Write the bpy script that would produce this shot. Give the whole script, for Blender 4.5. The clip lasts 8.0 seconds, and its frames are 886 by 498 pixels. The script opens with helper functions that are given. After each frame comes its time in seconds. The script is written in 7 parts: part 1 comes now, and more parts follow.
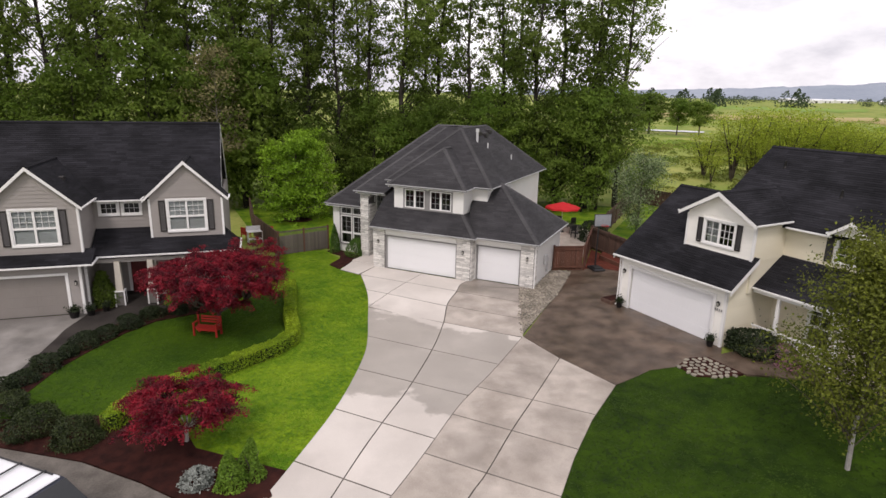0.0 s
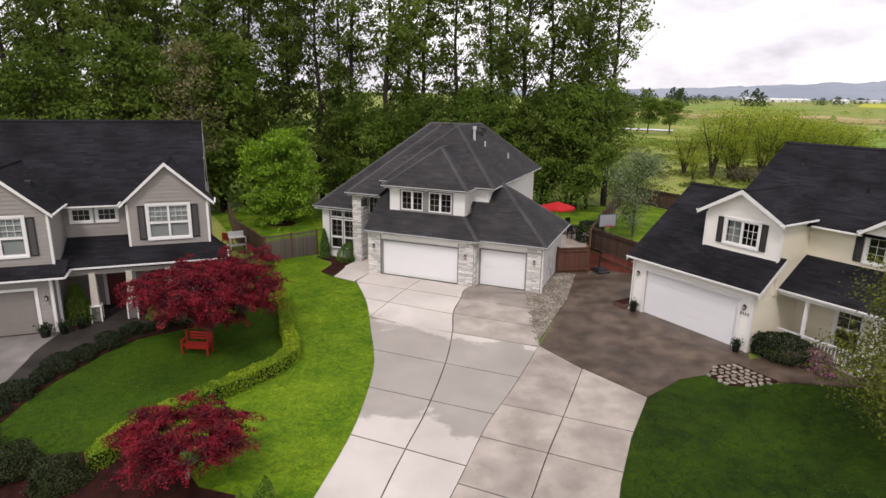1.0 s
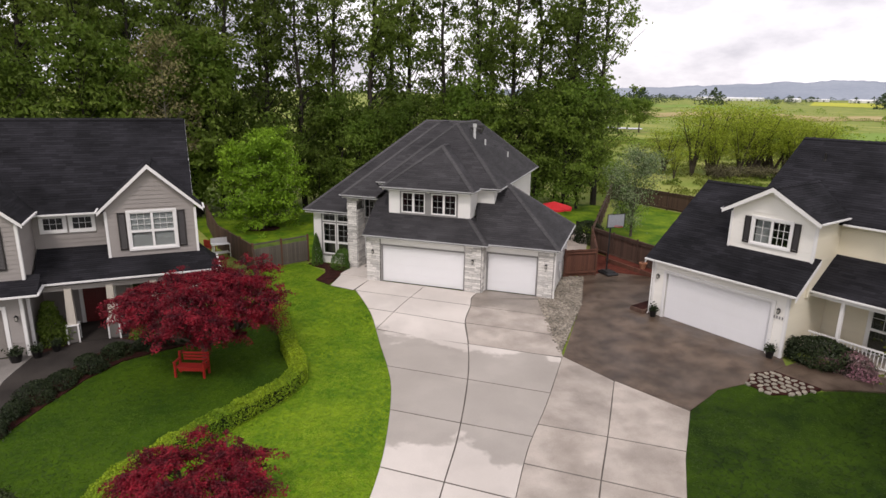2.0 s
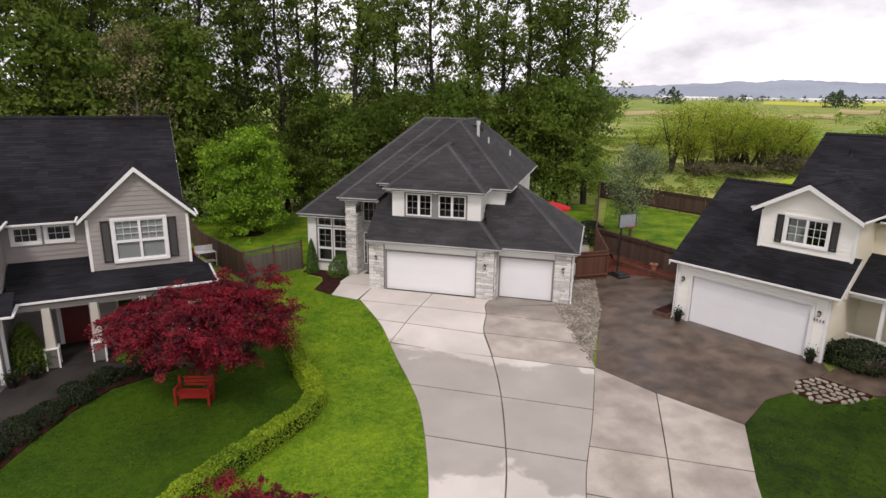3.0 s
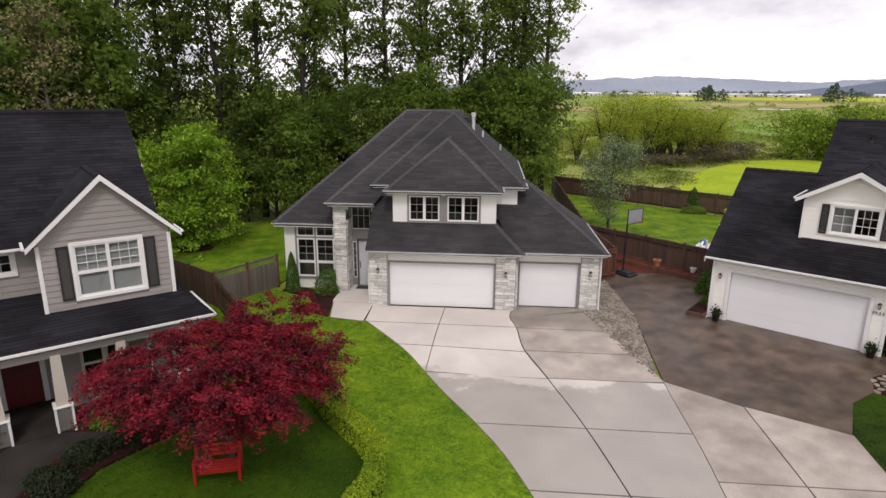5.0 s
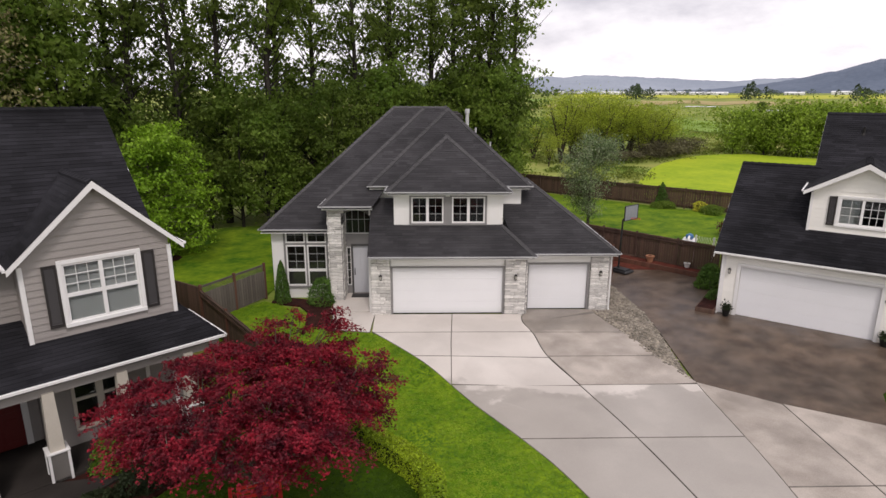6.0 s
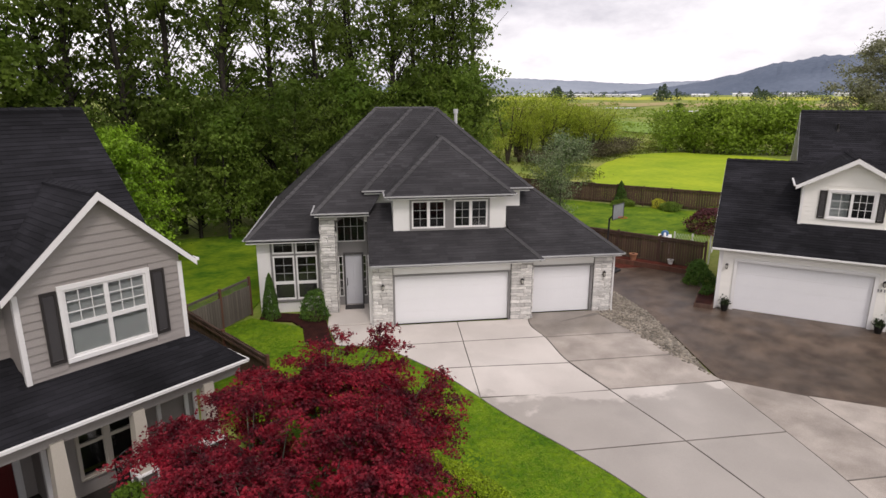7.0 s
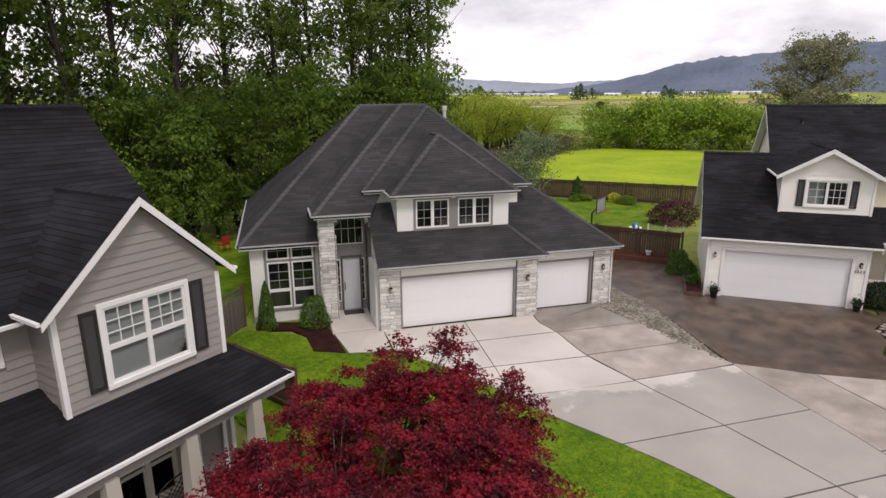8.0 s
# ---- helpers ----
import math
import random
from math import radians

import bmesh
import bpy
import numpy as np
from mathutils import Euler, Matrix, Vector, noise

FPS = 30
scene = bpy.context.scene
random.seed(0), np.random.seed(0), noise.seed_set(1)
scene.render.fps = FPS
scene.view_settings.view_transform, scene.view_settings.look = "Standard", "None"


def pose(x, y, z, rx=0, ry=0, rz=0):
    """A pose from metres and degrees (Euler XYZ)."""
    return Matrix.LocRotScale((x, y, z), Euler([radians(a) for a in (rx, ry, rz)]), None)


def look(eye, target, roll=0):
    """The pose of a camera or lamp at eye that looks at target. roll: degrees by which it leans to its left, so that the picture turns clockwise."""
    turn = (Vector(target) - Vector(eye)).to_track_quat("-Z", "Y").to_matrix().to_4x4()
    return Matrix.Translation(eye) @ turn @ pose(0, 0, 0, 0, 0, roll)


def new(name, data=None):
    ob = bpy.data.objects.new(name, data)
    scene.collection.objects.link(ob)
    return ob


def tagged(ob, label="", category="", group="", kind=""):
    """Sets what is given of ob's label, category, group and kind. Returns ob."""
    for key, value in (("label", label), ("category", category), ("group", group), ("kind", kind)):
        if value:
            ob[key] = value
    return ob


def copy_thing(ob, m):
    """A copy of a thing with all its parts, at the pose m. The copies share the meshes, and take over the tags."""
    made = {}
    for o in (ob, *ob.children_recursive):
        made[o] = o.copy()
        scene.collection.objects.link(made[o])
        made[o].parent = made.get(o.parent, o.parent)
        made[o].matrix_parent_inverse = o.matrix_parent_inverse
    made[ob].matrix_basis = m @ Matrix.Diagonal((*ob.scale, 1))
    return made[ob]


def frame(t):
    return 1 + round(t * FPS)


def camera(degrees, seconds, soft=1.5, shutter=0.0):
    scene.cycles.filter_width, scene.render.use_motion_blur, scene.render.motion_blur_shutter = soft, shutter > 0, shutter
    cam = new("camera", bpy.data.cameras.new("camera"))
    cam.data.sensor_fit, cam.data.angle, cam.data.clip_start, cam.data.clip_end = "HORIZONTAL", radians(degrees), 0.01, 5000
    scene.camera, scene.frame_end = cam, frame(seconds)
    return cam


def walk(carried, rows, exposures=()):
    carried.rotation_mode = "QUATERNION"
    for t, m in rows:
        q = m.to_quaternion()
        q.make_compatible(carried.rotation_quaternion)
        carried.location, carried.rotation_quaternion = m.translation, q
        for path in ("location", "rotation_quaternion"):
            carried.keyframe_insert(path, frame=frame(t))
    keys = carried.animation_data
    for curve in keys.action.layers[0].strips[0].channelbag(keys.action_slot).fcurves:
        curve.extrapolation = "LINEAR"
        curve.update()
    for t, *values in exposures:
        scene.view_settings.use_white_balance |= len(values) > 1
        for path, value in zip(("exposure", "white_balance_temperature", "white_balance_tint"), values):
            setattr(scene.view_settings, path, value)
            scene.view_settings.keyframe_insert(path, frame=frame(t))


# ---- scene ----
cam = camera(73.9, 8.0)
METRES, EYE, TILT, LEAN, TURN = 25.0, 10.85, -0.6, 0.4, 0.0
ROWS = [
    (0.0, 0.0, 0.0, 0.0, 0.4, -14.03, -1.61),
    (0.5, -0.0372, 0.0375, -0.0055, -1.05, -13.98, -1.5),
    (1.0, -0.0743, 0.077, -0.0111, -2.78, -13.94, -1.45),
    (1.5, -0.1133, 0.1188, -0.0162, -4.47, -13.91, -1.36),
    (3.0, -0.2361, 0.2512, -0.032, -9.76, -13.8, -1.1),
    (3.5, -0.2783, 0.2979, -0.0364, -11.71, -13.81, -1.0),
    (4.0, -0.3207, 0.3455, -0.0404, -14.01, -13.86, -0.93),
    (4.5, -0.3639, 0.3934, -0.0447, -16.84, -13.87, -0.77),
    (6.0, -0.495, 0.5384, -0.0558, -25.85, -13.95, -0.27),
    (6.5, -0.5394, 0.5888, -0.059, -29.4, -13.79, -0.12),
    (7.0, -0.5836, 0.6387, -0.0618, -33.02, -13.66, 0.04),
    (7.5, -0.6287, 0.6868, -0.0647, -36.76, -13.62, 0.24),
    (8.0, -0.6763, 0.733, -0.0674, -40.47, -13.69, 0.44),
]
walk(cam, [(t, pose(0, 0, EYE, TILT, LEAN, TURN) @ pose(METRES * x, METRES * y, METRES * z, 90 + pitch, roll, yaw)) for t, x, y, z, yaw, pitch, roll in ROWS], [(0.0, 0.2, 6600, 18), (8.0, 0.06, 6600, 18)])

# ---- world, sun, exposure ----
world = bpy.data.worlds.new("world")
scene.world = world
world.use_nodes = True
SUN_AZ, SUN_EL = radians(193), radians(52)
wn, wl = world.node_tree.nodes, world.node_tree.links
wn.clear()
w_out = wn.new("ShaderNodeOutputWorld")
w_bg = wn.new("ShaderNodeBackground")
w_sky = wn.new("ShaderNodeTexSky")
w_sky.sky_type, w_sky.sun_disc = "NISHITA", False
w_sky.sun_elevation, w_sky.sun_rotation = SUN_EL, SUN_AZ
w_sky.air_density, w_sky.dust_density, w_sky.ozone_density = 1.0, 3.0, 1.0
w_bg.inputs["Strength"].default_value = 0.12
# overcast: broken grey and white cloud laid over the clear sky
w_tc = wn.new("ShaderNodeTexCoord")
w_map = wn.new("ShaderNodeMapping")
w_map.inputs["Scale"].default_value = (1.0, 1.0, 2.5)
w_map.inputs["Location"].default_value = (0.35, 0.1, 0.0)
w_n = wn.new("ShaderNodeTexNoise")
w_n.inputs["Scale"].default_value, w_n.inputs["Detail"].default_value, w_n.inputs["Roughness"].default_value = 1.9, 8.0, 0.58
w_ramp = wn.new("ShaderNodeValToRGB")
w_ramp.color_ramp.elements[0].position, w_ramp.color_ramp.elements[0].color = 0.37, (4.2, 4.25, 4.7, 1)
w_ramp.color_ramp.elements[1].position, w_ramp.color_ramp.elements[1].color = 0.6, (10.9, 10.9, 10.8, 1)
w_mix = wn.new("ShaderNodeMix")
w_mix.data_type = "RGBA"
w_mix.inputs[0].default_value = 0.93
wl.new(w_tc.outputs["Generated"], w_map.inputs[0])
wl.new(w_map.outputs[0], w_n.inputs["Vector"])
wl.new(w_n.outputs["Fac"], w_ramp.inputs[0])
wl.new(w_sky.outputs[0], w_mix.inputs["A"])
wl.new(w_ramp.outputs[0], w_mix.inputs["B"])
wl.new(w_mix.outputs["Result"], w_bg.inputs["Color"])
wl.new(w_bg.outputs[0], w_out.inputs[0])

sun_data = bpy.data.lights.new("sun", "SUN")
sun_data.energy, sun_data.angle, sun_data.color = 1.3, radians(12), (1.0, 0.96, 0.9)
sun = new("sun", sun_data)
sun.matrix_world = look((40 * math.sin(SUN_AZ) * math.cos(SUN_EL), 40 * math.cos(SUN_AZ) * math.cos(SUN_EL), 40 * math.sin(SUN_EL)), (0, 0, 0))


# ---- materials ----
def mat(name, c1, c2, scale=4.0, rough=0.8, bump=0.15, bump_scale=60.0, metal=0.0, spread=0.0, island=0.0, stain=0.0, stain_edge=0.02, stain_scale=0.3, coat=0.0, trans=0.0, stretch=(1, 1, 1), rough_vary=0.0):
    """A surface of two tones mixed by noise at two scales, with fine relief. spread: brightness by object; island: by loose piece."""
    m = bpy.data.materials.new(name)
    m.use_nodes = True
    n, l = m.node_tree.nodes, m.node_tree.links
    b = n["Principled BSDF"]
    b.inputs["Roughness"].default_value, b.inputs["Metallic"].default_value = rough, metal
    tc = n.new("ShaderNodeTexCoord")
    mp = n.new("ShaderNodeMapping")
    mp.inputs["Scale"].default_value = stretch
    l.new(tc.outputs["Object"], mp.inputs[0])
    big, fine = n.new("ShaderNodeTexNoise"), n.new("ShaderNodeTexNoise")
    big.inputs["Scale"].default_value, big.inputs["Detail"].default_value = scale * 0.25, 5
    fine.inputs["Scale"].default_value, fine.inputs["Detail"].default_value = bump_scale, 4
    l.new(mp.outputs[0], big.inputs["Vector"]), l.new(mp.outputs[0], fine.inputs["Vector"])
    add = n.new("ShaderNodeMath")
    add.operation = "MULTIPLY_ADD"
    l.new(fine.outputs["Fac"], add.inputs[0])
    add.inputs[1].default_value = 0.5
    l.new(big.outputs["Fac"], add.inputs[2])
    ramp = n.new("ShaderNodeValToRGB")
    ramp.color_ramp.elements[0].position, ramp.color_ramp.elements[0].color = 0.55, (*c1, 1)
    ramp.color_ramp.elements[1].position, ramp.color_ramp.elements[1].color = 0.95, (*c2, 1)
    l.new(add.outputs[0], ramp.inputs[0])
    out = ramp.outputs[0]
    for amount, node, socket in ((spread, "ShaderNodeObjectInfo", "Random"), (island, "ShaderNodeNewGeometry", "Random Per Island")):
        if amount:
            info, rng, hsv = n.new(node), n.new("ShaderNodeMapRange"), n.new("ShaderNodeHueSaturation")
            rng.inputs["To Min"].default_value, rng.inputs["To Max"].default_value = 1 - amount, 1 + amount
            l.new(info.outputs[socket], rng.inputs["Value"])
            l.new(rng.outputs[0], hsv.inputs["Value"])
            l.new(out, hsv.inputs["Color"])
            out = hsv.outputs[0]
    if stain:
        st, sr, mx = n.new("ShaderNodeTexNoise"), n.new("ShaderNodeValToRGB"), n.new("ShaderNodeMix")
        st.inputs["Scale"].default_value, st.inputs["Detail"].default_value = stain_scale, 9
        sr.color_ramp.elements[0].position, sr.color_ramp.elements[0].color = 0.5 - stain_edge, (1 - stain, 1 - stain, 1 - stain, 1)
        sr.color_ramp.elements[1].position, sr.color_ramp.elements[1].color = 0.5 + stain_edge, (1, 1, 1, 1)
        mx.data_type, mx.blend_type = "RGBA", "MULTIPLY"
        mx.inputs[0].default_value = 1
        geo = n.new("ShaderNodeNewGeometry")
        l.new(geo.outputs["Position"], st.inputs["Vector"])
        l.new(st.outputs["Fac"], sr.inputs[0])
        l.new(out, mx.inputs["A"]), l.new(sr.outputs[0], mx.inputs["B"])
        out = mx.outputs["Result"]
        if rough_vary:
            rr = n.new("ShaderNodeMapRange")
            rr.inputs["From Min"].default_value, rr.inputs["From Max"].default_value = 0.4, 0.6
            rr.inputs["To Min"].default_value, rr.inputs["To Max"].default_value = rough - rough_vary, rough
            l.new(st.outputs["Fac"], rr.inputs["Value"])
            l.new(rr.outputs[0], b.inputs["Roughness"])
    l.new(out, b.inputs["Base Color"])
    if bump:
        bp = n.new("ShaderNodeBump")
        bp.inputs["Strength"].default_value, bp.inputs["Distance"].default_value = bump, 0.02
        l.new(fine.outputs["Fac"], bp.inputs["Height"])
        l.new(bp.outputs[0], b.inputs["Normal"])
    if coat:
        b.inputs["Coat Weight"].default_value = coat
        b.inputs["Coat Roughness"].default_value = 0.1
    if trans or rough > 0.89:
        b.inputs["Specular IOR Level"].default_value = 0.3 if trans else 0.15
    if trans:
        tr, ms = n.new("ShaderNodeBsdfTranslucent"), n.new("ShaderNodeMixShader")
        ms.inputs[0].default_value = trans
        l.new(out, tr.inputs["Color"])
        l.new(b.outputs[0], ms.inputs[1]), l.new(tr.outputs[0], ms.inputs[2])
        l.new(ms.outputs[0], n["Material Output"].inputs[0])
    return m


M_shingle = mat("asphalt_shingle", (0.018, 0.017, 0.019), (0.041, 0.039, 0.042), 2, 0.85, 0.5, 90, island=0.3)
# Cap shingles paler than the slopes: their grazing sheen is in the colour.
M_shingle_ridge = mat("sheen_ridge_shingle", (0.045, 0.043, 0.045), (0.082, 0.079, 0.081), 2, 0.85, 0.5, 90, spread=0.15)
M_shingle_dark = mat("charcoal_shingle", (0.009, 0.009, 0.0105), (0.025, 0.0245, 0.029), 2, 0.92, 0.5, 90, island=0.28)
M_gutter = mat("grey_gutter_paint", (0.36, 0.36, 0.36), (0.47, 0.47, 0.47), 2, 0.5, 0.04, 40)
M_white = mat("white_paint", (0.7, 0.69, 0.66), (0.8, 0.79, 0.77), 1.5, 0.55, 0.05, 40)
M_trim = mat("white_trim_paint", (0.74, 0.73, 0.71), (0.82, 0.81, 0.8), 2, 0.5, 0.04, 40)
M_garage = mat("white_door_paint", (0.76, 0.76, 0.77), (0.83, 0.83, 0.84), 0.8, 0.45, 0.03, 40)
M_cream = mat("cream_siding_paint", (0.81, 0.79, 0.73), (0.86, 0.84, 0.79), 1.5, 0.6, 0.05, 40, spread=0.02)
M_beige = mat("beige_siding_paint", (0.74, 0.68, 0.53), (0.8, 0.745, 0.6), 1.5, 0.6, 0.05, 40, spread=0.02)
M_taupe = mat("taupe_siding_paint", (0.265, 0.242, 0.225), (0.325, 0.299, 0.28), 1.5, 0.65, 0.05, 40, spread=0.03)
M_taupe_door = mat("taupe_door_paint", (0.195, 0.174, 0.158), (0.24, 0.217, 0.198), 1.5, 0.6, 0.05, 40)
M_greytrim = mat("grey_trim_paint", (0.2, 0.195, 0.19), (0.26, 0.25, 0.245), 2, 0.6, 0.05, 40)
M_shutter = mat("dark_shutter_paint", (0.018, 0.015, 0.015), (0.03, 0.026, 0.025), 2, 0.5, 0.05, 40)
M_stone = mat("ledge_stone", (0.4, 0.382, 0.355), (0.74, 0.72, 0.685), 5, 0.85, 0.6, 30, spread=0.28, island=0.2)
M_mortar = mat("mortar", (0.1, 0.095, 0.09), (0.16, 0.152, 0.143), 4, 0.9, 0.4, 60)
M_door_frame = mat("dark_grey_door_frame", (0.06, 0.058, 0.058), (0.09, 0.087, 0.086), 2, 0.5, 0.04, 40)
M_concrete_new = mat("pale_concrete", (0.52, 0.475, 0.43), (0.65, 0.6, 0.548), 1.2, 0.6, 0.12, 45, spread=0.04, stain=0.06, stain_edge=0.04, stain_scale=0.5)
M_concrete = mat("weathered_concrete", (0.29, 0.25, 0.212), (0.5, 0.443, 0.388), 3, 0.6, 0.2, 45, spread=0.07, stain=0.13, stain_edge=0.06, stain_scale=1.0, rough_vary=0.2)
M_exposed = mat("brown_aggregate_concrete", (0.055, 0.035, 0.023), (0.165, 0.118, 0.084), 5, 0.55, 0.45, 30, stain=0.3, stain_edge=0.14, stain_scale=0.55, rough_vary=0.25)


def damp(m, along, start, end, amount, ragged=1.3):
    """Lays a rain-damp patch with ragged, crisp edges over a surface: a band between two distances along a ground direction."""
    n, l = m.node_tree.nodes, m.node_tree.links
    b = n["Principled BSDF"]
    geo, dot, nz = n.new("ShaderNodeNewGeometry"), n.new("ShaderNodeVectorMath"), n.new("ShaderNodeTexNoise")
    dot.operation = "DOT_PRODUCT"
    dot.inputs[1].default_value = (*along, 0)
    nz.inputs["Scale"].default_value, nz.inputs["Detail"].default_value, nz.inputs["Roughness"].default_value = 0.55, 7, 0.55
    l.new(geo.outputs["Position"], dot.inputs[0]), l.new(geo.outputs["Position"], nz.inputs["Vector"])
    at = n.new("ShaderNodeMath")
    at.operation = "MULTIPLY_ADD"
    at.inputs[1].default_value = ragged * 4
    l.new(nz.outputs["Fac"], at.inputs[0]), l.new(dot.outputs["Value"], at.inputs[2])
    masks = []
    for edge, soft in ((start + ragged * 2, 0.16), (end + ragged * 2, -0.16)):
        r = n.new("ShaderNodeMapRange")
        r.inputs["From Min"].default_value, r.inputs["From Max"].default_value = edge - soft, edge + soft
        l.new(at.outputs[0], r.inputs["Value"])
        masks.append(r.outputs[0])
    both, mix = n.new("ShaderNodeMath"), n.new("ShaderNodeMix")
    both.operation = "MULTIPLY"
    l.new(masks[0], both.inputs[0]), l.new(masks[1], both.inputs[1])
    mix.data_type, mix.blend_type = "RGBA", "MULTIPLY"
    mix.inputs["B"].default_value = (amount, amount * 0.99, amount * 0.97, 1)
    old = b.inputs["Base Color"].links[0].from_socket
    l.new(both.outputs[0], mix.inputs[0]), l.new(old, mix.inputs["A"])
    l.new(mix.outputs["Result"], b.inputs["Base Color"])
    rr = n.new("ShaderNodeMapRange")
    rr.inputs["To Min"].default_value, rr.inputs["To Max"].default_value = 0.62, 0.4
    l.new(both.outputs[0], rr.inputs["Value"]), l.new(rr.outputs[0], b.inputs["Roughness"])


damp(M_concrete_new, (0.4147, 0.91), 17.6, 25.2, 0.66)
damp(M_concrete, (0.4147, 0.91), 29.5, 33.6, 0.68, 0.45)
M_joint = mat("joint_filler", (0.16, 0.145, 0.128), (0.25, 0.228, 0.202), 4, 0.9, 0.2, 60)
M_deep = mat("deep_green_turf", (0.022, 0.056, 0.001), (0.05, 0.1, 0.002), 1.3, 0.95, 0.0, 4)
M_deep_grass = mat("deep_green_blades", (0.022, 0.058, 0.001), (0.062, 0.118, 0.002), 2.2, 0.7, 0, 4, island=0.14, trans=0.25)
# Right lawn: deep green darkened in colour to stand in for lens vignette.
M_shade = mat("vignette_dark_turf", (0.009, 0.024, 0.001), (0.033, 0.068, 0.002), 1.6, 0.95, 0.0, 2)
M_shade_grass = mat("vignette_dark_blades", (0.01, 0.027, 0.001), (0.04, 0.08, 0.002), 2.4, 0.7, 0, 2, island=0.16, trans=0.25)
M_soil = mat("lawn_turf", (0.06, 0.15, 0.003), (0.19, 0.29, 0.01), 2.0, 0.95, 0.0, 4)
M_grass = mat("grass_blades", (0.07, 0.17, 0.003), (0.21, 0.32, 0.012), 2.4, 0.7, 0, 4, island=0.14, trans=0.25)
M_mulch = mat("bark_mulch", (0.018, 0.006, 0.005), (0.05, 0.015, 0.011), 10, 0.95, 0.9, 50)
M_field = mat("meadow", (0.11, 0.19, 0.02), (0.32, 0.32, 0.09), 0.3, 0.95, 0.5, 3)
M_mown = mat("mown_field", (0.2, 0.31, 0.012), (0.36, 0.44, 0.022), 0.5, 0.95, 0.4, 1.4)
M_fence = mat("brown_fence_boards", (0.055, 0.03, 0.02), (0.115, 0.065, 0.045), 3, 0.85, 0.4, 40, spread=0.25, stretch=(4, 4, 0.6))
M_fence_red = mat("red_cedar_boards", (0.085, 0.034, 0.02), (0.15, 0.06, 0.036), 3, 0.8, 0.4, 40, spread=0.2, stretch=(4, 4, 0.6))
M_bark = mat("bark", (0.06, 0.05, 0.042), (0.15, 0.125, 0.1), 6, 0.95, 0.9, 25, stretch=(1, 1, 0.3))
M_maple = mat("red_maple_leaf", (0.062, 0.002, 0.009), (0.31, 0.013, 0.029), 6, 0.5, 0, 3, island=0.32, trans=0.35)
M_poplar = mat("cottonwood_leaf", (0.1, 0.16, 0.025), (0.215, 0.285, 0.054), 0.6, 0.5, 0, 3, spread=0.22, island=0.3, trans=0.64)
M_dark_leaf = mat("understorey_leaf", (0.11, 0.185, 0.025), (0.235, 0.315, 0.054), 0.6, 0.6, 0, 3, spread=0.3, island=0.25, trans=0.64)
M_lime = mat("lime_green_leaf", (0.15, 0.28, 0.014), (0.26, 0.42, 0.026), 1, 0.55, 0, 8, island=0.35, trans=0.35)
M_hedge = mat("boxwood_leaf", (0.13, 0.23, 0.008), (0.31, 0.42, 0.016), 2, 0.55, 0, 8, island=0.35, trans=0.25)
M_shrub = mat("dark_shrub_leaf", (0.012, 0.022, 0.007), (0.034, 0.05, 0.015), 2, 0.6, 0, 8, island=0.45, trans=0.2)
M_juniper = mat("olive_juniper_leaf", (0.015, 0.025, 0.006), (0.055, 0.075, 0.02), 3, 0.6, 0, 6, island=0.5, trans=0.2)
M_cone = mat("arborvitae_leaf", (0.045, 0.11, 0.014), (0.095, 0.18, 0.024), 2, 0.6, 0, 8, island=0.35, trans=0.2)
M_glass = mat("window_glass", (0.012, 0.014, 0.016), (0.02, 0.022, 0.025), 1, 0.06, 0, 10)


# ---- building helpers ----
def part(name, bm, material, parent=None, label=""):
    me = bpy.data.meshes.new(name)
    bmesh.ops.recalc_face_normals(bm, faces=bm.faces)
    bm.to_mesh(me)
    bm.free()
    me.materials.append(material)
    ob = new(name, me)
    if parent:
        ob.parent = parent
    if label:
        tagged(ob, label)
    return ob


def raw(name, verts, faces, material, parent=None, label=""):
    me = bpy.data.meshes.new(name)
    me.from_pydata(verts, [], faces)
    me.materials.append(material)
    ob = new(name, me)
    if parent:
        ob.parent = parent
    if label:
        tagged(ob, label)
    return ob


def thing(name, label, category, m, group="", kind=""):
    ob = new(name)
    ob.empty_display_size = 0.3
    ob.matrix_basis = m
    return tagged(ob, label, category, group, kind)


def box(bm, x0, y0, z0, x1, y1, z1, bevel=0.0):
    g = bmesh.ops.create_cube(bm, size=1, matrix=Matrix.Translation(((x0 + x1) / 2, (y0 + y1) / 2, (z0 + z1) / 2)) @ Matrix.Diagonal((abs(x1 - x0), abs(y1 - y0), abs(z1 - z0), 1)))
    if bevel:
        es = list({e for v in g["verts"] for e in v.link_edges})
        bmesh.ops.bevel(bm, geom=es, offset=bevel, segments=1, affect="EDGES")
    return bm


def boxes(*rows, bevel=0.0):
    bm = bmesh.new()
    for r in rows:
        box(bm, *r, bevel=bevel)
    return bm


def prism(bm, pts, z0, z1):
    """A solid from a plan outline."""
    lo = [bm.verts.new((x, y, z0 if not callable(z0) else z0(x, y))) for x, y in pts]
    hi = [bm.verts.new((x, y, z1 if not callable(z1) else z1(x, y))) for x, y in pts]
    n = len(pts)
    bm.faces.new(lo[::-1]), bm.faces.new(hi)
    for i in range(n):
        bm.faces.new((lo[i], lo[(i + 1) % n], hi[(i + 1) % n], hi[i]))
    return bm


def slab(bm, pts, thick):
    """A solid under a flat outline in space."""
    hi = [bm.verts.new(p) for p in pts]
    lo = [bm.verts.new((p[0], p[1], p[2] - thick)) for p in pts]
    n = len(pts)
    bm.faces.new(hi), bm.faces.new(lo[::-1])
    for i in range(n):
        bm.faces.new((lo[i], lo[(i + 1) % n], hi[(i + 1) % n], hi[i]))
    return bm


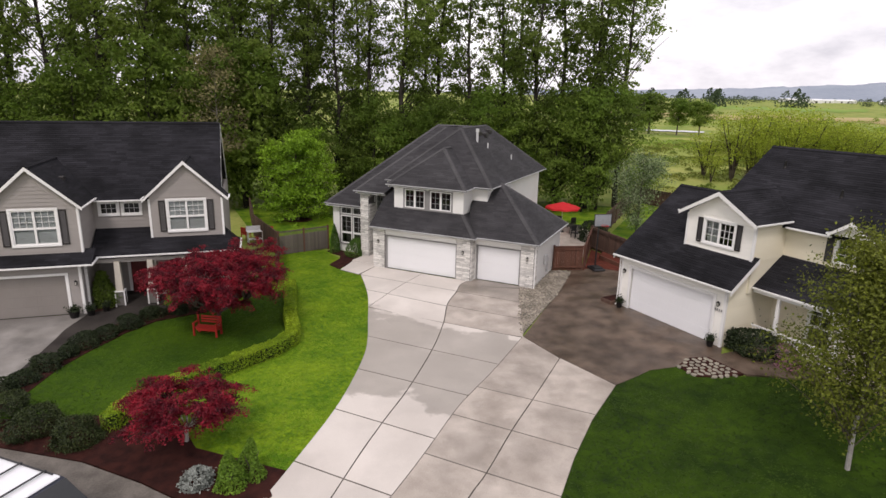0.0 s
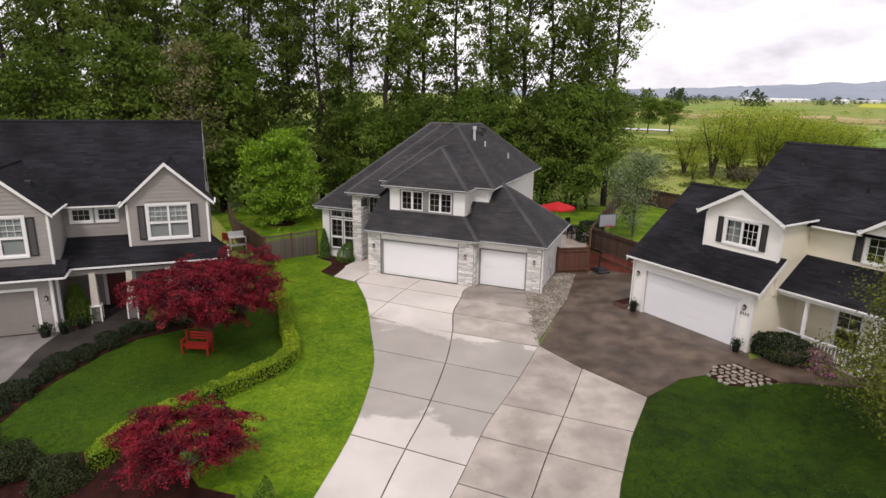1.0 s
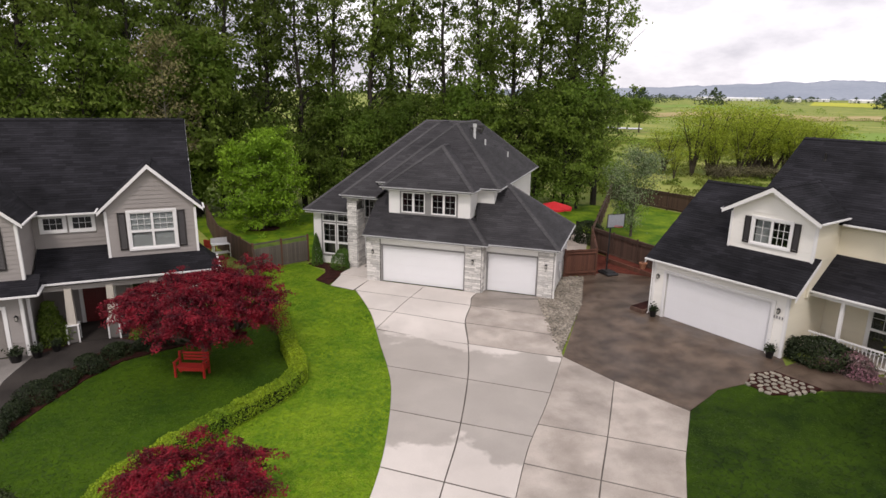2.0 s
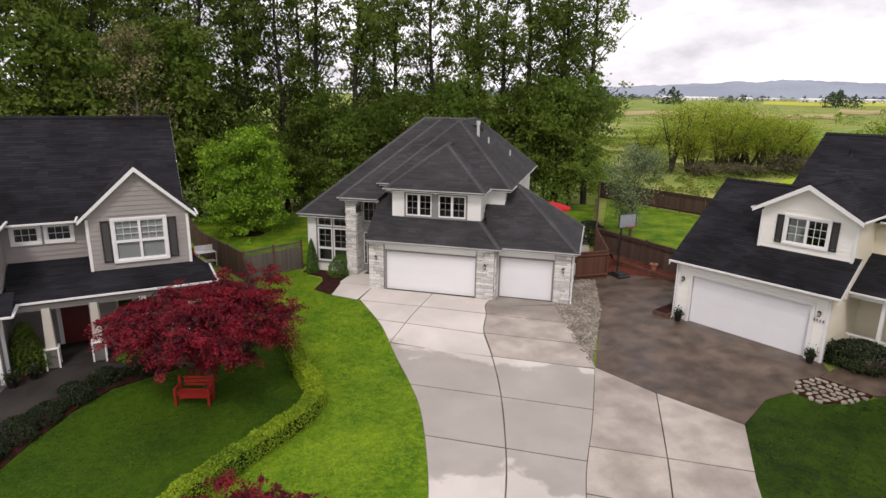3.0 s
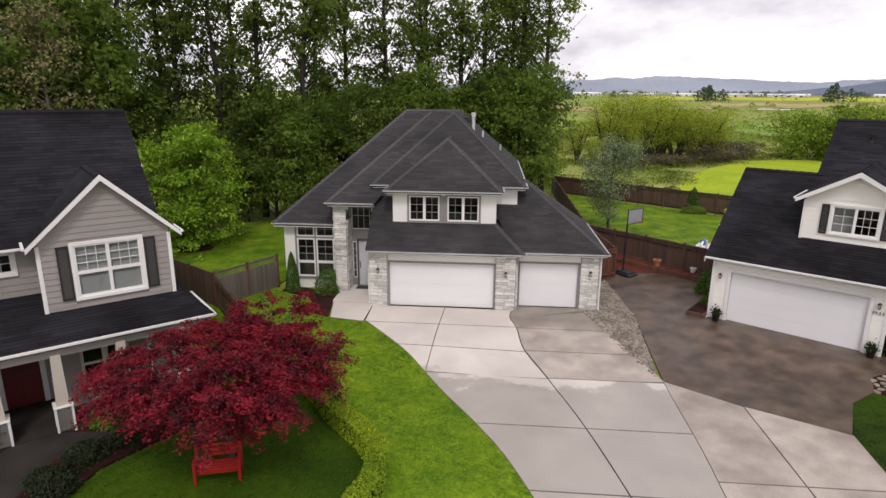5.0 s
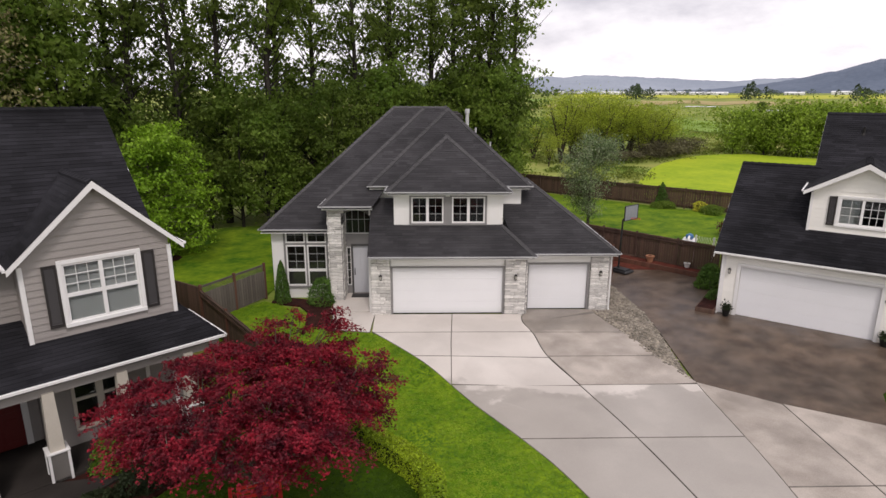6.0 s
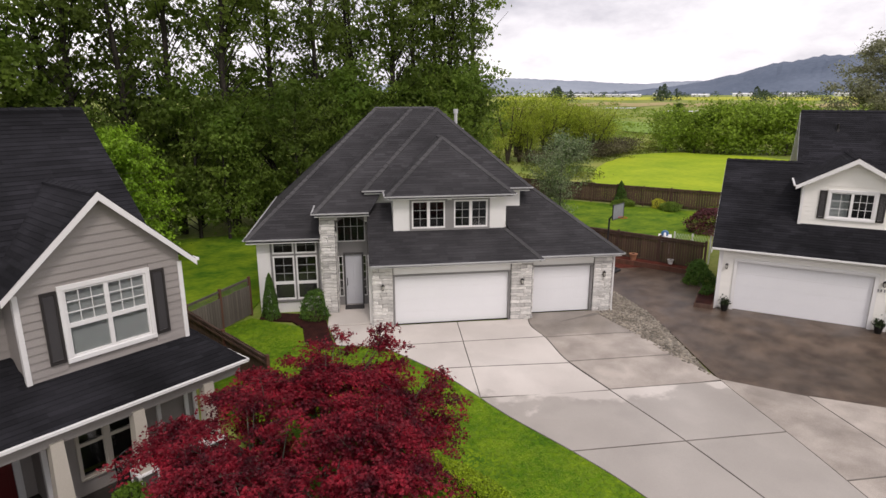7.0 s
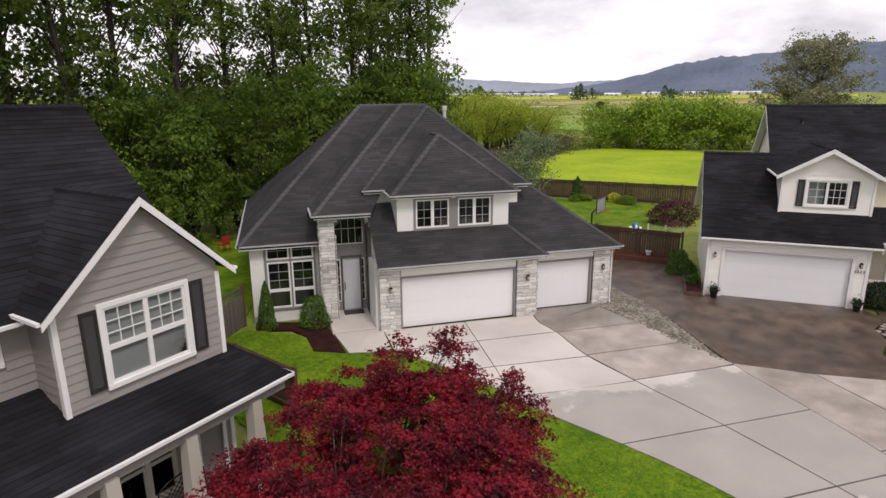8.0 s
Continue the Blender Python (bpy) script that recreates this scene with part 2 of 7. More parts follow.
def clip(poly, a, b, c):
    """The part of a flat polygon where a x + b y + c >= 0."""
    out = []
    for i, p in enumerate(poly):
        q = poly[(i + 1) % len(poly)]
        dp, dq = a * p[0] + b * p[1] + c, a * q[0] + b * q[1] + c
        if dp >= 0:
            out.append(p)
        if (dp < 0) != (dq < 0):
            t = dp / (dp - dq)
            out.append((p[0] + t * (q[0] - p[0]), p[1] + t * (q[1] - p[1])))
    return out


def roof_slope(parent, pts, rng, material, course=0.145, tab=0.6, thick=0.06):
    """One roof plane: a boarded deck and courses of shingle tabs lapping down it."""
    part("roof_deck", slab(bmesh.new(), pts, thick), material, parent)
    p = [Vector(q) for q in pts]
    nrm = (p[1] - p[0]).cross(p[2] - p[0]).normalized()
    if nrm.z < 0:
        nrm = -nrm
    side = Vector((-nrm.y, nrm.x, 0)).normalized()
    up = nrm.cross(side)
    if up.z < 0:
        up, side = -up, -side
    flat = [((q - p[0]).dot(side), (q - p[0]).dot(up)) for q in p]
    area = sum(flat[i][0] * flat[(i + 1) % len(flat)][1] - flat[(i + 1) % len(flat)][0] * flat[i][1] for i in range(len(flat)))
    if area < 0:
        flat.reverse()
    a0, a1 = min(f[0] for f in flat), max(f[0] for f in flat)
    b0, b1 = min(f[1] for f in flat), max(f[1] for f in flat)
    verts, faces = [], []
    b = b0 - 0.03
    while b < b1:
        a = a0 - rng.random() * tab
        while a < a1:
            w = tab * rng.uniform(0.6, 1.3)
            poly = [(a, b), (a + w, b), (a + w, b + course), (a, b + course)]
            for i, f in enumerate(flat):
                g = flat[(i + 1) % len(flat)]
                ex, ey = g[0] - f[0], g[1] - f[1]
                le = math.hypot(ex, ey)
                if le < 1e-4:
                    continue
                poly = clip(poly, -ey / le, ex / le, (ey * f[0] - ex * f[1]) / le + 0.03)
                if len(poly) < 3:
                    break
            if len(poly) >= 3:
                k, lift = len(verts), rng.uniform(0.007, 0.013)
                for x, y in poly:
                    verts.append(p[0] + side * x + up * y + nrm * (0.004 + lift * (1 - (y - b) / course)))
                n = len(poly)
                faces.append(tuple(range(k, k + n)))
                for x, y in poly:
                    verts.append(p[0] + side * x + up * y + nrm * 0.001)
                faces.extend((k + i, k + n + i, k + n + (i + 1) % n, k + (i + 1) % n) for i in range(n))
            a += w
        b += course
    return tagged(raw("shingles", verts, faces, material, parent), kind="stuff")


def ridge_cap(parent, a, b, r=0.13):
    """A line of lapped cap shingles along a ridge or hip."""
    a, b = Vector(a), Vector(b)
    n = max(1, int((b - a).length / 0.3))
    d = (b - a).normalized()
    s = d.cross(Vector((0, 0, 1))).normalized()
    u = s.cross(d)
    verts, faces = [], []
    for i in range(n):
        for t, l in ((i / n, 0.055), ((i + 0.97) / n, 0.035)):
            c = a.lerp(b, t)
            verts += [c - s * r + u * (l - 0.16), c - s * r + u * (l - 0.07), c + u * (l + 0.005), c + s * r + u * (l - 0.07), c + s * r + u * (l - 0.16)]
    m = len(verts) // 5
    for i in range(m - 1):
        k = 5 * i
        faces += [(k + j, k + j + 5, k + j + 6, k + j + 1) for j in range(4)]
    faces += [(0, 1, 2, 3, 4), tuple(5 * m - 1 - j for j in range(5))]
    return raw("ridge_cap", verts, faces, M_shingle_ridge if parent == house else M_shingle_dark, parent)


def bar(parent, name, a, b, w, hgt, material, label=""):
    """A straight board or gutter from a to b, w wide and hgt high, its top on the line."""
    a, b = Vector(a), Vector(b)
    d = (b - a).normalized()
    s = Vector((-d.y, d.x, 0)).normalized() * w / 2
    u = Vector((0, 0, -hgt))
    bm = bmesh.new()
    vs = [bm.verts.new(c) for e in (a, b) for c in (e - s, e + s, e + s + u, e - s + u)]
    for f in ((0, 1, 2, 3), (7, 6, 5, 4), (0, 4, 5, 1), (1, 5, 6, 2), (2, 6, 7, 3), (3, 7, 4, 0)):
        bm.faces.new([vs[i] for i in f])
    return part(name, bm, material, parent, label)


def leaves(rng, count, place, size, lobes=0):
    """Leaves or small sprays at places given by place(rng) -> (point, outward), as bent quads."""
    verts, faces = [], []
    for _ in range(count):
        p, o = place(rng)
        n = (o * 0.7 + Vector((rng.gauss(0, 1), rng.gauss(0, 1), rng.gauss(0, 1) + 0.5))).normalized()
        a = n.orthogonal().normalized()
        a.rotate(Matrix.Rotation(rng.uniform(0, 6.283), 3, n))
        b = n.cross(a)
        s = size * rng.uniform(0.6, 1.3)
        k = len(verts)
        verts += [p - a * s * 0.5, p + b * s * 0.32 + n * s * 0.08, p + a * s * 0.55, p - b * s * 0.32 + n * s * 0.08]
        faces += [(k, k + 1, k + 2), (k, k + 2, k + 3)]
        if lobes:
            verts += [p + b * s * 0.75 + a * s * 0.25 - n * s * 0.1, p - b * s * 0.75 + a * s * 0.25 - n * s * 0.1]
            faces += [(k, k + 4, k + 1), (k, k + 3, k + 5)]
    return verts, faces


def tube(bm, pts, radii, sides=7):
    rings = []
    for i, p in enumerate(pts):
        p = Vector(p)
        d = (Vector(pts[min(i + 1, len(pts) - 1)]) - Vector(pts[max(i - 1, 0)])).normalized()
        a = d.orthogonal().normalized()
        b = d.cross(a)
        rings.append([bm.verts.new(p + (a * math.cos(t) + b * math.sin(t)) * radii[i]) for t in [6.2832 * j / sides for j in range(sides)]])
    for r, q in zip(rings, rings[1:]):
        for j in range(sides):
            bm.faces.new((r[j], r[(j + 1) % sides], q[(j + 1) % sides], q[j]))
    bm.faces.new(rings[0][::-1]), bm.faces.new(rings[-1])
    return bm


# ---- ground ----
def smooth(x):
    x = min(1.0, max(0.0, x))
    return x * x * (3 - 2 * x)


MAIN, RIGHT, LEFT = (0.85, 34.4, -24.5), (9.93, 29.86, -61.0), (-13.7, 31.4, 18.0)


def local(f, x, y):
    a, dx, dy = radians(f[2]), x - f[0], y - f[1]
    return dx * math.cos(a) + dy * math.sin(a), -dx * math.sin(a) + dy * math.cos(a)


def outer(f, u, v):
    a = radians(f[2])
    return f[0] + u * math.cos(a) - v * math.sin(a), f[1] + u * math.sin(a) + v * math.cos(a)


def level(x, y):
    """Height of the ground."""
    um, vm = local(MAIN, x, y)
    vr, vl = local(RIGHT, x, y)[1], local(LEFT, x, y)[1]
    s = max(smooth((vm + 7) / 6.8) * smooth((um + 14) / 4), smooth((vr + 5) / 4.7), smooth((y - 34) / 6))
    z = -0.42 + 0.42 * s + (1 - s) * 0.2 * smooth((vl + 6) / 4) - 0.25 * smooth((20 - y) / 6)
    d = math.hypot(x, y - 30)
    return z + 0.0075 * max(0.0, d - 90)


def ground_sheet():
    verts, faces = [], []
    radii = [0.8 * i for i in range(45)] + [38, 41, 45, 50, 58, 68, 80, 95, 115, 140, 170, 210, 260, 330, 430, 600, 900, 1400, 2200, 3600]
    n = 180
    for r in radii:
        for j in range(n):
            a = 6.28318 * j / n
            x, y = r * math.cos(a), 28 + r * math.sin(a)
            verts.append((x, y, level(x, y) - 0.06))
    for i in range(len(radii) - 1):
        for j in range(n):
            faces.append((i * n + j, i * n + (j + 1) % n, (i + 1) * n + (j + 1) % n, (i + 1) * n + j))
    ob = raw("ground", verts, faces, M_field)
    for p in ob.data.polygons:
        p.use_smooth = True
    return tagged(ob, "rough green and straw meadow reaching to the hills", "ground", kind="structure")


ground_sheet()


def draped(name, outline, material, top=0.02, cell=0.8, label="", category="", kind="structure"):
    """A surface that follows the ground inside a plan outline: a clipped grid with a skirt below it."""
    xs, ys = [p[0] for p in outline], [p[1] for p in outline]
    from_x, from_y = min(xs), min(ys)
    bm = bmesh.new()
    bm.faces.new([bm.verts.new((x, y, 0)) for x, y in outline])
    for axis, lo, hi in ((0, from_x, max(xs)), (1, from_y, max(ys))):
        c = lo + cell
        while c < hi:
            co, no = ((c, 0, 0), (1, 0, 0)) if axis == 0 else ((0, c, 0), (0, 1, 0))
            bmesh.ops.bisect_plane(bm, geom=bm.verts[:] + bm.edges[:] + bm.faces[:], plane_co=co, plane_no=no)
            c += cell
    edge = [e for e in bm.edges if e.is_boundary]
    ext = bmesh.ops.extrude_edge_only(bm, edges=edge)
    low = {v for v in ext["geom"] if isinstance(v, bmesh.types.BMVert)}
    for v in bm.verts:
        v.co.z = level(v.co.x, v.co.y) + (top if v not in low else -0.16)
    ob = part(name, bm, material)
    return tagged(ob, label, category, kind=kind)


def bend(line, i, j, n=4):
    """A smooth curve through a line's points, from its i-th to its j-th."""
    out = []
    last = len(line) - 1
    for k in range(i, j):
        p0, p1, p2, p3 = line[max(0, k - 1)], line[k], line[k + 1], line[min(last, k + 2)]
        for m in range(n):
            t = m / n
            out.append(tuple(0.5 * (2 * b + (c - a) * t + (2 * a - 5 * b + 4 * c - d) * t * t + (3 * b - a - 3 * c + d) * t ** 3) for a, b, c, d in zip(p0, p1, p2, p3)))
    return out + [line[j]]


DRIVE_LEFT = [(-5.15, 35.0), (-4.5, 32.6), (-4.15, 30.9), (-3.8, 28.1), (-3.55, 26.1), (-3.45, 24.4), (-3.58, 22.0), (-3.92, 19.3), (-4.6, 16.6), (-5.1, 14.8), (-6.0, 11.5)]
DRIVE_RIGHT = [(4.4, 33.2), (4.1, 28.9), (3.9, 26.6), (7.1, 21.8), (5.5, 19.1), (4.4, 16.9), (3.6, 15.0), (1.8, 11.5)]
LAWN_LEFT = [(-5.2, 34.95), (-6.4, 36.0), (-7.2, 38.6), (-8.5, 40.6), (-11.6, 39.2), (-11.2, 30.2), (-12.2, 28.5), (-13.1, 27.95), (-14.2, 27.2), (-15.0, 25.8), (-15.5, 24.0), (-15.85, 22.2), (-15.75, 20.2), (-15.8, 18.9), (-15.5, 18.0), (-11.0, 18.8), (-9.3, 18.6), (-8.0, 17.0), (-5.4, 15.9), (-4.4, 16.1)] + [(x + 0.15, y) for x, y in bend(DRIVE_LEFT, 1, 8)[::-1]]
LAWN_RIGHT = [(7.0, 21.75), (8.95, 23.2), (10.2, 23.35), (10.6, 22.4), (12.5, 22.2), (16, 21.5), (22, 20), (24, 10), (1.6, 10.5), (3.5, 15.0), (4.3, 16.9), (5.4, 19.1)]
draped("lawn", LAWN_LEFT, M_soil, 0.0, 0.45, "bright green mown front lawn curving along the driveway", "lawn")
LAWN_INNER = [(-9.2, 32.2), (-11.2, 30.2), (-12.2, 28.5), (-13.1, 27.95), (-14.2, 27.2), (-15.0, 25.8), (-15.5, 24.0), (-15.85, 22.2), (-15.75, 20.2), (-15.8, 18.9), (-15.5, 18.0), (-11.3, 18.6), (-11.0, 19.2), (-9.7, 21.1), (-8.3, 22.9), (-7.4, 24.0), (-6.95, 25.2), (-7.1, 26.2), (-7.6, 27.6), (-8.3, 30.3)]
draped("lawn", LAWN_INNER, M_deep, 0.006, 0.45, "deep green mown lawn inside the clipped hedge", "lawn")
draped("flower_bed", [(-18, 28.6), (-18.2, 25), (-17.2, 19), (-15.3, 18), (-13.8, 28), (-11, 31), (-13, 31.6)], M_mulch, -0.035, 0.9, "dark bark mulch before the taupe house", "bed")
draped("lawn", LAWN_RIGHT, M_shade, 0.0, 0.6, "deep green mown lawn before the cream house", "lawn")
draped("driveway_base", bend(DRIVE_LEFT, 0, 10) + DRIVE_RIGHT[::-1], M_joint, -0.03, 0.9, "dark joints under the concrete driveway slabs", "driveway")
draped("driveway", [(3.95, 26.6), (5.3, 24.3), (7.1, 21.85), (8.95, 23.2), (10.2, 23.35), (12.4, 24.2), (13, 25.4), (10.2, 30.4), (13.4, 34.0), (12.6, 36.4), (9.6, 38.6), (7.9, 37.6), (8.2, 36.4), (6.5, 31.8)], M_exposed, 0.015, 0.9, "wet brown exposed aggregate driveway", "driveway")


# ---- parts of houses ----
def wall(parent, x0, x1, z0, z1, m, material, holes=(), thick=0.15, name="wall"):
    """An upright wall in its own x-z plane (outside towards -y), with openings through it, set by the pose m."""
    xs = sorted({x0, x1, *[h[0] for h in holes], *[h[1] for h in holes]})
    zs = sorted({z0, z1, *[h[2] for h in holes], *[h[3] for h in holes]})
    xs, zs = [x for x in xs if x0 <= x <= x1], [z for z in zs if z0 <= z <= z1]
    def solid(i, j):
        if not (0 <= i < len(xs) - 1 and 0 <= j < len(zs) - 1):
            return False
        cx, cz = (xs[i] + xs[i + 1]) / 2, (zs[j] + zs[j + 1]) / 2
        return not any(h[0] < cx < h[1] and h[2] < cz < h[3] for h in holes)
    bm = bmesh.new()
    vs = {}
    def vert(i, j, k):
        if (i, j, k) not in vs:
            vs[i, j, k] = bm.verts.new(m @ Vector((xs[i], thick * k, zs[j])))
        return vs[i, j, k]
    for i in range(len(xs) - 1):
        for j in range(len(zs) - 1):
            if not solid(i, j):
                continue
            bm.faces.new((vert(i, j, 0), vert(i + 1, j, 0), vert(i + 1, j + 1, 0), vert(i, j + 1, 0)))
            bm.faces.new((vert(i, j, 1), vert(i, j + 1, 1), vert(i + 1, j + 1, 1), vert(i + 1, j, 1)))
            for di, dj, (a, b) in ((-1, 0, ((i, j), (i, j + 1))), (1, 0, ((i + 1, j), (i + 1, j + 1))), (0, -1, ((i, j), (i + 1, j))), (0, 1, ((i, j + 1), (i + 1, j + 1)))):
                if not solid(i + di, j + dj):
                    bm.faces.new((vert(*a, 0), vert(*b, 0), vert(*b, 1), vert(*a, 1)))
    return part(name, bm, material, parent)


def siding(parent, outline, m, material, holes=(), step=0.19):
    """Lapped boards over a wall outline (x, z), convex, each one a piece, cut round the openings."""
    z0, z1 = min(p[1] for p in outline), max(p[1] for p in outline)
    lap = 0.03 if material is M_taupe else 0.018
    z = z0
    while z < z1 - 0.02:
        band = clip(clip(list(outline), 0, 1, -z), 0, -1, z + step)
        if len(band) >= 3:
            xs = sorted({min(p[0] for p in band), max(p[0] for p in band)})
            cuts = sorted((h[0], h[1]) for h in holes if h[2] < z + step - 0.03 and h[3] > z + 0.03)
            spans, at = [], xs[0]
            for c0, c1 in cuts:
                if c0 - at > 0.03:
                    spans.append((at, c0))
                at = max(at, c1)
            if xs[1] - at > 0.03:
                spans.append((at, xs[1]))
            for s0, s1 in spans:
                poly = clip(clip(band, 1, 0, -s0), -1, 0, s1)
                if len(poly) < 3:
                    continue
                bm = bmesh.new()
                f = [bm.verts.new(m @ Vector((x, -lap + 0.8 * lap * (q - z) / step, q))) for x, q in poly]
                b = [bm.verts.new(m @ Vector((x, 0.0, q))) for x, q in poly]
                n = len(poly)
                bm.faces.new(f), bm.faces.new(b[::-1])
                for i in range(n):
                    bm.faces.new((f[i], f[(i + 1) % n], b[(i + 1) % n], b[i]))
                part("siding_board", bm, material, parent)
        z += step


def gable(parent, x0, x1, z0, apex, ax, m, material, thick=0.15):
    bm = bmesh.new()
    pts = [(x0, z0), (x1, z0), (ax, apex)]
    a = [bm.verts.new(m @ Vector((x, 0, z))) for x, z in pts]
    b = [bm.verts.new(m @ Vector((x, thick, z))) for x, z in pts]
    bm.faces.new(a), bm.faces.new(b[::-1])
    for i in range(3):
        bm.faces.new((a[i], b[i], b[(i + 1) % 3], a[(i + 1) % 3]))
    return part("gable", bm, material, parent)


def moved(bm, m):
    bmesh.ops.transform(bm, matrix=m, verts=bm.verts)
    return bm


def glass_material():
    m = bpy.data.materials.new("clear_pane")
    m.use_nodes = True
    n, l = m.node_tree.nodes, m.node_tree.links
    n.remove(n["Principled BSDF"])
    tr, gl, fr, mx = n.new("ShaderNodeBsdfTransparent"), n.new("ShaderNodeBsdfGlossy"), n.new("ShaderNodeFresnel"), n.new("ShaderNodeMixShader")
    tr.inputs["Color"].default_value = (0.75, 0.78, 0.78, 1)
    gl.inputs["Roughness"].default_value = 0.03
    fr.inputs["IOR"].default_value = 1.6
    l.new(fr.outputs[0], mx.inputs[0]), l.new(tr.outputs[0], mx.inputs[1]), l.new(gl.outputs[0], mx.inputs[2])
    l.new(mx.outputs[0], n["Material Output"].inputs[0])
    return m


M_pane = glass_material()
M_blind = mat("pale_blind", (0.72, 0.72, 0.71), (0.8, 0.8, 0.79), 3, 0.8, 0.05, 30)
M_room = mat("dim_room_lining", (0.12, 0.11, 0.1), (0.16, 0.15, 0.14), 1, 0.9, 0, 10)


def window(parent, x0, x1, z0, z1, m, cells, trim, casing=0.1, sash=0.045, blind=0.0, label="", frame_mat=None, bars=None):
    """A window in an opening: an outer casing, sashes with glazing bars, and a pane in each sash.
    cells: (x0, x1, z0, z1) as fractions of the opening, with columns and rows of panes. blind: share of the height covered."""
    bm = bmesh.new()
    c = casing
    if c:
        for b in ((x0 - c, -0.06, z1, x1 + c, 0.02, z1 + c), (x0 - c, -0.075, z0 - c, x1 + c, 0.02, z0), (x0 - c, -0.06, z0, x0, 0.02, z1), (x1, -0.06, z0, x1 + c, 0.02, z1)):
            box(bm, *b, bevel=0.006)
    else:
        box(bm, x0, -0.01, z0, x1, 0.02, z0 + 0.03)
    win = part("window", moved(bm, m), trim, parent, label)
    fm = frame_mat or trim
    for fx0, fx1, fz0, fz1, nx, nz in cells:
        a0, a1, b0, b1 = x0 + fx0 * (x1 - x0), x0 + fx1 * (x1 - x0), z0 + fz0 * (z1 - z0), z0 + fz1 * (z1 - z0)
        s = sash
        bm = boxes((a0, -0.03, b0, a0 + s, 0.05, b1), (a1 - s, -0.03, b0, a1, 0.05, b1), (a0 + s, -0.03, b0, a1 - s, 0.05, b0 + s), (a0 + s, -0.03, b1 - s, a1 - s, 0.05, b1))
        part("sash", moved(bm, m), fm, win)
        for i in range(1, nx):
            x = a0 + s + (a1 - a0 - 2 * s) * i / nx
            part("glazing_bar", moved(boxes((x - 0.008, -0.012, b0 + s, x + 0.008, 0.012, b1 - s)), m), bars or fm, win)
        for j in range(1, nz):
            z = b0 + s + (b1 - b0 - 2 * s) * j / nz
            part("glazing_bar", moved(boxes((a0 + s, -0.0125, z - 0.008, a1 - s, 0.0115, z + 0.008)), m), bars or fm, win)
        pane = part("pane", moved(boxes((a0 + s * 0.5, 0.014, b0 + s * 0.5, a1 - s * 0.5, 0.02, b1 - s * 0.5)), m), M_pane, win)
        pane.visible_shadow = False
    if blind:
        part("blind", moved(boxes((x0 + 0.005, 0.055, z0, x1 - 0.005, 0.07, z0 + (z1 - z0) * blind)), m), M_blind, win)
    part("room_lining", moved(boxes((x0 - 0.3, 0.9, z0 - 0.3, x1 + 0.3, 0.95, z1 + 0.3)), m), M_room, win)
    return win


def shutter(parent, x0, x1, z0, z1, m):
    bm = boxes((x0, -0.07, z0, x0 + 0.05, -0.03, z1), (x1 - 0.05, -0.07, z0, x1, -0.03, z1), (x0 + 0.05, -0.07, z0, x1 - 0.05, -0.03, z0 + 0.07), (x0 + 0.05, -0.07, z1 - 0.07, x1 - 0.05, -0.03, z1))
    s = part("shutter", moved(bm, m), M_shutter, parent, "dark louvred shutter")
    z = z0 + 0.09
    bm = bmesh.new()
    while z < z1 - 0.1:
        vs = [bm.verts.new(Vector(p)) for p in ((x0 + 0.05, -0.06, z), (x1 - 0.05, -0.06, z), (x1 - 0.05, -0.035, z + 0.05), (x0 + 0.05, -0.035, z + 0.05))]
        bm.faces.new(vs)
        z += 0.055
    tagged(part("louvres", moved(bm, m), M_shutter, s), kind="stuff")


def garage_door(parent, x0, x1, z0, z1, m, material, columns, rows=4, label=""):
    """A sectional door: wide panels with raised fields, one above the other."""
    door = part("garage_door", moved(boxes((x0, 0.03, z0, x1, 0.05, z1)), m), material, parent, label)
    for r in range(rows):
        za, zb = z0 + (z1 - z0) * r / rows, z0 + (z1 - z0) * (r + 1) / rows
        bm = boxes((x0, 0.0, za + 0.002, x1, 0.03, zb - 0.002), bevel=0.003)
        for c in range(columns):
            a, b = x0 + (x1 - x0) * c / columns + 0.08, x0 + (x1 - x0) * (c + 1) / columns - 0.08
            box(bm, a, -0.004, za + 0.09, b, 0.001, zb - 0.09, bevel=0.006)
        part("door_panel", moved(bm, m), material, door)
    part("threshold_seal", moved(boxes((x0, -0.01, z0 - 0.01, x1, 0.02, z0 + 0.02)), m), M_shutter, door)


M_iron = mat("black_lamp_metal", (0.015, 0.014, 0.014), (0.03, 0.028, 0.027), 5, 0.4, 0.05, 60, metal=0.6)
M_lampglass = mat("frosted_lamp_glass", (0.5, 0.48, 0.42), (0.6, 0.58, 0.52), 5, 0.2, 0.0, 20)


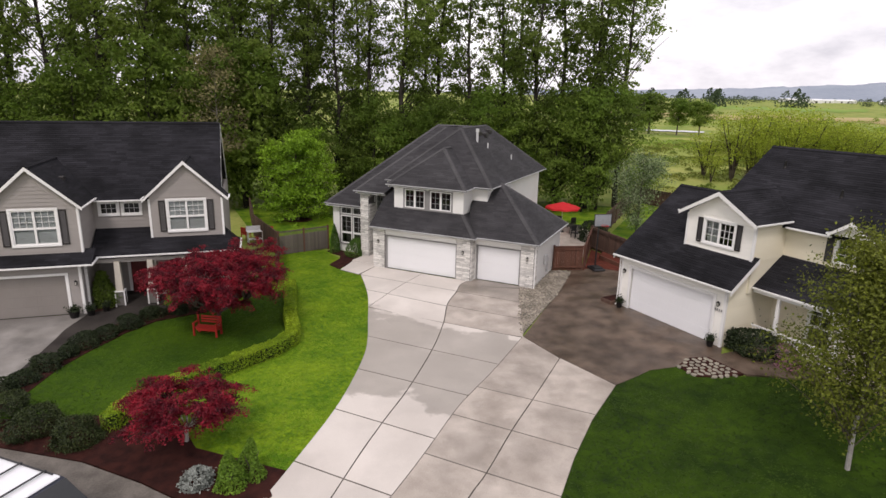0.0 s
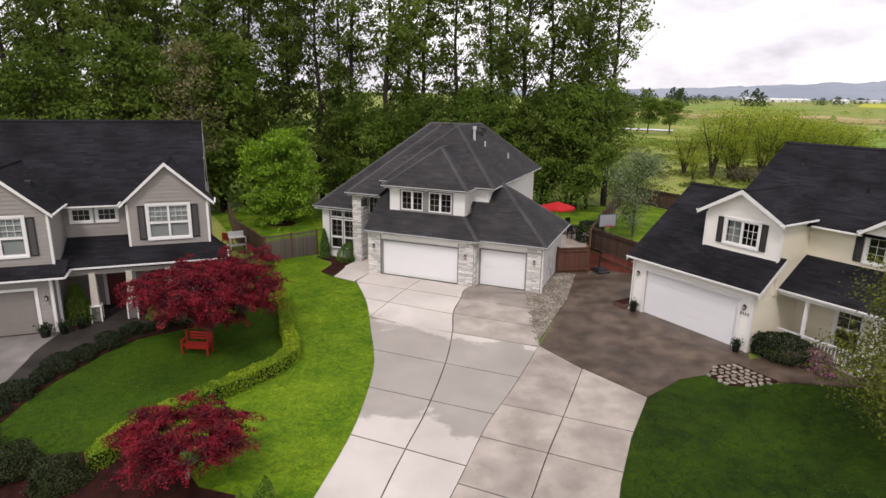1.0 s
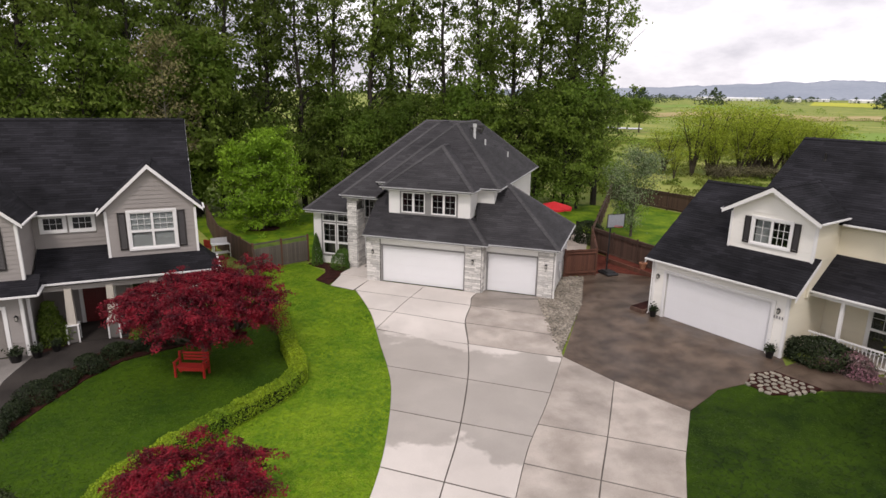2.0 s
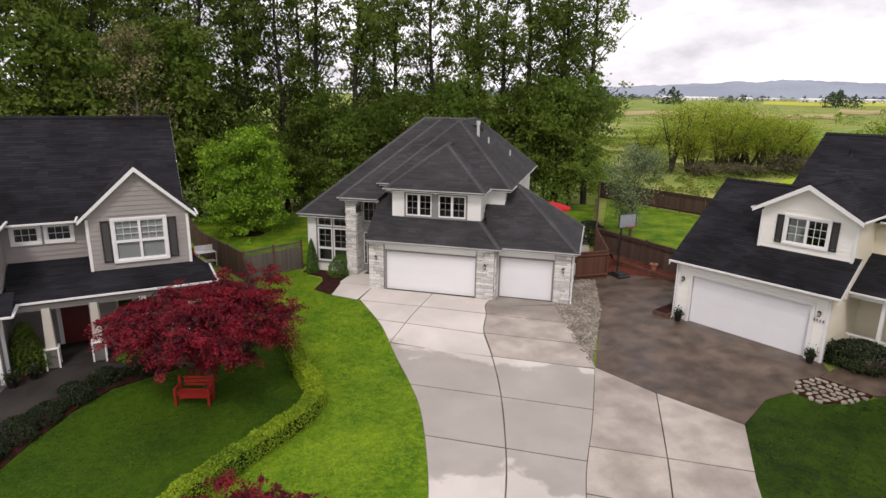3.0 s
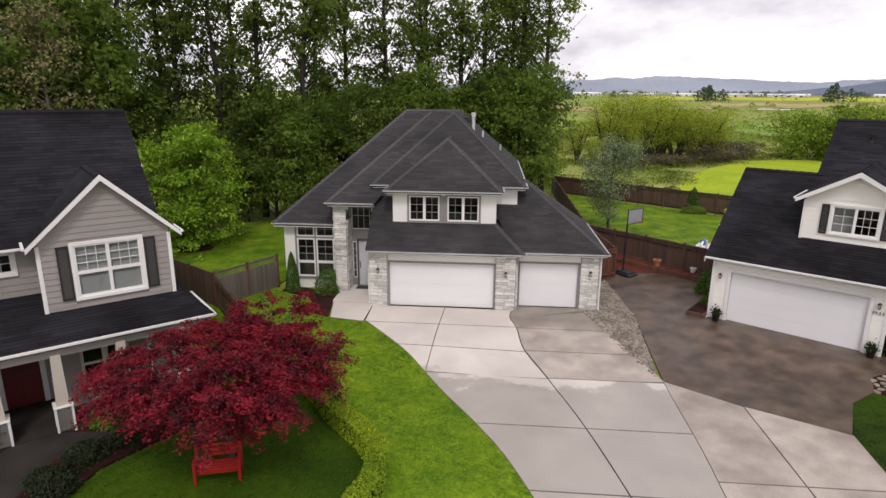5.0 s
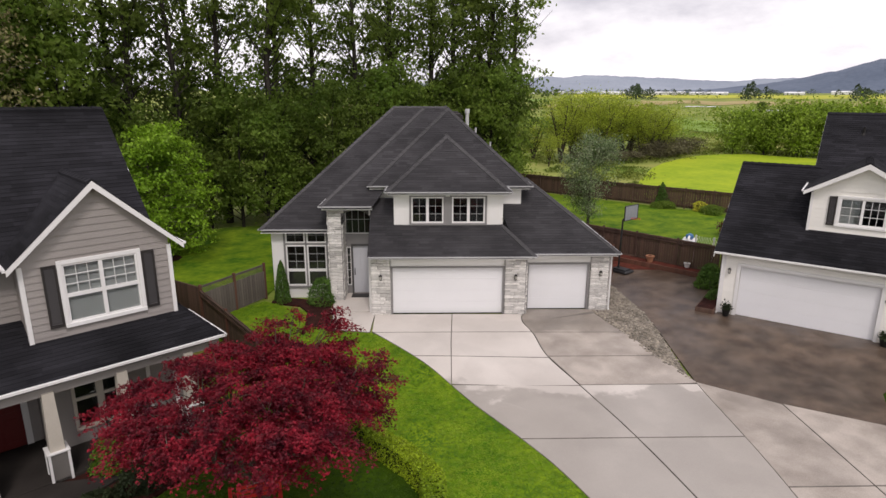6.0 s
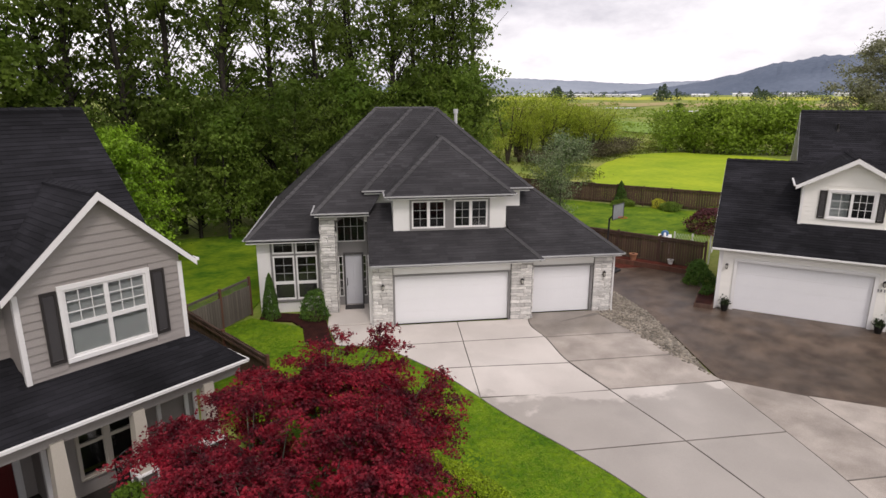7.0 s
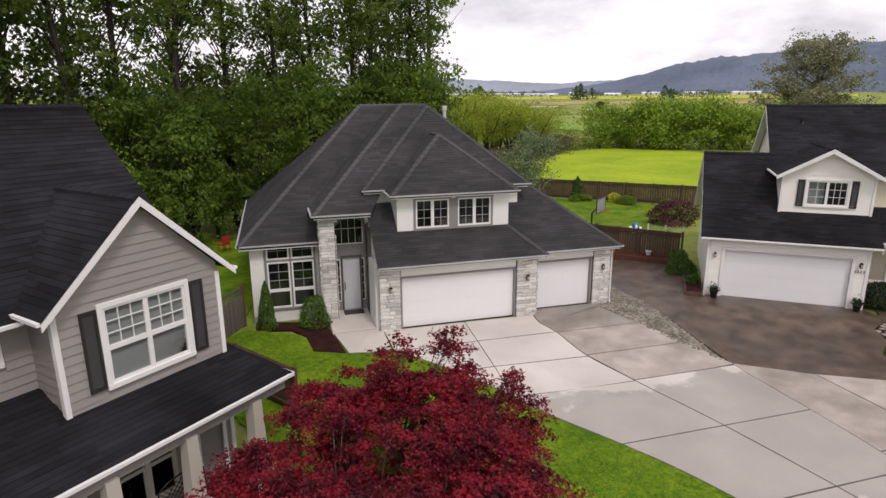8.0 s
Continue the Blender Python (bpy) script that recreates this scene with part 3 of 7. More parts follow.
def wall_lamp(parent, x, z, m):
    """A small carriage lantern on a back plate."""
    bm = bmesh.new()
    box(bm, x - 0.06, -0.02, z - 0.1, x + 0.06, 0.0, z + 0.1, bevel=0.01)
    box(bm, x - 0.015, -0.12, z + 0.1, x + 0.015, -0.0, z + 0.13)
    bmesh.ops.create_cone(bm, cap_ends=True, segments=8, radius1=0.11, radius2=0.02, depth=0.1, matrix=Matrix.Translation((x, -0.14, z + 0.15)))
    bmesh.ops.create_cone(bm, cap_ends=True, segments=8, radius1=0.05, radius2=0.075, depth=0.04, matrix=Matrix.Translation((x, -0.14, z - 0.13)))
    for i in range(4):
        a = 0.785 + i * 1.5708
        box(bm, x + 0.07 * math.cos(a) - 0.008, -0.14 + 0.07 * math.sin(a) - 0.008, z - 0.12, x + 0.07 * math.cos(a) + 0.008, -0.14 + 0.07 * math.sin(a) + 0.008, z + 0.11)
    m = m @ Matrix.Translation((x, 0, z)) @ Matrix.Scale(0.75, 4) @ Matrix.Translation((-x, 0, -z))
    lamp = part("wall_lamp", moved(bm, m), M_iron, parent, "black carriage lantern")
    g = bmesh.new()
    bmesh.ops.create_cone(g, cap_ends=True, segments=8, radius1=0.05, radius2=0.07, depth=0.2, matrix=Matrix.Translation((x, -0.14, z)))
    part("lamp_glass", moved(g, m), M_lampglass, lamp)


STONES = []


def stone_face(parent, x0, x1, z0, z1, m, rng, proud=0.06, keep=None):
    """Ledge stones in uneven courses over a backing, each a piece."""
    if keep is None:
        part("stone_backing", moved(boxes((x0 + 0.005, 0.0, z0, x1 - 0.005, 0.06, z1)), m), M_mortar, parent)
    if not STONES:
        for k in range(4):
            bm = box(bmesh.new(), 0, -1, 0, 1, 0, 1)
            es = [e for e in bm.edges if all(v.co.y < -0.5 for v in e.verts)]
            bmesh.ops.bevel(bm, geom=es, offset=0.12, segments=1, affect="EDGES")
            for v in bm.verts:
                v.co += Vector((rng.uniform(-0.03, 0.03), rng.uniform(-0.12, 0.12) if v.co.y < -0.5 else 0, rng.uniform(-0.05, 0.05)))
            bmesh.ops.recalc_face_normals(bm, faces=bm.faces)
            me = bpy.data.meshes.new("stone")
            bm.to_mesh(me)
            bm.free()
            me.materials.append(M_stone)
            STONES.append(me)
    z = z0
    while z < z1 - 0.03:
        hgt = min(rng.choice((0.08, 0.1, 0.13, 0.16)), z1 - z)
        x = x0
        while x < x1 - 0.02:
            w = rng.uniform(0.22, 0.6) if keep is None else 0.14
            if x1 - x - w < 0.15:
                w = x1 - x
            if keep is None or (keep(x, z) and keep(x + w, z) and keep(x + w / 2, z)):
                ob = new("stone", STONES[rng.randrange(4)])
                ob.parent = parent
                ob.matrix_basis = m @ Matrix.Translation((x + 0.006, 0, z + 0.006)) @ Matrix.Diagonal((w - 0.012, proud * rng.uniform(0.6, 1.3), hgt - 0.012, 1))
            x += w
        z += hgt


def gutter(parent, a, b):
    """A white eaves gutter with a fascia board behind it."""
    if parent == house:
        bar(parent, "gutter", a, b, 0.08, 0.05, M_gutter, "pale grey eaves gutter")
    else:
        bar(parent, "gutter", a, b, 0.09, 0.065, M_trim, "white eaves gutter")


def downpipe(parent, x, y, z0, z1):
    bm = bmesh.new()
    tube(bm, [(x, y, z1), (x, y, z0 + 0.12), (x, y - 0.1, z0 + 0.02)], [0.035] * 3, 6)
    part("downpipe", bm, M_trim, parent)


rs = random.Random(5)


def plane(parent, pts, caps=()):
    return roof_slope(parent, pts, rs, M_shingle if parent == house else M_shingle_dark)


def front(v, u=0.0, a=0):
    """The pose of a wall whose outside faces the front (a = 0), the right (90), or the left (-90) of its house."""
    return Matrix.Translation((u, v, 0)) @ Matrix.Rotation(radians(a), 4, "Z")


# ---- main house ----
house = thing("house", "white house with pale ledge-stone pillars and steep dark hipped roof", "house", pose(MAIN[0], MAIN[1], 0, 0, 0, MAIN[2]))
P, zr = 0.91, 8.76
A0, A1, AV0, AVR = -11.14, -2.4, 2.05, 7.95


def up_z(v):
    return 3.39 + P * (v - AV0)


plane(house, [(A0, AV0, 3.39), (-7.9, AV0, 3.39), (-7.9, 3.6, up_z(3.6)), (A0 + 1.55, 3.6, up_z(3.6))])
plane(house, [(A0 + 1.55, 3.6, up_z(3.6)), (A1, 3.6, up_z(3.6)), (A1, AVR, zr), (A0 + 5.9, AVR, zr)])
plane(house, [(A0, AV0, 3.39), (A0 + 5.9, AVR, zr), (A0, 13.85, 3.39)])
plane(house, [(A0, 13.85, 3.39), (A0 + 5.9, AVR, zr), (A1, AVR, zr), (A1, 13.85, 3.39)])
B0, B1, BV0, BV1, BE = -6.1, 1.3, 1.9, 14.05, 5.42
plane(house, [(B0, BV0, BE), (B1, BV0, BE), (-2.4, BV0 + 3.7, zr)])
plane(house, [(B1, BV0, BE), (B1, BV1, BE), (-2.4, BV1 - 3.7, zr), (-2.4, BV0 + 3.7, zr)])
plane(house, [(B0, BV0, BE), (-2.4, BV0 + 3.7, zr), (-2.4, AVR, zr), (B0, 4.3, BE)])
plane(house, [(B0, BV1, BE), (B1, BV1, BE), (-2.4, BV1 - 3.7, zr)])
plane(house, [(-8.2, 1.3, 4.6), (-5.9, 1.3, 4.6), (-2.5, 5.85, 4.6 + P * 4.55), (-3.65, 5.85, 4.6 + P * 4.55)])
plane(house, [(-8.2, 1.3, 4.6), (-3.65, 5.85, 4.6 + P * 4.55), (-3.65, 7.95, 4.6 + P * 4.55), (-8.2, 3.38, 4.6)])
DE, DR = 5.38, 7.58
plane(house, [(-5.2, 0.45, DE), (0.17, 0.45, DE), (-2.515, 3.15, DR)])
plane(house, [(-5.2, 0.45, DE), (-2.515, 3.15, DR), (-2.515, 4.3, DR), (-5.2, 2.1, DE)])
plane(house, [(0.17, 0.45, DE), (-2.515, 3.15, DR), (-2.515, 4.3, DR), (0.17, 2.1, DE)])
GE, GP = 2.75, 0.83
plane(house, [(-5.95, -0.45, GE), (1.2, -0.45, GE), (-1.3, 2.05, GE + GP * 2.5), (-5.95, 2.05, GE + GP * 2.5)])
plane(house, [(1.2, -0.45, GE), (1.2, 2.1, GE), (-1.3, 2.1, GE + GP * 2.5), (-1.3, 2.05, GE + GP * 2.5)])
plane(house, [(0.6, 0.0, GE), (4.95, 0.0, GE), (1.3, 3.65, 5.55), (-0.6, 3.65, 5.55)])
plane(house, [(4.95, 0.0, GE), (4.95, 6.9, GE), (1.3, 3.65, 5.55)])
plane(house, [(4.95, 6.9, GE), (0.6, 6.9, GE), (-0.6, 3.65, 5.55), (1.3, 3.65, 5.55)])
for a, b in (((A0, AV0, 3.39), (A0 + 5.9, AVR, zr)), ((A0 + 5.9, AVR, zr), (-2.4, AVR, zr)), ((B0, BV0, BE), (-2.4, BV0 + 3.7, zr)), ((B1, BV0, BE), (-2.4, BV0 + 3.7, zr)), ((-2.4, BV0 + 3.7, zr), (-2.4, BV1 - 3.7, zr)), ((B1, BV1, BE), (-2.4, BV1 - 3.7, zr)),
             ((-8.2, 1.3, 4.6), (-3.65, 5.85, 8.74)), ((-5.2, 0.45, DE), (-2.515, 3.15, DR)), ((0.17, 0.45, DE), (-2.515, 3.15, DR)), ((-2.515, 3.15, DR), (-2.515, 4.2, DR)), ((1.2, -0.45, GE), (-0.1, 0.85, GE + GP * 1.3)), ((4.95, 0.0, GE), (1.3, 3.65, 5.55)), ((4.95, 6.9, GE), (1.3, 3.65, 5.55))):
    ridge_cap(house, a, b)
# walls
AW = (-10.1, -8.2, 0.55, 3.4)
wall(house, -10.75, -7.9, -0.3, 3.3, front(2.45), M_white, [AW])
siding(house, [(-10.75, 0.25), (-8.0, 0.25), (-8.0, 3.28), (-10.75, 3.28)], front(2.45), M_white, [(-10.22, -8.08, 0.4, 3.52)])
wall(house, -13.4, -2.45, -0.3, 3.3, front(0, -10.75, -90), M_white)
wall(house, -5.75, 0.9, 2.6, 5.35, front(2.3), M_white)
siding(house, [(-0.1, 3.8), (0.9, 3.8), (0.9, 5.34), (-0.1, 5.34)], front(2.3), M_white)
wall(house, 2.45, 13.65, -0.3, 5.35, front(0, 0.9, 90), M_white, [(5.2, 6.6, 4.1, 5.0)])
siding(house, [(2.45, 2.6), (13.65, 2.6), (13.65, 5.34), (2.45, 5.34)], front(0, 0.9, 90), M_white, [(5.1, 6.7, 4.0, 5.1)])
window(house, 5.2, 6.6, 4.1, 5.0, front(0, 0.9, 90), [(0, 0.5, 0, 1, 1, 1), (0.5, 1, 0, 1, 1, 1)], M_trim)
wall(house, -10.75, 0.9, -0.3, 3.3, front(13.5), M_white)
DW = ((-4.13, -2.72, 3.93, 5.1), (-2.35, -0.9, 3.93, 5.1))
wall(house, -4.9, -0.1, 3.4, 5.33, front(0.87), M_white, DW)
siding(house, [(-4.9, 3.72), (-0.1, 3.72), (-0.1, 5.32), (-4.9, 5.32)], front(0.87), M_white, [(-4.22, -0.8, 3.84, 5.2)])
wall(house, -2.3, -1.0, 3.4, 5.33, front(0, -4.9, -90), M_white)
wall(house, 1.02, 2.3, 3.4, 5.33, front(0, -0.1, 90), M_white)
part("window_panel", boxes((-4.22, 0.825, 3.84, -0.8, 0.866, 3.93), (-2.63, 0.825, 3.93, -2.44, 0.866, 5.1)), M_greytrim, house)
for x0, x1, z0, z1 in DW:
    window(house, x0, x1, z0, z1, front(0.87), [(0, 0.5, 0, 1, 2, 3), (0.5, 1, 0, 1, 2, 3)], M_greytrim, 0.09, 0.062, frame_mat=M_trim, bars=M_gutter, label="white sliding window in a grey surround")
part("window_panel", boxes((AW[0] + 0.9, 2.44, AW[2], AW[0] + 1.0, 2.5, AW[3]), (AW[0], 2.44, AW[2] + 2.0, AW[1], 2.5, AW[2] + 2.09)), M_greytrim, house)
window(house, *AW, front(2.45), [(0, 0.48, 0.735, 1, 2, 2), (0.52, 1, 0.735, 1, 2, 2), (0, 0.48, 0.27, 0.7, 2, 3), (0.52, 1, 0.27, 0.7, 2, 3), (0, 0.48, 0.0, 0.27, 1, 1), (0.52, 1, 0.0, 0.27, 1, 1)], M_greytrim, 0.09, 0.062, frame_mat=M_trim, bars=M_gutter, label="tall white gridded window in a grey surround")
# garage fronts
wall(house, -5.85, 0.85, -0.3, 2.66, front(0.0), M_white, [(-5.03, -0.05, -0.31, 2.15)])
wall(house, 0.85, 4.6, -0.3, 2.66, front(0.5), M_white, [(1.0, 3.8, -0.31, 2.15)])
wall(house, 0.15, 2.4, -0.3, 2.66, front(0, -5.85, 90) @ Matrix.Rotation(0, 4, "Z"), M_white)
siding(house, [(-2.4, 0.1), (0.0, 0.1), (0.0, 2.6), (-2.4, 4.5)], front(0, -5.85, -90), M_white)
wall(house, 0.0, 0.5, -0.3, 2.66, front(0, 0.85, 90), M_white)
wall(house, 0.65, 6.5, -0.3, 2.66, front(0, 4.6, 90), M_white)
siding(house, [(0.55, 0.1), (6.5, 0.1), (6.5, 2.64), (0.55, 2.64)], front(0, 4.6, 90), M_white)
wall(house, 0.9, 4.6, -0.3, 2.66, front(6.4), M_white)
garage_door(house, -5.03, -0.05, 0.0, 2.13, front(0.1), M_garage, 8, label="white double garage door with shallow panels")
garage_door(house, 1.0, 3.8, 0.0, 2.13, front(0.6), M_garage, 4, label="white single garage door with shallow panels")
part("door_trim", boxes((-5.03, -0.05, 0, -4.95, 0.1, 2.13), (-0.13, -0.05, 0, -0.05, 0.1, 2.13), (-5.03, -0.05, 2.13, -0.05, 0.1, 2.2)), M_greytrim, house)
part("door_trim", boxes((1.0, 0.45, 0, 1.07, 0.6, 2.13), (3.73, 0.45, 0, 3.8, 0.6, 2.13), (1.0, 0.45, 2.13, 3.8, 0.6, 2.2)), M_greytrim, house)
part("lintel_board", boxes((-5.0, -0.1, 2.25, -0.1, -0.001, 2.62), bevel=0.01), M_white, house)
part("lintel_board", boxes((1.0, 0.4, 2.25, 3.8, 0.499, 2.62), bevel=0.01), M_white, house)
rstone = random.Random(11)
stone_face(house, -5.88, -5.05, -0.1, 2.62, front(-0.1), rstone)
stone_face(house, -0.05, 0.85, -0.1, 2.62, front(-0.1), rstone)
stone_face(house, -0.12, 0.45, -0.1, 2.62, front(0, 0.87, 90), rstone)
stone_face(house, 3.82, 4.62, -0.1, 2.62, front(0.4), rstone)
stone_face(house, 0.38, 0.95, -0.1, 2.62, front(0, 4.64, 90), rstone, 0.04)
part("pillar_core", boxes((-5.86, -0.06, -0.1, -5.06, 0.0, 2.62), (-0.04, -0.06, -0.1, 0.84, 0.0, 2.62), (3.83, 0.44, -0.1, 4.6, 0.5, 2.62)), M_mortar, house)
# entry: an arched stone front before a recessed door
AX0, AX1, SPR, TOP = -7.36, -6.0, 3.86, 4.34


def arch_front():
    """The stone front round the arch, as one wall with a curved opening."""
    bm = bmesh.new()
    cx, half = (AX0 + AX1) / 2, (AX1 - AX0) / 2
    arc = [(cx - half * math.cos(t), SPR + (TOP - SPR) * math.sin(t)) for t in [math.pi * i / 12 for i in range(13)]]
    for i in range(12):
        (xa, za), (xb, zb) = arc[i], arc[i + 1]
        q = [(xa, za), (xb, zb), (xb, 4.55), (xa, 4.55)]
        f = [bm.verts.new((x, 1.7, z)) for x, z in q]
        b = [bm.verts.new((x, 2.2, z)) for x, z in q]
        bm.faces.new(f), bm.faces.new(b[::-1])
        for j in range(4):
            bm.faces.new((f[j], f[(j + 1) % 4], b[(j + 1) % 4], b[j]))
    bmesh.ops.remove_doubles(bm, verts=bm.verts, dist=0.0005)
    return part("arch", bm, M_mortar, house, "stone arch over the entry")


arch_front()
part("entry_pier", boxes((-7.92, 1.7, -0.3, AX0, 2.45, 4.55)), M_mortar, house)
part("entry_pier", boxes((AX1, 1.7, -0.3, -5.7, 2.45, 4.55)), M_mortar, house)
stone_face(house, -7.94, AX0 + 0.01, 0.0, 4.5, front(1.69), rstone)
stone_face(house, -2.4, -1.66, 0.0, 4.5, front(0, -7.93, -90), rstone)
stone_face(house, AX0, AX1 + 0.2, SPR, 4.5, front(1.69), rstone, 0.04, keep=lambda x, z: z > -0.04 + SPR + (TOP - SPR) * math.sqrt(max(0, 1 - ((x - (AX0 + AX1) / 2) / ((AX1 - AX0) / 2)) ** 2)) + 0.04)
stone_face(house, 1.66, 2.64, 0.0, 3.7, front(0, AX0 + 0.03, 90), rstone, 0.04)
part("entry_side", boxes((AX0 - 0.15, 2.45, -0.3, AX0 - 0.02, 3.05, 4.5), (AX1 + 0.02, 2.45, -0.3, AX1 + 0.15, 3.05, 4.5)), M_white, house)

wall(house, AX0 - 0.02, AX1 + 0.02, -0.3, 4.5, front(2.65), M_greytrim, [(-6.98, -6.25, 0.12, 2.45), (-7.28, -7.08, 0.5, 2.4), (-6.2, -6.04, 0.5, 2.4), (-7.3, -6.06, 3.05, 4.42)])
door = part("front_door", boxes((-6.98, 2.68, 0.12, -6.25, 2.73, 2.45)), mat("pale_grey_door", (0.5, 0.51, 0.54), (0.57, 0.58, 0.61), 2, 0.5, 0.03, 40), house, "pale grey front door")
for i in range(2):
    for j, (za, zb) in enumerate(((0.3, 1.0), (1.2, 2.3))):
        a = -6.9 + 0.32 * i
        part("door_panel", boxes((a, 2.67, za, a + 0.26, 2.685, zb), bevel=0.008), door.data.materials[0], door)
part("door_frame", boxes((-7.06, 2.6, 0.1, -6.98, 2.66, 2.55), (-6.25, 2.6, 0.1, -6.17, 2.66, 2.55), (-6.98, 2.6, 2.45, -6.25, 2.66, 2.55)), M_door_frame, house, "dark grey door frame")
bm = boxes((-6.93, 2.62, 1.0, -6.9, 2.68, 1.35), (-6.93, 2.6, 1.02, -6.91, 2.62, 1.33), bevel=0.005)
part("door_handle", bm, M_iron, door, "dark metal pull handle")
window(house, -7.28, -7.08, 0.5, 2.4, front(2.65), [(0, 1, 0, 1, 1, 5)], M_trim, 0.0, 0.03)
window(house, -6.2, -6.04, 0.5, 2.4, front(2.65), [(0, 1, 0, 1, 1, 5)], M_trim, 0.0, 0.03)
window(house, -7.3, -6.06, 3.05, 4.42, front(2.65), [(0, 1, 0, 1, 4, 2)], M_trim, 0.0, 0.04)
part("porch_slab", boxes((-7.75, 0.2, -0.3, -5.86, 3.0, 0.09), bevel=0.01), M_concrete_new, house)
part("doormat", boxes((-7.05, 2.0, 0.09, -6.2, 2.55, 0.11)), M_shutter, house, "black doormat")
# eaves
for a, b in (((A0 + 0.05, AV0 - 0.05, 3.39), (-7.95, AV0 - 0.05, 3.39)), ((-8.25, 1.25, 4.6), (-5.9, 1.25, 4.6)), ((-8.25, 1.25, 4.6), (-8.25, 3.3, 4.6)), ((B0 - 0.05, BV0 - 0.05, BE), (B1 + 0.05, BV0 - 0.05, BE)), ((-5.25, 0.4, DE), (0.22, 0.4, DE)), ((0.22, 0.4, DE), (0.22, 1.9, DE)), ((-5.25, 0.4, DE), (-5.25, 1.9, DE)),
             ((-5.95, -0.5, GE), (1.25, -0.5, GE)), ((1.25, -0.5, GE), (1.25, 0.0, GE)), ((1.25, -0.05, GE), (5.0, -0.05, GE)), ((5.0, -0.05, GE), (5.0, 6.9, GE)), ((B1 + 0.05, BV0 - 0.05, BE), (B1 + 0.05, BV1, BE)), ((A0 - 0.05, AV0 - 0.05, 3.39), (A0 - 0.05, 13.8, 3.39))):
    gutter(house, a, b)
part("soffit", boxes((A0 + 0.02, AV0, 3.2, -7.95, 2.42, 3.24), (-5.9, -0.42, 2.6, 0.85, -0.16, 2.64), (0.9, 0.03, 2.6, 4.9, 0.4, 2.64)), M_trim, house)
part("soffit", boxes((-5.15, 0.5, 5.22, 0.12, 0.86, 5.26)), M_trim, house)
part("soffit", boxes((B0 + 0.05, BV0 + 0.05, 5.25, B1 - 0.05, 2.29, 5.29)), M_trim, house)
part("soffit", boxes((-8.15, 1.35, 4.42, -5.9, 1.69, 4.46)), M_trim, house)
downpipe(house, 4.72, 0.36, 0, 2.6)
for x, z, v in ((-5.45, 1.75, -0.15), (0.4, 1.75, -0.15), (4.25, 1.75, 0.35)):
    wall_lamp(house, x, z, front(v))
M_vent = mat("galvanised_vent", (0.5, 0.5, 0.5), (0.66, 0.66, 0.66), 6, 0.4, 0.05, 60, metal=0.15)
bm = bmesh.new()
tube(bm, [(-1.4, 6.05, 7.3), (-1.4, 6.05, 8.55)], [0.085, 0.085], 10)
tube(bm, [(-1.4, 6.05, 8.5), (-1.4, 6.05, 8.72)], [0.12, 0.12], 10)
part("flue_pipe", bm, M_vent, house, "galvanised metal flue pipe")
for u, v, z in ((-0.9, 6.8, 7.4), (0.1, 9.0, 6.5)):
    bm = bmesh.new()
    tube(bm, [(u, v, z - 0.3), (u, v, z + 0.35)], [0.05, 0.05], 8)
    part("vent_pipe", bm, M_vent, house, "short metal vent pipe")
for u, v in ((-1.9, 7.4), (-1.75, 8.2), (-1.95, 9.4)):
    z = zr - 0.9 * (u + 2.4)
    bm = boxes((u - 0.18, v - 0.22, z - 0.15, u + 0.25, v + 0.22, z + 0.16), bevel=0.04)
    part("roof_vent", bm, M_shutter, house, "low black roof vent")
part("utility_meter", boxes((4.62, 2.6, 0.9, 4.78, 2.95, 1.5), (4.62, 3.2, 0.3, 4.72, 3.4, 1.2), bevel=0.02), M_vent, house, "grey utility meter boxes")

# Dark path aggregate; on path and porch floor the tone also carries shade.
M_dark_path = mat("dark_shaded_aggregate", (0.022, 0.019, 0.017), (0.05, 0.043, 0.038), 3, 0.9, 0.4, 70)
# ---- left house ----
house_l = thing("house", "taupe two-storey house with white trim, dark shutters and shingle roof", "house", pose(LEFT[0], LEFT[1], 0, 0, 0, LEFT[2]))
plane(house_l, [(-16, 0.8, 5.05), (1.45, 0.8, 5.05), (1.45, 4.9, 8.95), (-16, 4.9, 8.95)])
plane(house_l, [(-16, 9.0, 5.05), (1.45, 9.0, 5.05), (1.45, 4.9, 8.95), (-16, 4.9, 8.95)])
ridge_cap(house_l, (-16, 4.9, 8.95), (1.45, 4.9, 8.95))


def gable_roof(parent, c, v0, half, ez, az, back, side_back, board=0.15, over=0.22):
    """Two slopes and the white rake boards of a gable facing the front."""
    for s in (-1, 1):
        plane(parent, [(c + s * half, v0, ez), (c, v0, az), (c, back, az), (c + s * half, side_back, ez)])
        bm = bmesh.new()
        pts = [(c + s * (half + 0.02), ez - 0.03), (c, az + 0.0), (c, az - board * 1.25), (c + s * (half + 0.02), ez - 0.03 - board)]
        f = [bm.verts.new((x, v0 - 0.04, z)) for x, z in pts]
        b = [bm.verts.new((x, v0 - 0.002, z)) for x, z in pts]
        bm.faces.new(f), bm.faces.new(b[::-1])
        for i in range(4):
            bm.faces.new((f[i], f[(i + 1) % 4], b[(i + 1) % 4], b[i]))
        part("rake_board", bm, M_trim, parent, "white rake board")
        e = c + s * (half - 0.02)
        part("soffit", slab(bmesh.new(), [(e, v0, ez - 0.05), (c, v0, az - 0.075), (c, v0 + over, az - 0.075), (e, v0 + over, ez - 0.05)], 0.02), M_trim, parent)
        gutter(parent, (c + s * (half + 0.05), v0 - 0.02, ez), (c + s * (half + 0.05), side_back, ez))
    ridge_cap(parent, (c, v0 - 0.02, az), (c, back, az))


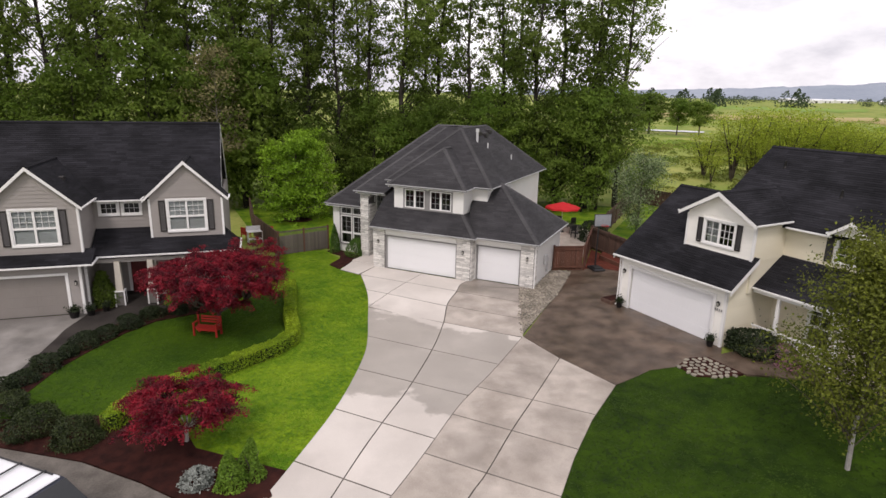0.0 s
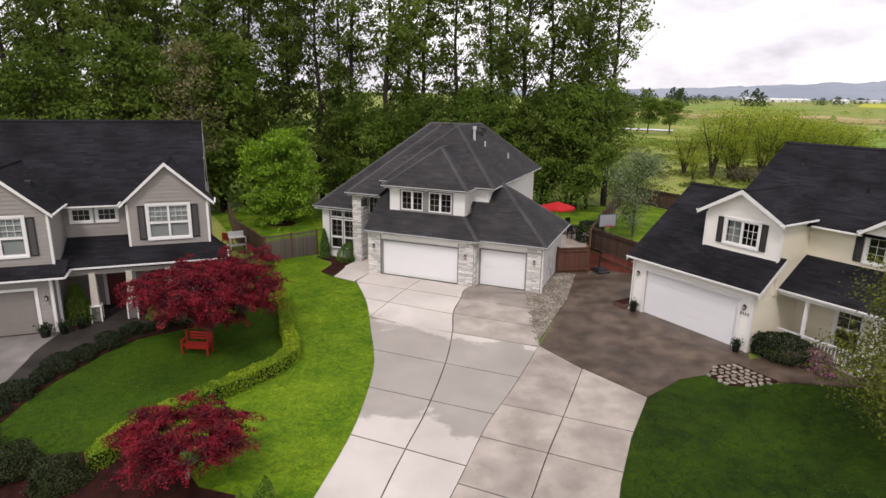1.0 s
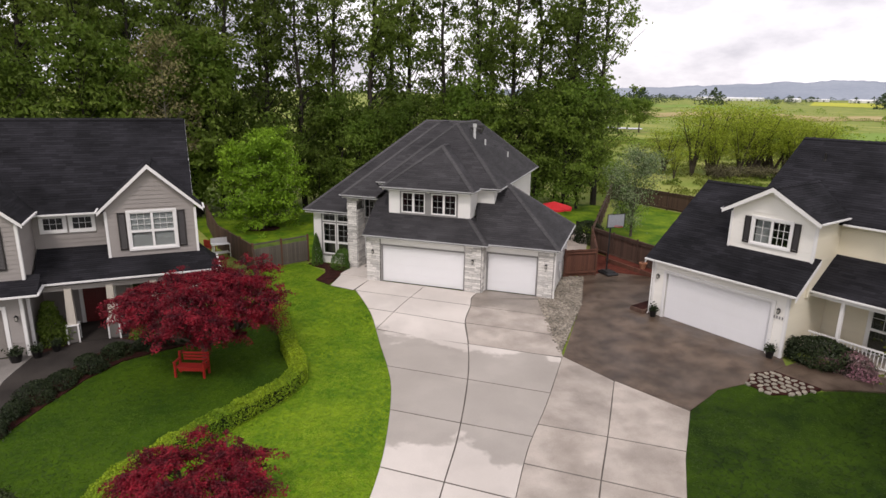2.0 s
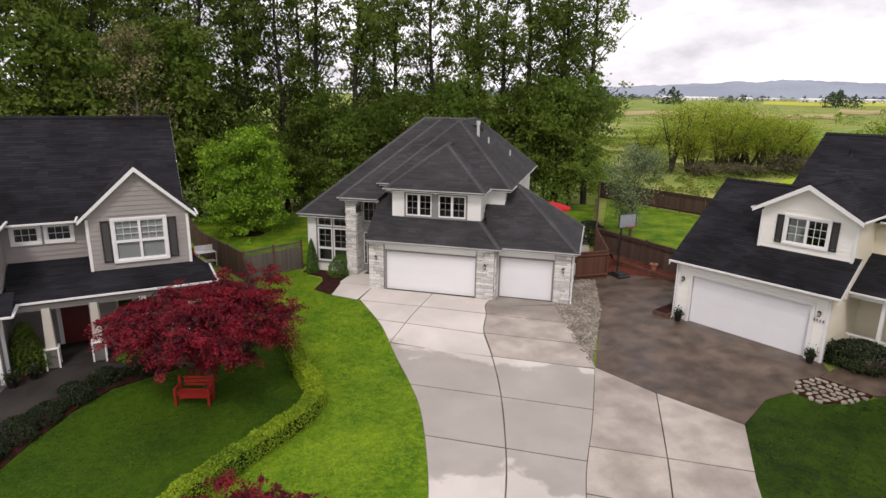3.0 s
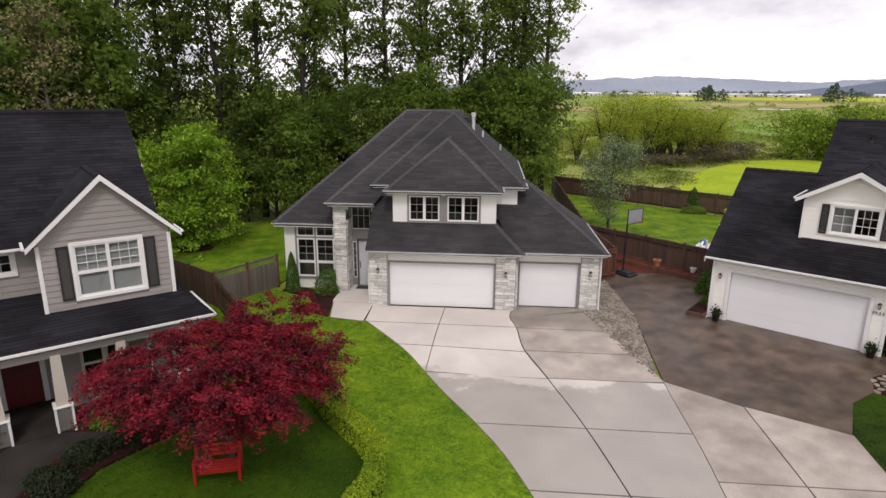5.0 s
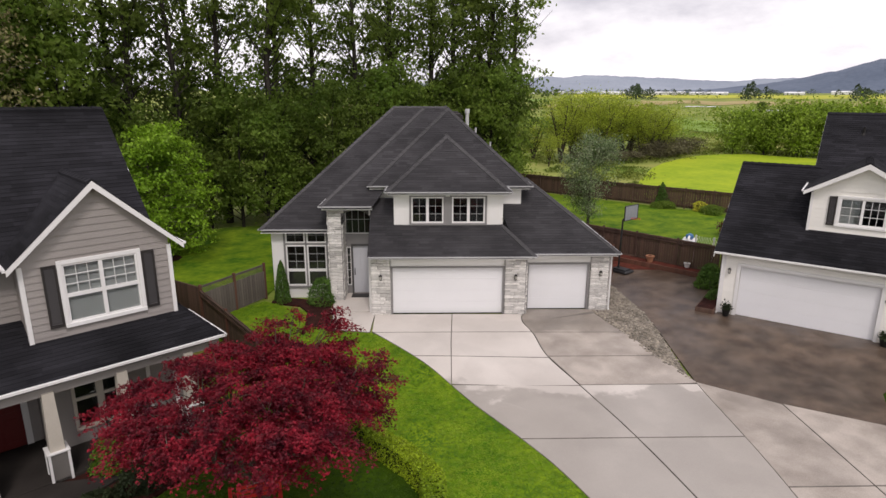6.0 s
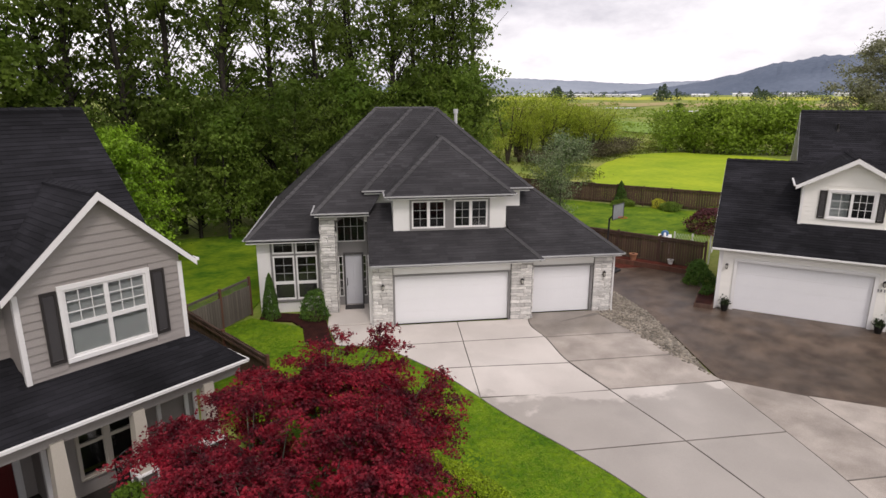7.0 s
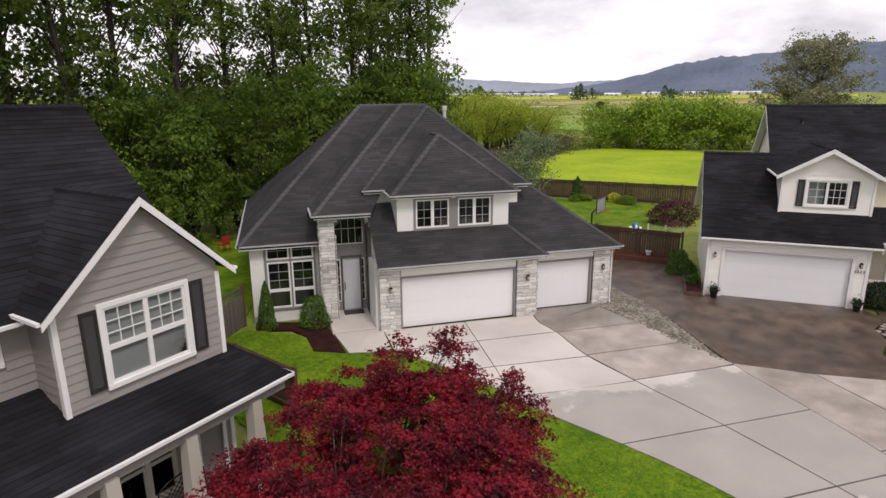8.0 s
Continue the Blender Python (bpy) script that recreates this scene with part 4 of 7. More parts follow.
gable_roof(house_l, -0.3, -0.05, 2.13, 5.2, 7.2, 0.8 + (7.2 - 5.05) / 0.951, 1.1)
gable_roof(house_l, -7.0, -1.75, 2.15, 5.2, 7.18, 0.8 + (7.18 - 5.05) / 0.951, 1.1)
LW, LG = (-1.24, 0.6, 3.42, 5.05), (-7.95, -6.05, 3.36, 5.05)
wall(house_l, -2.15, 1.5, -0.4, 5.16, front(0.2), M_taupe, [LW, (-1.45, -0.85, 0.3, 2.05), (-0.75, -0.15, 0.3, 2.05), (0.55, 1.2, -0.2, 1.95)])
gable(house_l, -2.15, 1.5, 5.16, 6.9, -0.32, front(0.2), M_taupe)
siding(house_l, [(-2.15, 2.6), (1.5, 2.6), (1.5, 5.37), (-0.3, 7.08), (-2.15, 5.37)], front(0.2), M_taupe, [(-1.35, 0.71, 3.31, 5.16)])
wall(house_l, -8.9, -5.1, -0.4, 5.16, front(-1.5), M_taupe, [LG])
gable(house_l, -8.9, -5.1, 5.16, 6.9, -7.0, front(-1.5), M_taupe)
siding(house_l, [(-8.9, 2.6), (-5.1, 2.6), (-5.1, 5.32), (-7.0, 7.06), (-8.9, 5.32)], front(-1.5), M_taupe, [(-8.06, -5.94, 3.25, 5.16)])
SW = ((-4.72, -3.9, 4.25, 4.85), (-3.6, -2.78, 4.25, 4.85))
wall(house_l, -16, -2.15, -0.4, 5.0, front(1.2), M_taupe, SW + ((-3.55, -2.55, -0.2, 2.0),))
siding(house_l, [(-5.0, 2.9), (-2.15, 2.9), (-2.15, 5.0), (-5.0, 5.0)], front(1.2), M_taupe, [(-4.85, -2.65, 4.12, 4.98)])
wall(house_l, -1.2, -0.35, -0.4, 5.16, front(0, -2.15, -90), M_taupe)
siding(house_l, [(-1.2, 2.9), (-0.2, 2.9), (-0.2, 5.16), (-1.2, 5.16)], front(0, -2.15, -90), M_taupe)
wall(house_l, -1.35, 1.2, -0.4, 5.16, front(0, -5.1, 90), M_taupe)
siding(house_l, [(-1.5, 2.8), (1.2, 2.8), (1.2, 5.16), (-1.5, 5.16)], front(0, -5.1, 90), M_taupe)
wall(house_l, 0.35, 8.6, -0.4, 5.0, front(0, 1.5, 90), M_taupe)
gable(house_l, 0.9, 8.9, 5.0, 8.75, 4.9, front(0, 1.2, 90), M_taupe)
siding(house_l, [(0.35, 0.0), (8.6, 0.0), (8.6, 5.0), (0.35, 5.0)], front(0, 1.5, 90), M_taupe)
wall(house_l, -16, 1.5, -0.4, 5.0, front(8.6), M_taupe)
for x0, x1, z0, z1, m in ((*LW, front(0.2)), (*LG, front(-1.5))):
    window(house_l, x0, x1, z0, z1, m, [(0, 0.5, 0.47, 1, 3, 3), (0.5, 1, 0.47, 1, 3, 3), (0, 0.5, 0, 0.47, 1, 1), (0.5, 1, 0, 0.47, 1, 1)], M_trim, 0.11, 0.05, 0.95, "white double window with gridded upper sashes and blinds")
    shutter(house_l, x0 - 0.46, x0 - 0.13, z0 - 0.05, z1 + 0.03, m)
    shutter(house_l, x1 + 0.13, x1 + 0.46, z0 - 0.05, z1 + 0.03, m)
for q in SW:
    window(house_l, *q, front(1.2), [(0, 1, 0, 1, 3, 2)], M_trim, 0.11, 0.045)
for x, y, a in ((-2.15, 0.2, 0), (1.5, 0.2, 0), (-5.1, -1.5, 0), (-8.9, -1.5, 0)):
    part("corner_board", boxes((x - 0.055, y - 0.045, -0.3, x + 0.055, y + 0.09, 5.15), bevel=0.006), M_trim, house_l)
# garage and porch roofs
plane(house_l, [(-12, -2.4, 2.45), (-4.6, -2.4, 2.45), (-4.6, -1.3, 2.98), (-12, -1.3, 2.98)])
plane(house_l, [(-4.9, -1.2, 2.5), (2.3, -1.2, 2.5), (1.35, 1.25, 3.5), (-5.0, 1.25, 3.5)])
plane(house_l, [(2.3, -1.2, 2.5), (2.3, 1.6, 2.5), (1.35, 1.6, 2.98), (1.35, 1.25, 3.5)])
plane(house_l, [(-4.6, -2.4, 2.45), (-4.6, -1.2, 2.45), (-5.1, -1.2, 2.7), (-5.1, -1.3, 2.95)])
ridge_cap(house_l, (2.3, -1.2, 2.5), (1.35, 1.25, 3.5), 0.09)
gutter(house_l, (-12, -2.45, 2.46), (-4.55, -2.45, 2.46))
gutter(house_l, (-4.55, -2.45, 2.46), (-4.55, -1.25, 2.5))
gutter(house_l, (-4.6, -1.25, 2.51), (2.35, -1.25, 2.51))
gutter(house_l, (2.35, -1.25, 2.51), (2.35, 1.6, 2.51))
gutter(house_l, (-5.0, 0.75, 5.06), (-2.4, 0.75, 5.06))
# Ceiling and beam taupe, not white: porch shade put into their colour.
part("porch_ceiling", boxes((-5.0, -1.1, 2.3, 2.2, 1.2, 2.34)), M_taupe, house_l)
part("porch_beam", boxes((-5.1, -1.08, 2.12, 2.2, -0.98, 2.3)), M_taupe, house_l)
wall(house_l, -12, -5.2, -0.4, 2.4, front(-1.97), M_taupe, [(-11.0, -5.9, -0.41, 1.85)])
wall(house_l, -1.97, -1.3, -0.4, 2.4, front(0, -5.2, 90), M_taupe)
siding(house_l, [(-5.75, -0.2), (-5.2, -0.2), (-5.2, 2.38), (-5.75, 2.38)], front(-1.97), M_taupe)
siding(house_l, [(-12, 2.0), (-5.75, 2.0), (-5.75, 2.38), (-12, 2.38)], front(-1.97), M_taupe)
garage_door(house_l, -11.0, -5.9, -0.22, 1.85, front(-1.88), M_taupe_door, 8, label="taupe panelled garage door")
part("door_trim", boxes((-5.9, -2.02, -0.22, -5.76, -1.97, 1.97), (-11.1, -2.02, 1.85, -5.9, -1.97, 1.97)), M_trim, house_l)
part("corner_board", boxes((-5.29, -2.03, -0.3, -5.17, -1.9, 2.38)), M_trim, house_l)
wall_lamp(house_l, -5.45, 1.45, front(-2.0))
# Cream post paint, dimmed in colour in place of vignette and porch shade.
M_post = mat("cream_dimmed_paint", (0.5, 0.46, 0.39), (0.58, 0.53, 0.46), 2, 0.6, 0.05, 40)
M_postbase = mat("grey_post_base", (0.12, 0.112, 0.1), (0.17, 0.158, 0.145), 4, 0.8, 0.3, 40)


def tapered_post(u, v):
    """A square post that narrows towards the top."""
    bm = bmesh.new()
    tube(bm, [(u, v, 0.6), (u, v, 2.2)], [0.235, 0.18], 4)
    return bm


for u, v in ((-3.75, -1.03), (-2.2, -1.03), (-0.5, -1.03), (1.25, -1.03)):
    pst = part("porch_post", tapered_post(u, v), M_post, house_l, "tapered square cream porch post")
    for sx in (-1, 1):
        for sy in (-1, 1):
            part("corner_trim", boxes((u + sx * 0.215 - 0.03, v + sy * 0.215 - 0.03, -0.3, u + sx * 0.215 + 0.03, v + sy * 0.215 + 0.03, 0.56)), M_trim, pst)
    part("post_base", boxes((u - 0.22, v - 0.22, -0.3, u + 0.22, v + 0.22, 0.55)), M_postbase, pst, "grey panelled post base")
    part("base_cap", boxes((u - 0.26, v - 0.26, 0.56, u + 0.26, v + 0.26, 0.61), bevel=0.01), M_trim, pst)
# Floor colour darkened for the shade under the porch roof.
part("porch_floor", boxes((-5.1, -1.25, -0.35, 2.1, 1.2, -0.16), bevel=0.01), M_dark_path, house_l)
dl = part("front_door", boxes((-3.55, 1.24, -0.2, -2.55, 1.29, 2.0)), mat("dark_red_door", (0.1, 0.012, 0.012), (0.14, 0.018, 0.016), 2, 0.4, 0.05, 40), house_l, "dark red front door")
for i in range(2):
    for za, zb in ((0.0, 0.7), (0.9, 1.8)):
        part("door_panel", boxes((-3.47 + 0.45 * i, 1.225, za, -3.1 + 0.45 * i, 1.24, zb), bevel=0.008), dl.data.materials[0], dl)
part("door_casing", boxes((-3.7, 1.15, -0.2, -3.55, 1.2, 2.15), (-2.55, 1.15, -0.2, -2.4, 1.2, 2.15), (-3.55, 1.15, 2.0, -2.55, 1.2, 2.15)), M_trim, house_l)
for x0 in (-1.45, -0.75):
    # Whitish trim takes the dimmed post colour to stand in for porch shade.
    window(house_l, x0, x0 + 0.6, 0.3, 2.05, front(0.2), [(0, 1, 0.5, 1, 1, 1), (0, 1, 0, 0.5, 1, 1)], M_post, 0.05, 0.04)
side_door = part("side_door", boxes((0.55, 0.24, -0.2, 1.2, 0.29, 1.95)), M_taupe, house_l, "plain taupe side door on the porch")
part("door_knob", boxes((0.62, 0.18, 0.78, 0.68, 0.24, 0.84), bevel=0.02), M_vent, side_door, "round metal knob")
part("door_casing", boxes((0.45, 0.15, -0.2, 0.55, 0.2, 2.05), (1.2, 0.15, -0.2, 1.3, 0.2, 2.05), (0.55, 0.15, 1.95, 1.2, 0.2, 2.05)), M_trim, house_l)
bm = bmesh.new()
tube(bm, [(-12.3, 3.4, 7.2), (-12.3, 3.4, 8.1)], [0.1, 0.1], 10)
tube(bm, [(-12.3, 3.4, 8.05), (-12.3, 3.4, 8.25)], [0.15, 0.13], 10)
part("flue_pipe", bm, M_vent, house_l, "galvanised metal flue pipe")
bm = boxes((-6.3, 0.2, 6.1, -5.95, 0.55, 6.45), bevel=0.03)
part("roof_vent", bm, M_shutter, house_l)

# ---- right house ----
house_r = thing("house", "cream two-storey house with black shutters and dark shingle roof", "house", pose(RIGHT[0], RIGHT[1], 0, 0, 0, RIGHT[2]))
plane(house_r, [(-1.05, -0.3, 2.83), (5.95, -0.3, 2.83), (5.95, 1.4, 4.112), (-1.05, 1.4, 4.112)])
plane(house_r, [(-1.05, 1.4, 4.112), (5.6, 1.4, 4.112), (5.6, 4.3, 6.3), (-1.05, 4.3, 6.3)])
plane(house_r, [(-1.05, 8.9, 2.83), (2.2, 8.9, 2.83), (2.2, 4.3, 6.3), (-1.05, 4.3, 6.3)])
plane(house_r, [(1.95, 3.1, 5.4), (18, 3.1, 5.4), (18, 7.4, 8.6), (1.95, 7.4, 8.6)])
plane(house_r, [(1.95, 11.7, 5.4), (18, 11.7, 5.4), (18, 7.4, 8.6), (1.95, 7.4, 8.6)])
ridge_cap(house_r, (-1.05, 4.3, 6.3), (2.2, 4.3, 6.3))
ridge_cap(house_r, (1.95, 7.4, 8.6), (18, 7.4, 8.6))
gable_roof(house_r, 3.9, 0.85, 2.05, 5.66, 6.84, 3.1 + (6.84 - 5.4) / 0.744, 3.4, 0.16, 0.33)
gable_roof(house_r, 8.75, 2.75, 0.85, 5.6, 6.2, 3.1 + (6.2 - 5.4) / 0.744, 3.4, 0.14)


def side_rake(parent, u, pts, over=0.0, name="rake_board"):
    """White boards under the sloping ends of a roof that faces sideways."""
    for (va, za), (vb, zb) in zip(pts, pts[1:]):
        bm = bmesh.new()
        q = [(va, za - 0.05), (vb, zb - 0.05), (vb, zb - 0.25), (va, za - 0.25)]
        f = [bm.verts.new((u - 0.02, v, z)) for v, z in q]
        b = [bm.verts.new((u + 0.02, v, z)) for v, z in q]
        bm.faces.new(f), bm.faces.new(b[::-1])
        for i in range(4):
            bm.faces.new((f[i], f[(i + 1) % 4], b[(i + 1) % 4], b[i]))
        part(name, bm, M_trim, parent)
        if over:
            part("soffit", slab(bmesh.new(), [(u, va, za - 0.085), (u, vb, zb - 0.085), (u + over, vb, zb - 0.085), (u + over, va, za - 0.085)], 0.02), M_trim, parent)


side_rake(house_r, -1.07, [(-0.3, 2.84), (4.3, 6.31), (8.9, 2.84)], 0.4)
side_rake(house_r, 1.93, [(3.1, 5.41), (7.4, 8.61), (11.7, 5.41)], 0.35)
side_rake(house_r, 5.97, [(-0.3, 2.84), (1.4, 4.12)], -0.35)
side_rake(house_l, 1.47, [(0.8, 5.06), (4.9, 8.96), (9.0, 5.06)])
RW = (3.15, 4.72, 4.32, 5.4)
wall(house_r, -0.65, 5.6, -0.3, 2.78, front(0), M_cream, [(0.02, 5.0, -0.31, 2.25)])
siding(house_r, [(-0.65, 0.1), (5.6, 0.1), (5.6, 2.7), (-0.65, 2.7)], front(0), M_cream, [(-0.14, 5.16, -0.5, 2.41)])
wall(house_r, -8.6, 0, -0.3, 2.78, front(0, -0.65, -90), M_cream)
siding(house_r, [(-8.6, 0.1), (0.0, 0.1), (0.0, 2.9), (-4.3, 6.15), (-8.6, 2.9)], front(0, -0.65, -90), M_cream)
gable(house_r, -8.6, 0, 2.78, 6.1, -4.3, front(0, -0.65, -90), M_cream)
wall(house_r, 0.15, 1.6, -0.3, 2.78, front(0, 5.6, 90), M_beige)
siding(house_r, [(0.0, 0.1), (3.5, 0.1), (3.5, 3.9), (1.2, 3.9), (0.0, 2.78)], front(0, 5.6, 90), M_beige)
garage_door(house_r, 0.02, 5.0, 0.0, 2.25, front(0.1), M_garage, 8, label="white double garage door with shallow panels")
part("door_trim", boxes((-0.12, -0.05, 0, 0.02, 0.1, 2.39), (5.0, -0.05, 0, 5.14, 0.1, 2.39), (0.02, -0.05, 2.25, 5.0, 0.1, 2.39)), M_trim, house_r)
wall(house_r, 2.15, 5.7, 3.4, 5.55, front(1.2), M_cream, [RW])
gable(house_r, 2.15, 5.7, 5.55, 6.6, 3.92, front(1.2), M_cream)
siding(house_r, [(2.15, 3.95), (5.7, 3.95), (5.7, 5.69), (3.9, 6.73), (2.15, 5.69)], front(1.2), M_cream, [(3.04, 4.83, 4.21, 5.51)])
window(house_r, *RW, front(1.2), [(0, 0.5, 0, 1, 2, 3), (0.5, 1, 0, 1, 3, 3)], M_trim, 0.1, 0.05, 0.0, "white sliding window with gridded panes")
part("curtain", boxes((3.2, 1.36, 4.32, 3.85, 1.4, 5.4)), M_blind, house_r)
shutter(house_r, 2.76, 3.03, 4.25, 5.45, front(1.2))
shutter(house_r, 4.84, 5.11, 4.25, 5.45, front(1.2))
wall(house_r, -3.5, -1.35, 3.0, 5.55, front(0, 2.15, -90), M_cream)
wall(house_r, 1.35, 3.5, 2.4, 5.55, front(0, 5.7, 90), M_beige)
siding(house_r, [(1.2, 3.9), (3.5, 3.9), (3.5, 5.5), (1.2, 5.5)], front(0, 5.7, 90), M_beige)
wall(house_r, 2.3, 17.5, -0.3, 5.35, front(3.5), M_beige, [(8.0, 9.4, 4.25, 5.3), (7.4, 8.4, 0.1, 2.2)])
siding(house_r, [(5.7, 0.1), (17.5, 0.1), (17.5, 5.3), (5.7, 5.3)], front(3.5), M_beige, [(7.9, 9.5, 4.15, 5.4), (7.28, 8.52, -0.1, 2.32)])
window(house_r, 8.0, 9.4, 4.25, 5.3, front(3.5), [(0, 0.5, 0, 1, 2, 3), (0.5, 1, 0, 1, 2, 3)], M_trim, 0.1, 0.05)
window(house_r, 7.4, 8.4, 0.1, 2.2, front(3.5), [(0, 1, 0.5, 1, 2, 2), (0, 1, 0, 0.5, 1, 1)], M_trim, 0.1, 0.05)
shutter(house_r, 7.55, 7.85, 4.2, 5.35, front(3.5))
shutter(house_r, 9.55, 9.85, 4.2, 5.35, front(3.5))
gable(house_r, 8.0, 9.5, 5.5, 6.1, 8.75, front(3.0), M_cream)
wall(house_r, -11.3, -3.5, -0.3, 5.35, front(0, 2.3, -90), M_cream)
gable(house_r, -11.5, -3.3, 5.35, 8.4, -7.4, front(0, 2.3, -90), M_cream)
siding(house_r, [(-11.3, 4.0), (-3.5, 4.0), (-3.5, 5.5), (-7.4, 8.4), (-11.3, 5.5)], front(0, 2.3, -90), M_cream)
plane(house_r, [(5.5, 1.6, 2.7), (16, 1.6, 2.7), (16, 3.5, 4.0), (5.5, 3.5, 4.0)])
gutter(house_r, (5.5, 1.55, 2.71), (16, 1.55, 2.71))
gutter(house_r, (-1.05, -0.35, 2.84), (5.98, -0.35, 2.84))
gutter(house_r, (5.9, 3.05, 5.41), (7.9, 3.05, 5.41))
gutter(house_r, (9.6, 3.05, 5.41), (18, 3.05, 5.41))
downpipe(house_r, -0.72, -0.12, 0, 2.7)
for x, y in ((-0.65, 0.0), (5.6, 0.0)):
    part("corner_board", boxes((x - 0.06, y - 0.05, 0, x + 0.06, y + 0.08, 2.75)), M_trim, house_r)
for x in (2.15, 5.7):
    part("corner_board", boxes((x - 0.05, 1.155, 3.6, x + 0.05, 1.28, 5.55)), M_trim, house_r)
for u in (6.9, 9.5, 12.2):
    part("porch_post", boxes((u - 0.07, 1.75, 0.0, u + 0.07, 1.89, 2.6), bevel=0.01), M_trim, house_r, "slim white porch post")
part("porch_beam", boxes((5.7, 1.72, 2.45, 16, 1.92, 2.62)), M_trim, house_r)
part("porch_floor", boxes((5.7, 1.6, -0.3, 16, 3.5, 0.1), bevel=0.01), M_concrete, house_r)
rail = part("porch_rail", boxes((5.8, 1.79, 0.85, 9.5, 1.85, 0.92), (5.8, 1.79, 0.2, 9.5, 1.85, 0.26)), M_trim, house_r, "white porch railing")
for i in range(26):
    x = 5.9 + i * 0.14
    if abs(x - 6.9) > 0.1:
        part("baluster", boxes((x - 0.015, 1.805, 0.26, x + 0.015, 1.835, 0.85)), M_trim, rail)
for x in (-0.4, 5.32):
    wall_lamp(house_r, x, 2.0, front(-0.03))
for i in range(4):
    part("number_bar", boxes((5.13 + i * 0.11, -0.05, 1.66, 5.18 + i * 0.11, -0.03, 1.77)), M_greytrim, house_r)
for u, v in ((3.5, 6.2), (7.0, 5.0)):
    z = 5.4 + (v - 3.1) * 0.744
    bm = bmesh.new()
    tube(bm, [(u, v, z - 0.1), (u, v, z + 0.06), (u, v, z + 0.32)], [0.12, 0.06, 0.05], 10)
    part("vent_pipe", bm, M_iron, house_r, "small dark vent pipe")
# ---- driveway slabs ----
driveway = thing("driveway", "pale jointed concrete driveway, partly wet and stained", "driveway", Matrix.Identity(4), kind="structure")
MID = [(1.45, 33.95), (1.0, 33.2), (0.75, 32.0), (0.25, 30.4), (0.06, 28.1), (-0.43, 24.9), (-1.3, 21.1), (-2.0, 18.8), (-2.56, 17.0), (-3.05, 15.2), (-4.0, 11.5)]
NEWOLD = [(3.9, 26.55), (2.12, 22.72), (0.98, 20.5), (0.43, 19.25), (-0.51, 16.95), (-1.43, 14.9), (-3.0, 11.5)]
OLDMID = [(5.28, 24.26), (3.61, 20.63), (2.49, 18.3), (1.47, 16.06), (0.9, 15.0), (-0.8, 11.5)]


def slab_band(outline, rows, material):
    """Cuts a strip of the driveway across, along lines level with the garage front, into slabs with open joints."""
    a = radians(MAIN[2])
    nx, ny = -math.sin(a), math.cos(a)
    off = -(MAIN[0] * nx + MAIN[1] * ny)
    for hi, lo in zip(rows, rows[1:]):
        poly = clip(clip(outline, nx, ny, off - lo - 0.018), -nx, -ny, hi - 0.018 + off * -1)
        if len(poly) < 3:
            continue
        clean = []
        for p in poly:
            if not clean or math.hypot(p[0] - clean[-1][0], p[1] - clean[-1][1]) > 0.01:
                clean.append(p)
        cx, cy = sum(p[0] for p in clean) / len(clean), sum(p[1] for p in clean) / len(clean)
        bm = bmesh.new()
        n = len(clean)
        rings = []
        for inset, dz in ((0.0, -0.1), (0.0, 0.018), (0.012, 0.03)):
            ring = []
            for x, y in clean:
                d = math.hypot(x - cx, y - cy)
                k = 1 - inset / d
                ring.append(bm.verts.new((cx + (x - cx) * k, cy + (y - cy) * k, level(x, y) + dz)))
            rings.append(ring)
        for r, q in zip(rings, rings[1:]):
            for i in range(n):
                bm.faces.new((r[i], r[(i + 1) % n], q[(i + 1) % n], q[i]))
        mid = bm.verts.new((cx, cy, level(cx, cy) + 0.03))
        for i in range(n):
            bm.faces.new((rings[-1][i], rings[-1][(i + 1) % n], mid))
        ob = part("slab", bm, material, driveway)
        ob.data.materials.append(M_joint)
        for p in ob.data.polygons:
            p.material_index = 1 if p.normal.z < 0.9 else 0


def shift(line, d):
    return [(x + d, y) for x, y in line]


top_l, top_m = outer(MAIN, -5.75, -0.1), outer(MAIN, 0.9, -0.12)
SPLIT = [outer(MAIN, -2.35, -0.1), outer(MAIN, -2.5, -3.0), outer(MAIN, -2.6, -6.0)]
slab_band([top_l, *bend(DRIVE_LEFT, 0, 3), (-3.75, 27.6), *shift(SPLIT[::-1], -0.008)], [0.5, -2.05, -4.1, -6.05], M_concrete_new)
slab_band([*shift(SPLIT, 0.008), *shift(bend(MID, 0, 4), -0.015)[::-1]], [0.5, -2.05, -4.1, -6.05], M_concrete_new)
slab_band([*bend(DRIVE_LEFT, 2, 10), *shift(bend(MID, 3, 10), -0.015)[::-1]], [-6.05, -9.25, -12.4, -15.55, -18.6, -22.0], M_concrete_new)
slab_band([*shift(bend(MID, 0, 3), 0.015), (0.08, 27.9), (3.92, 26.5), (4.12, 28.9), (4.45, 32.9), (4.95, 32.55), outer(MAIN, 4.45, 0.4), outer(MAIN, 0.95, 0.45)], [0.5, -2.08, -4.0, -6.0], M_concrete)
slab_band([*shift(bend(MID, 3, 10), 0.015), *shift(bend(NEWOLD, 0, 6), -0.006)[::-1], (4.08, 28.6), (4.2, 29.6)], [-6.0, -9.25, -12.4, -15.55, -18.6, -22.0], M_concrete_new)
slab_band([*shift(bend(NEWOLD, 0, 6), 0.006), *shift(bend(OLDMID, 0, 5), -0.015)[::-1]], [-4, -11.58, -13.92, -16.39, -18.7, -21.0, -23.5], M_concrete)
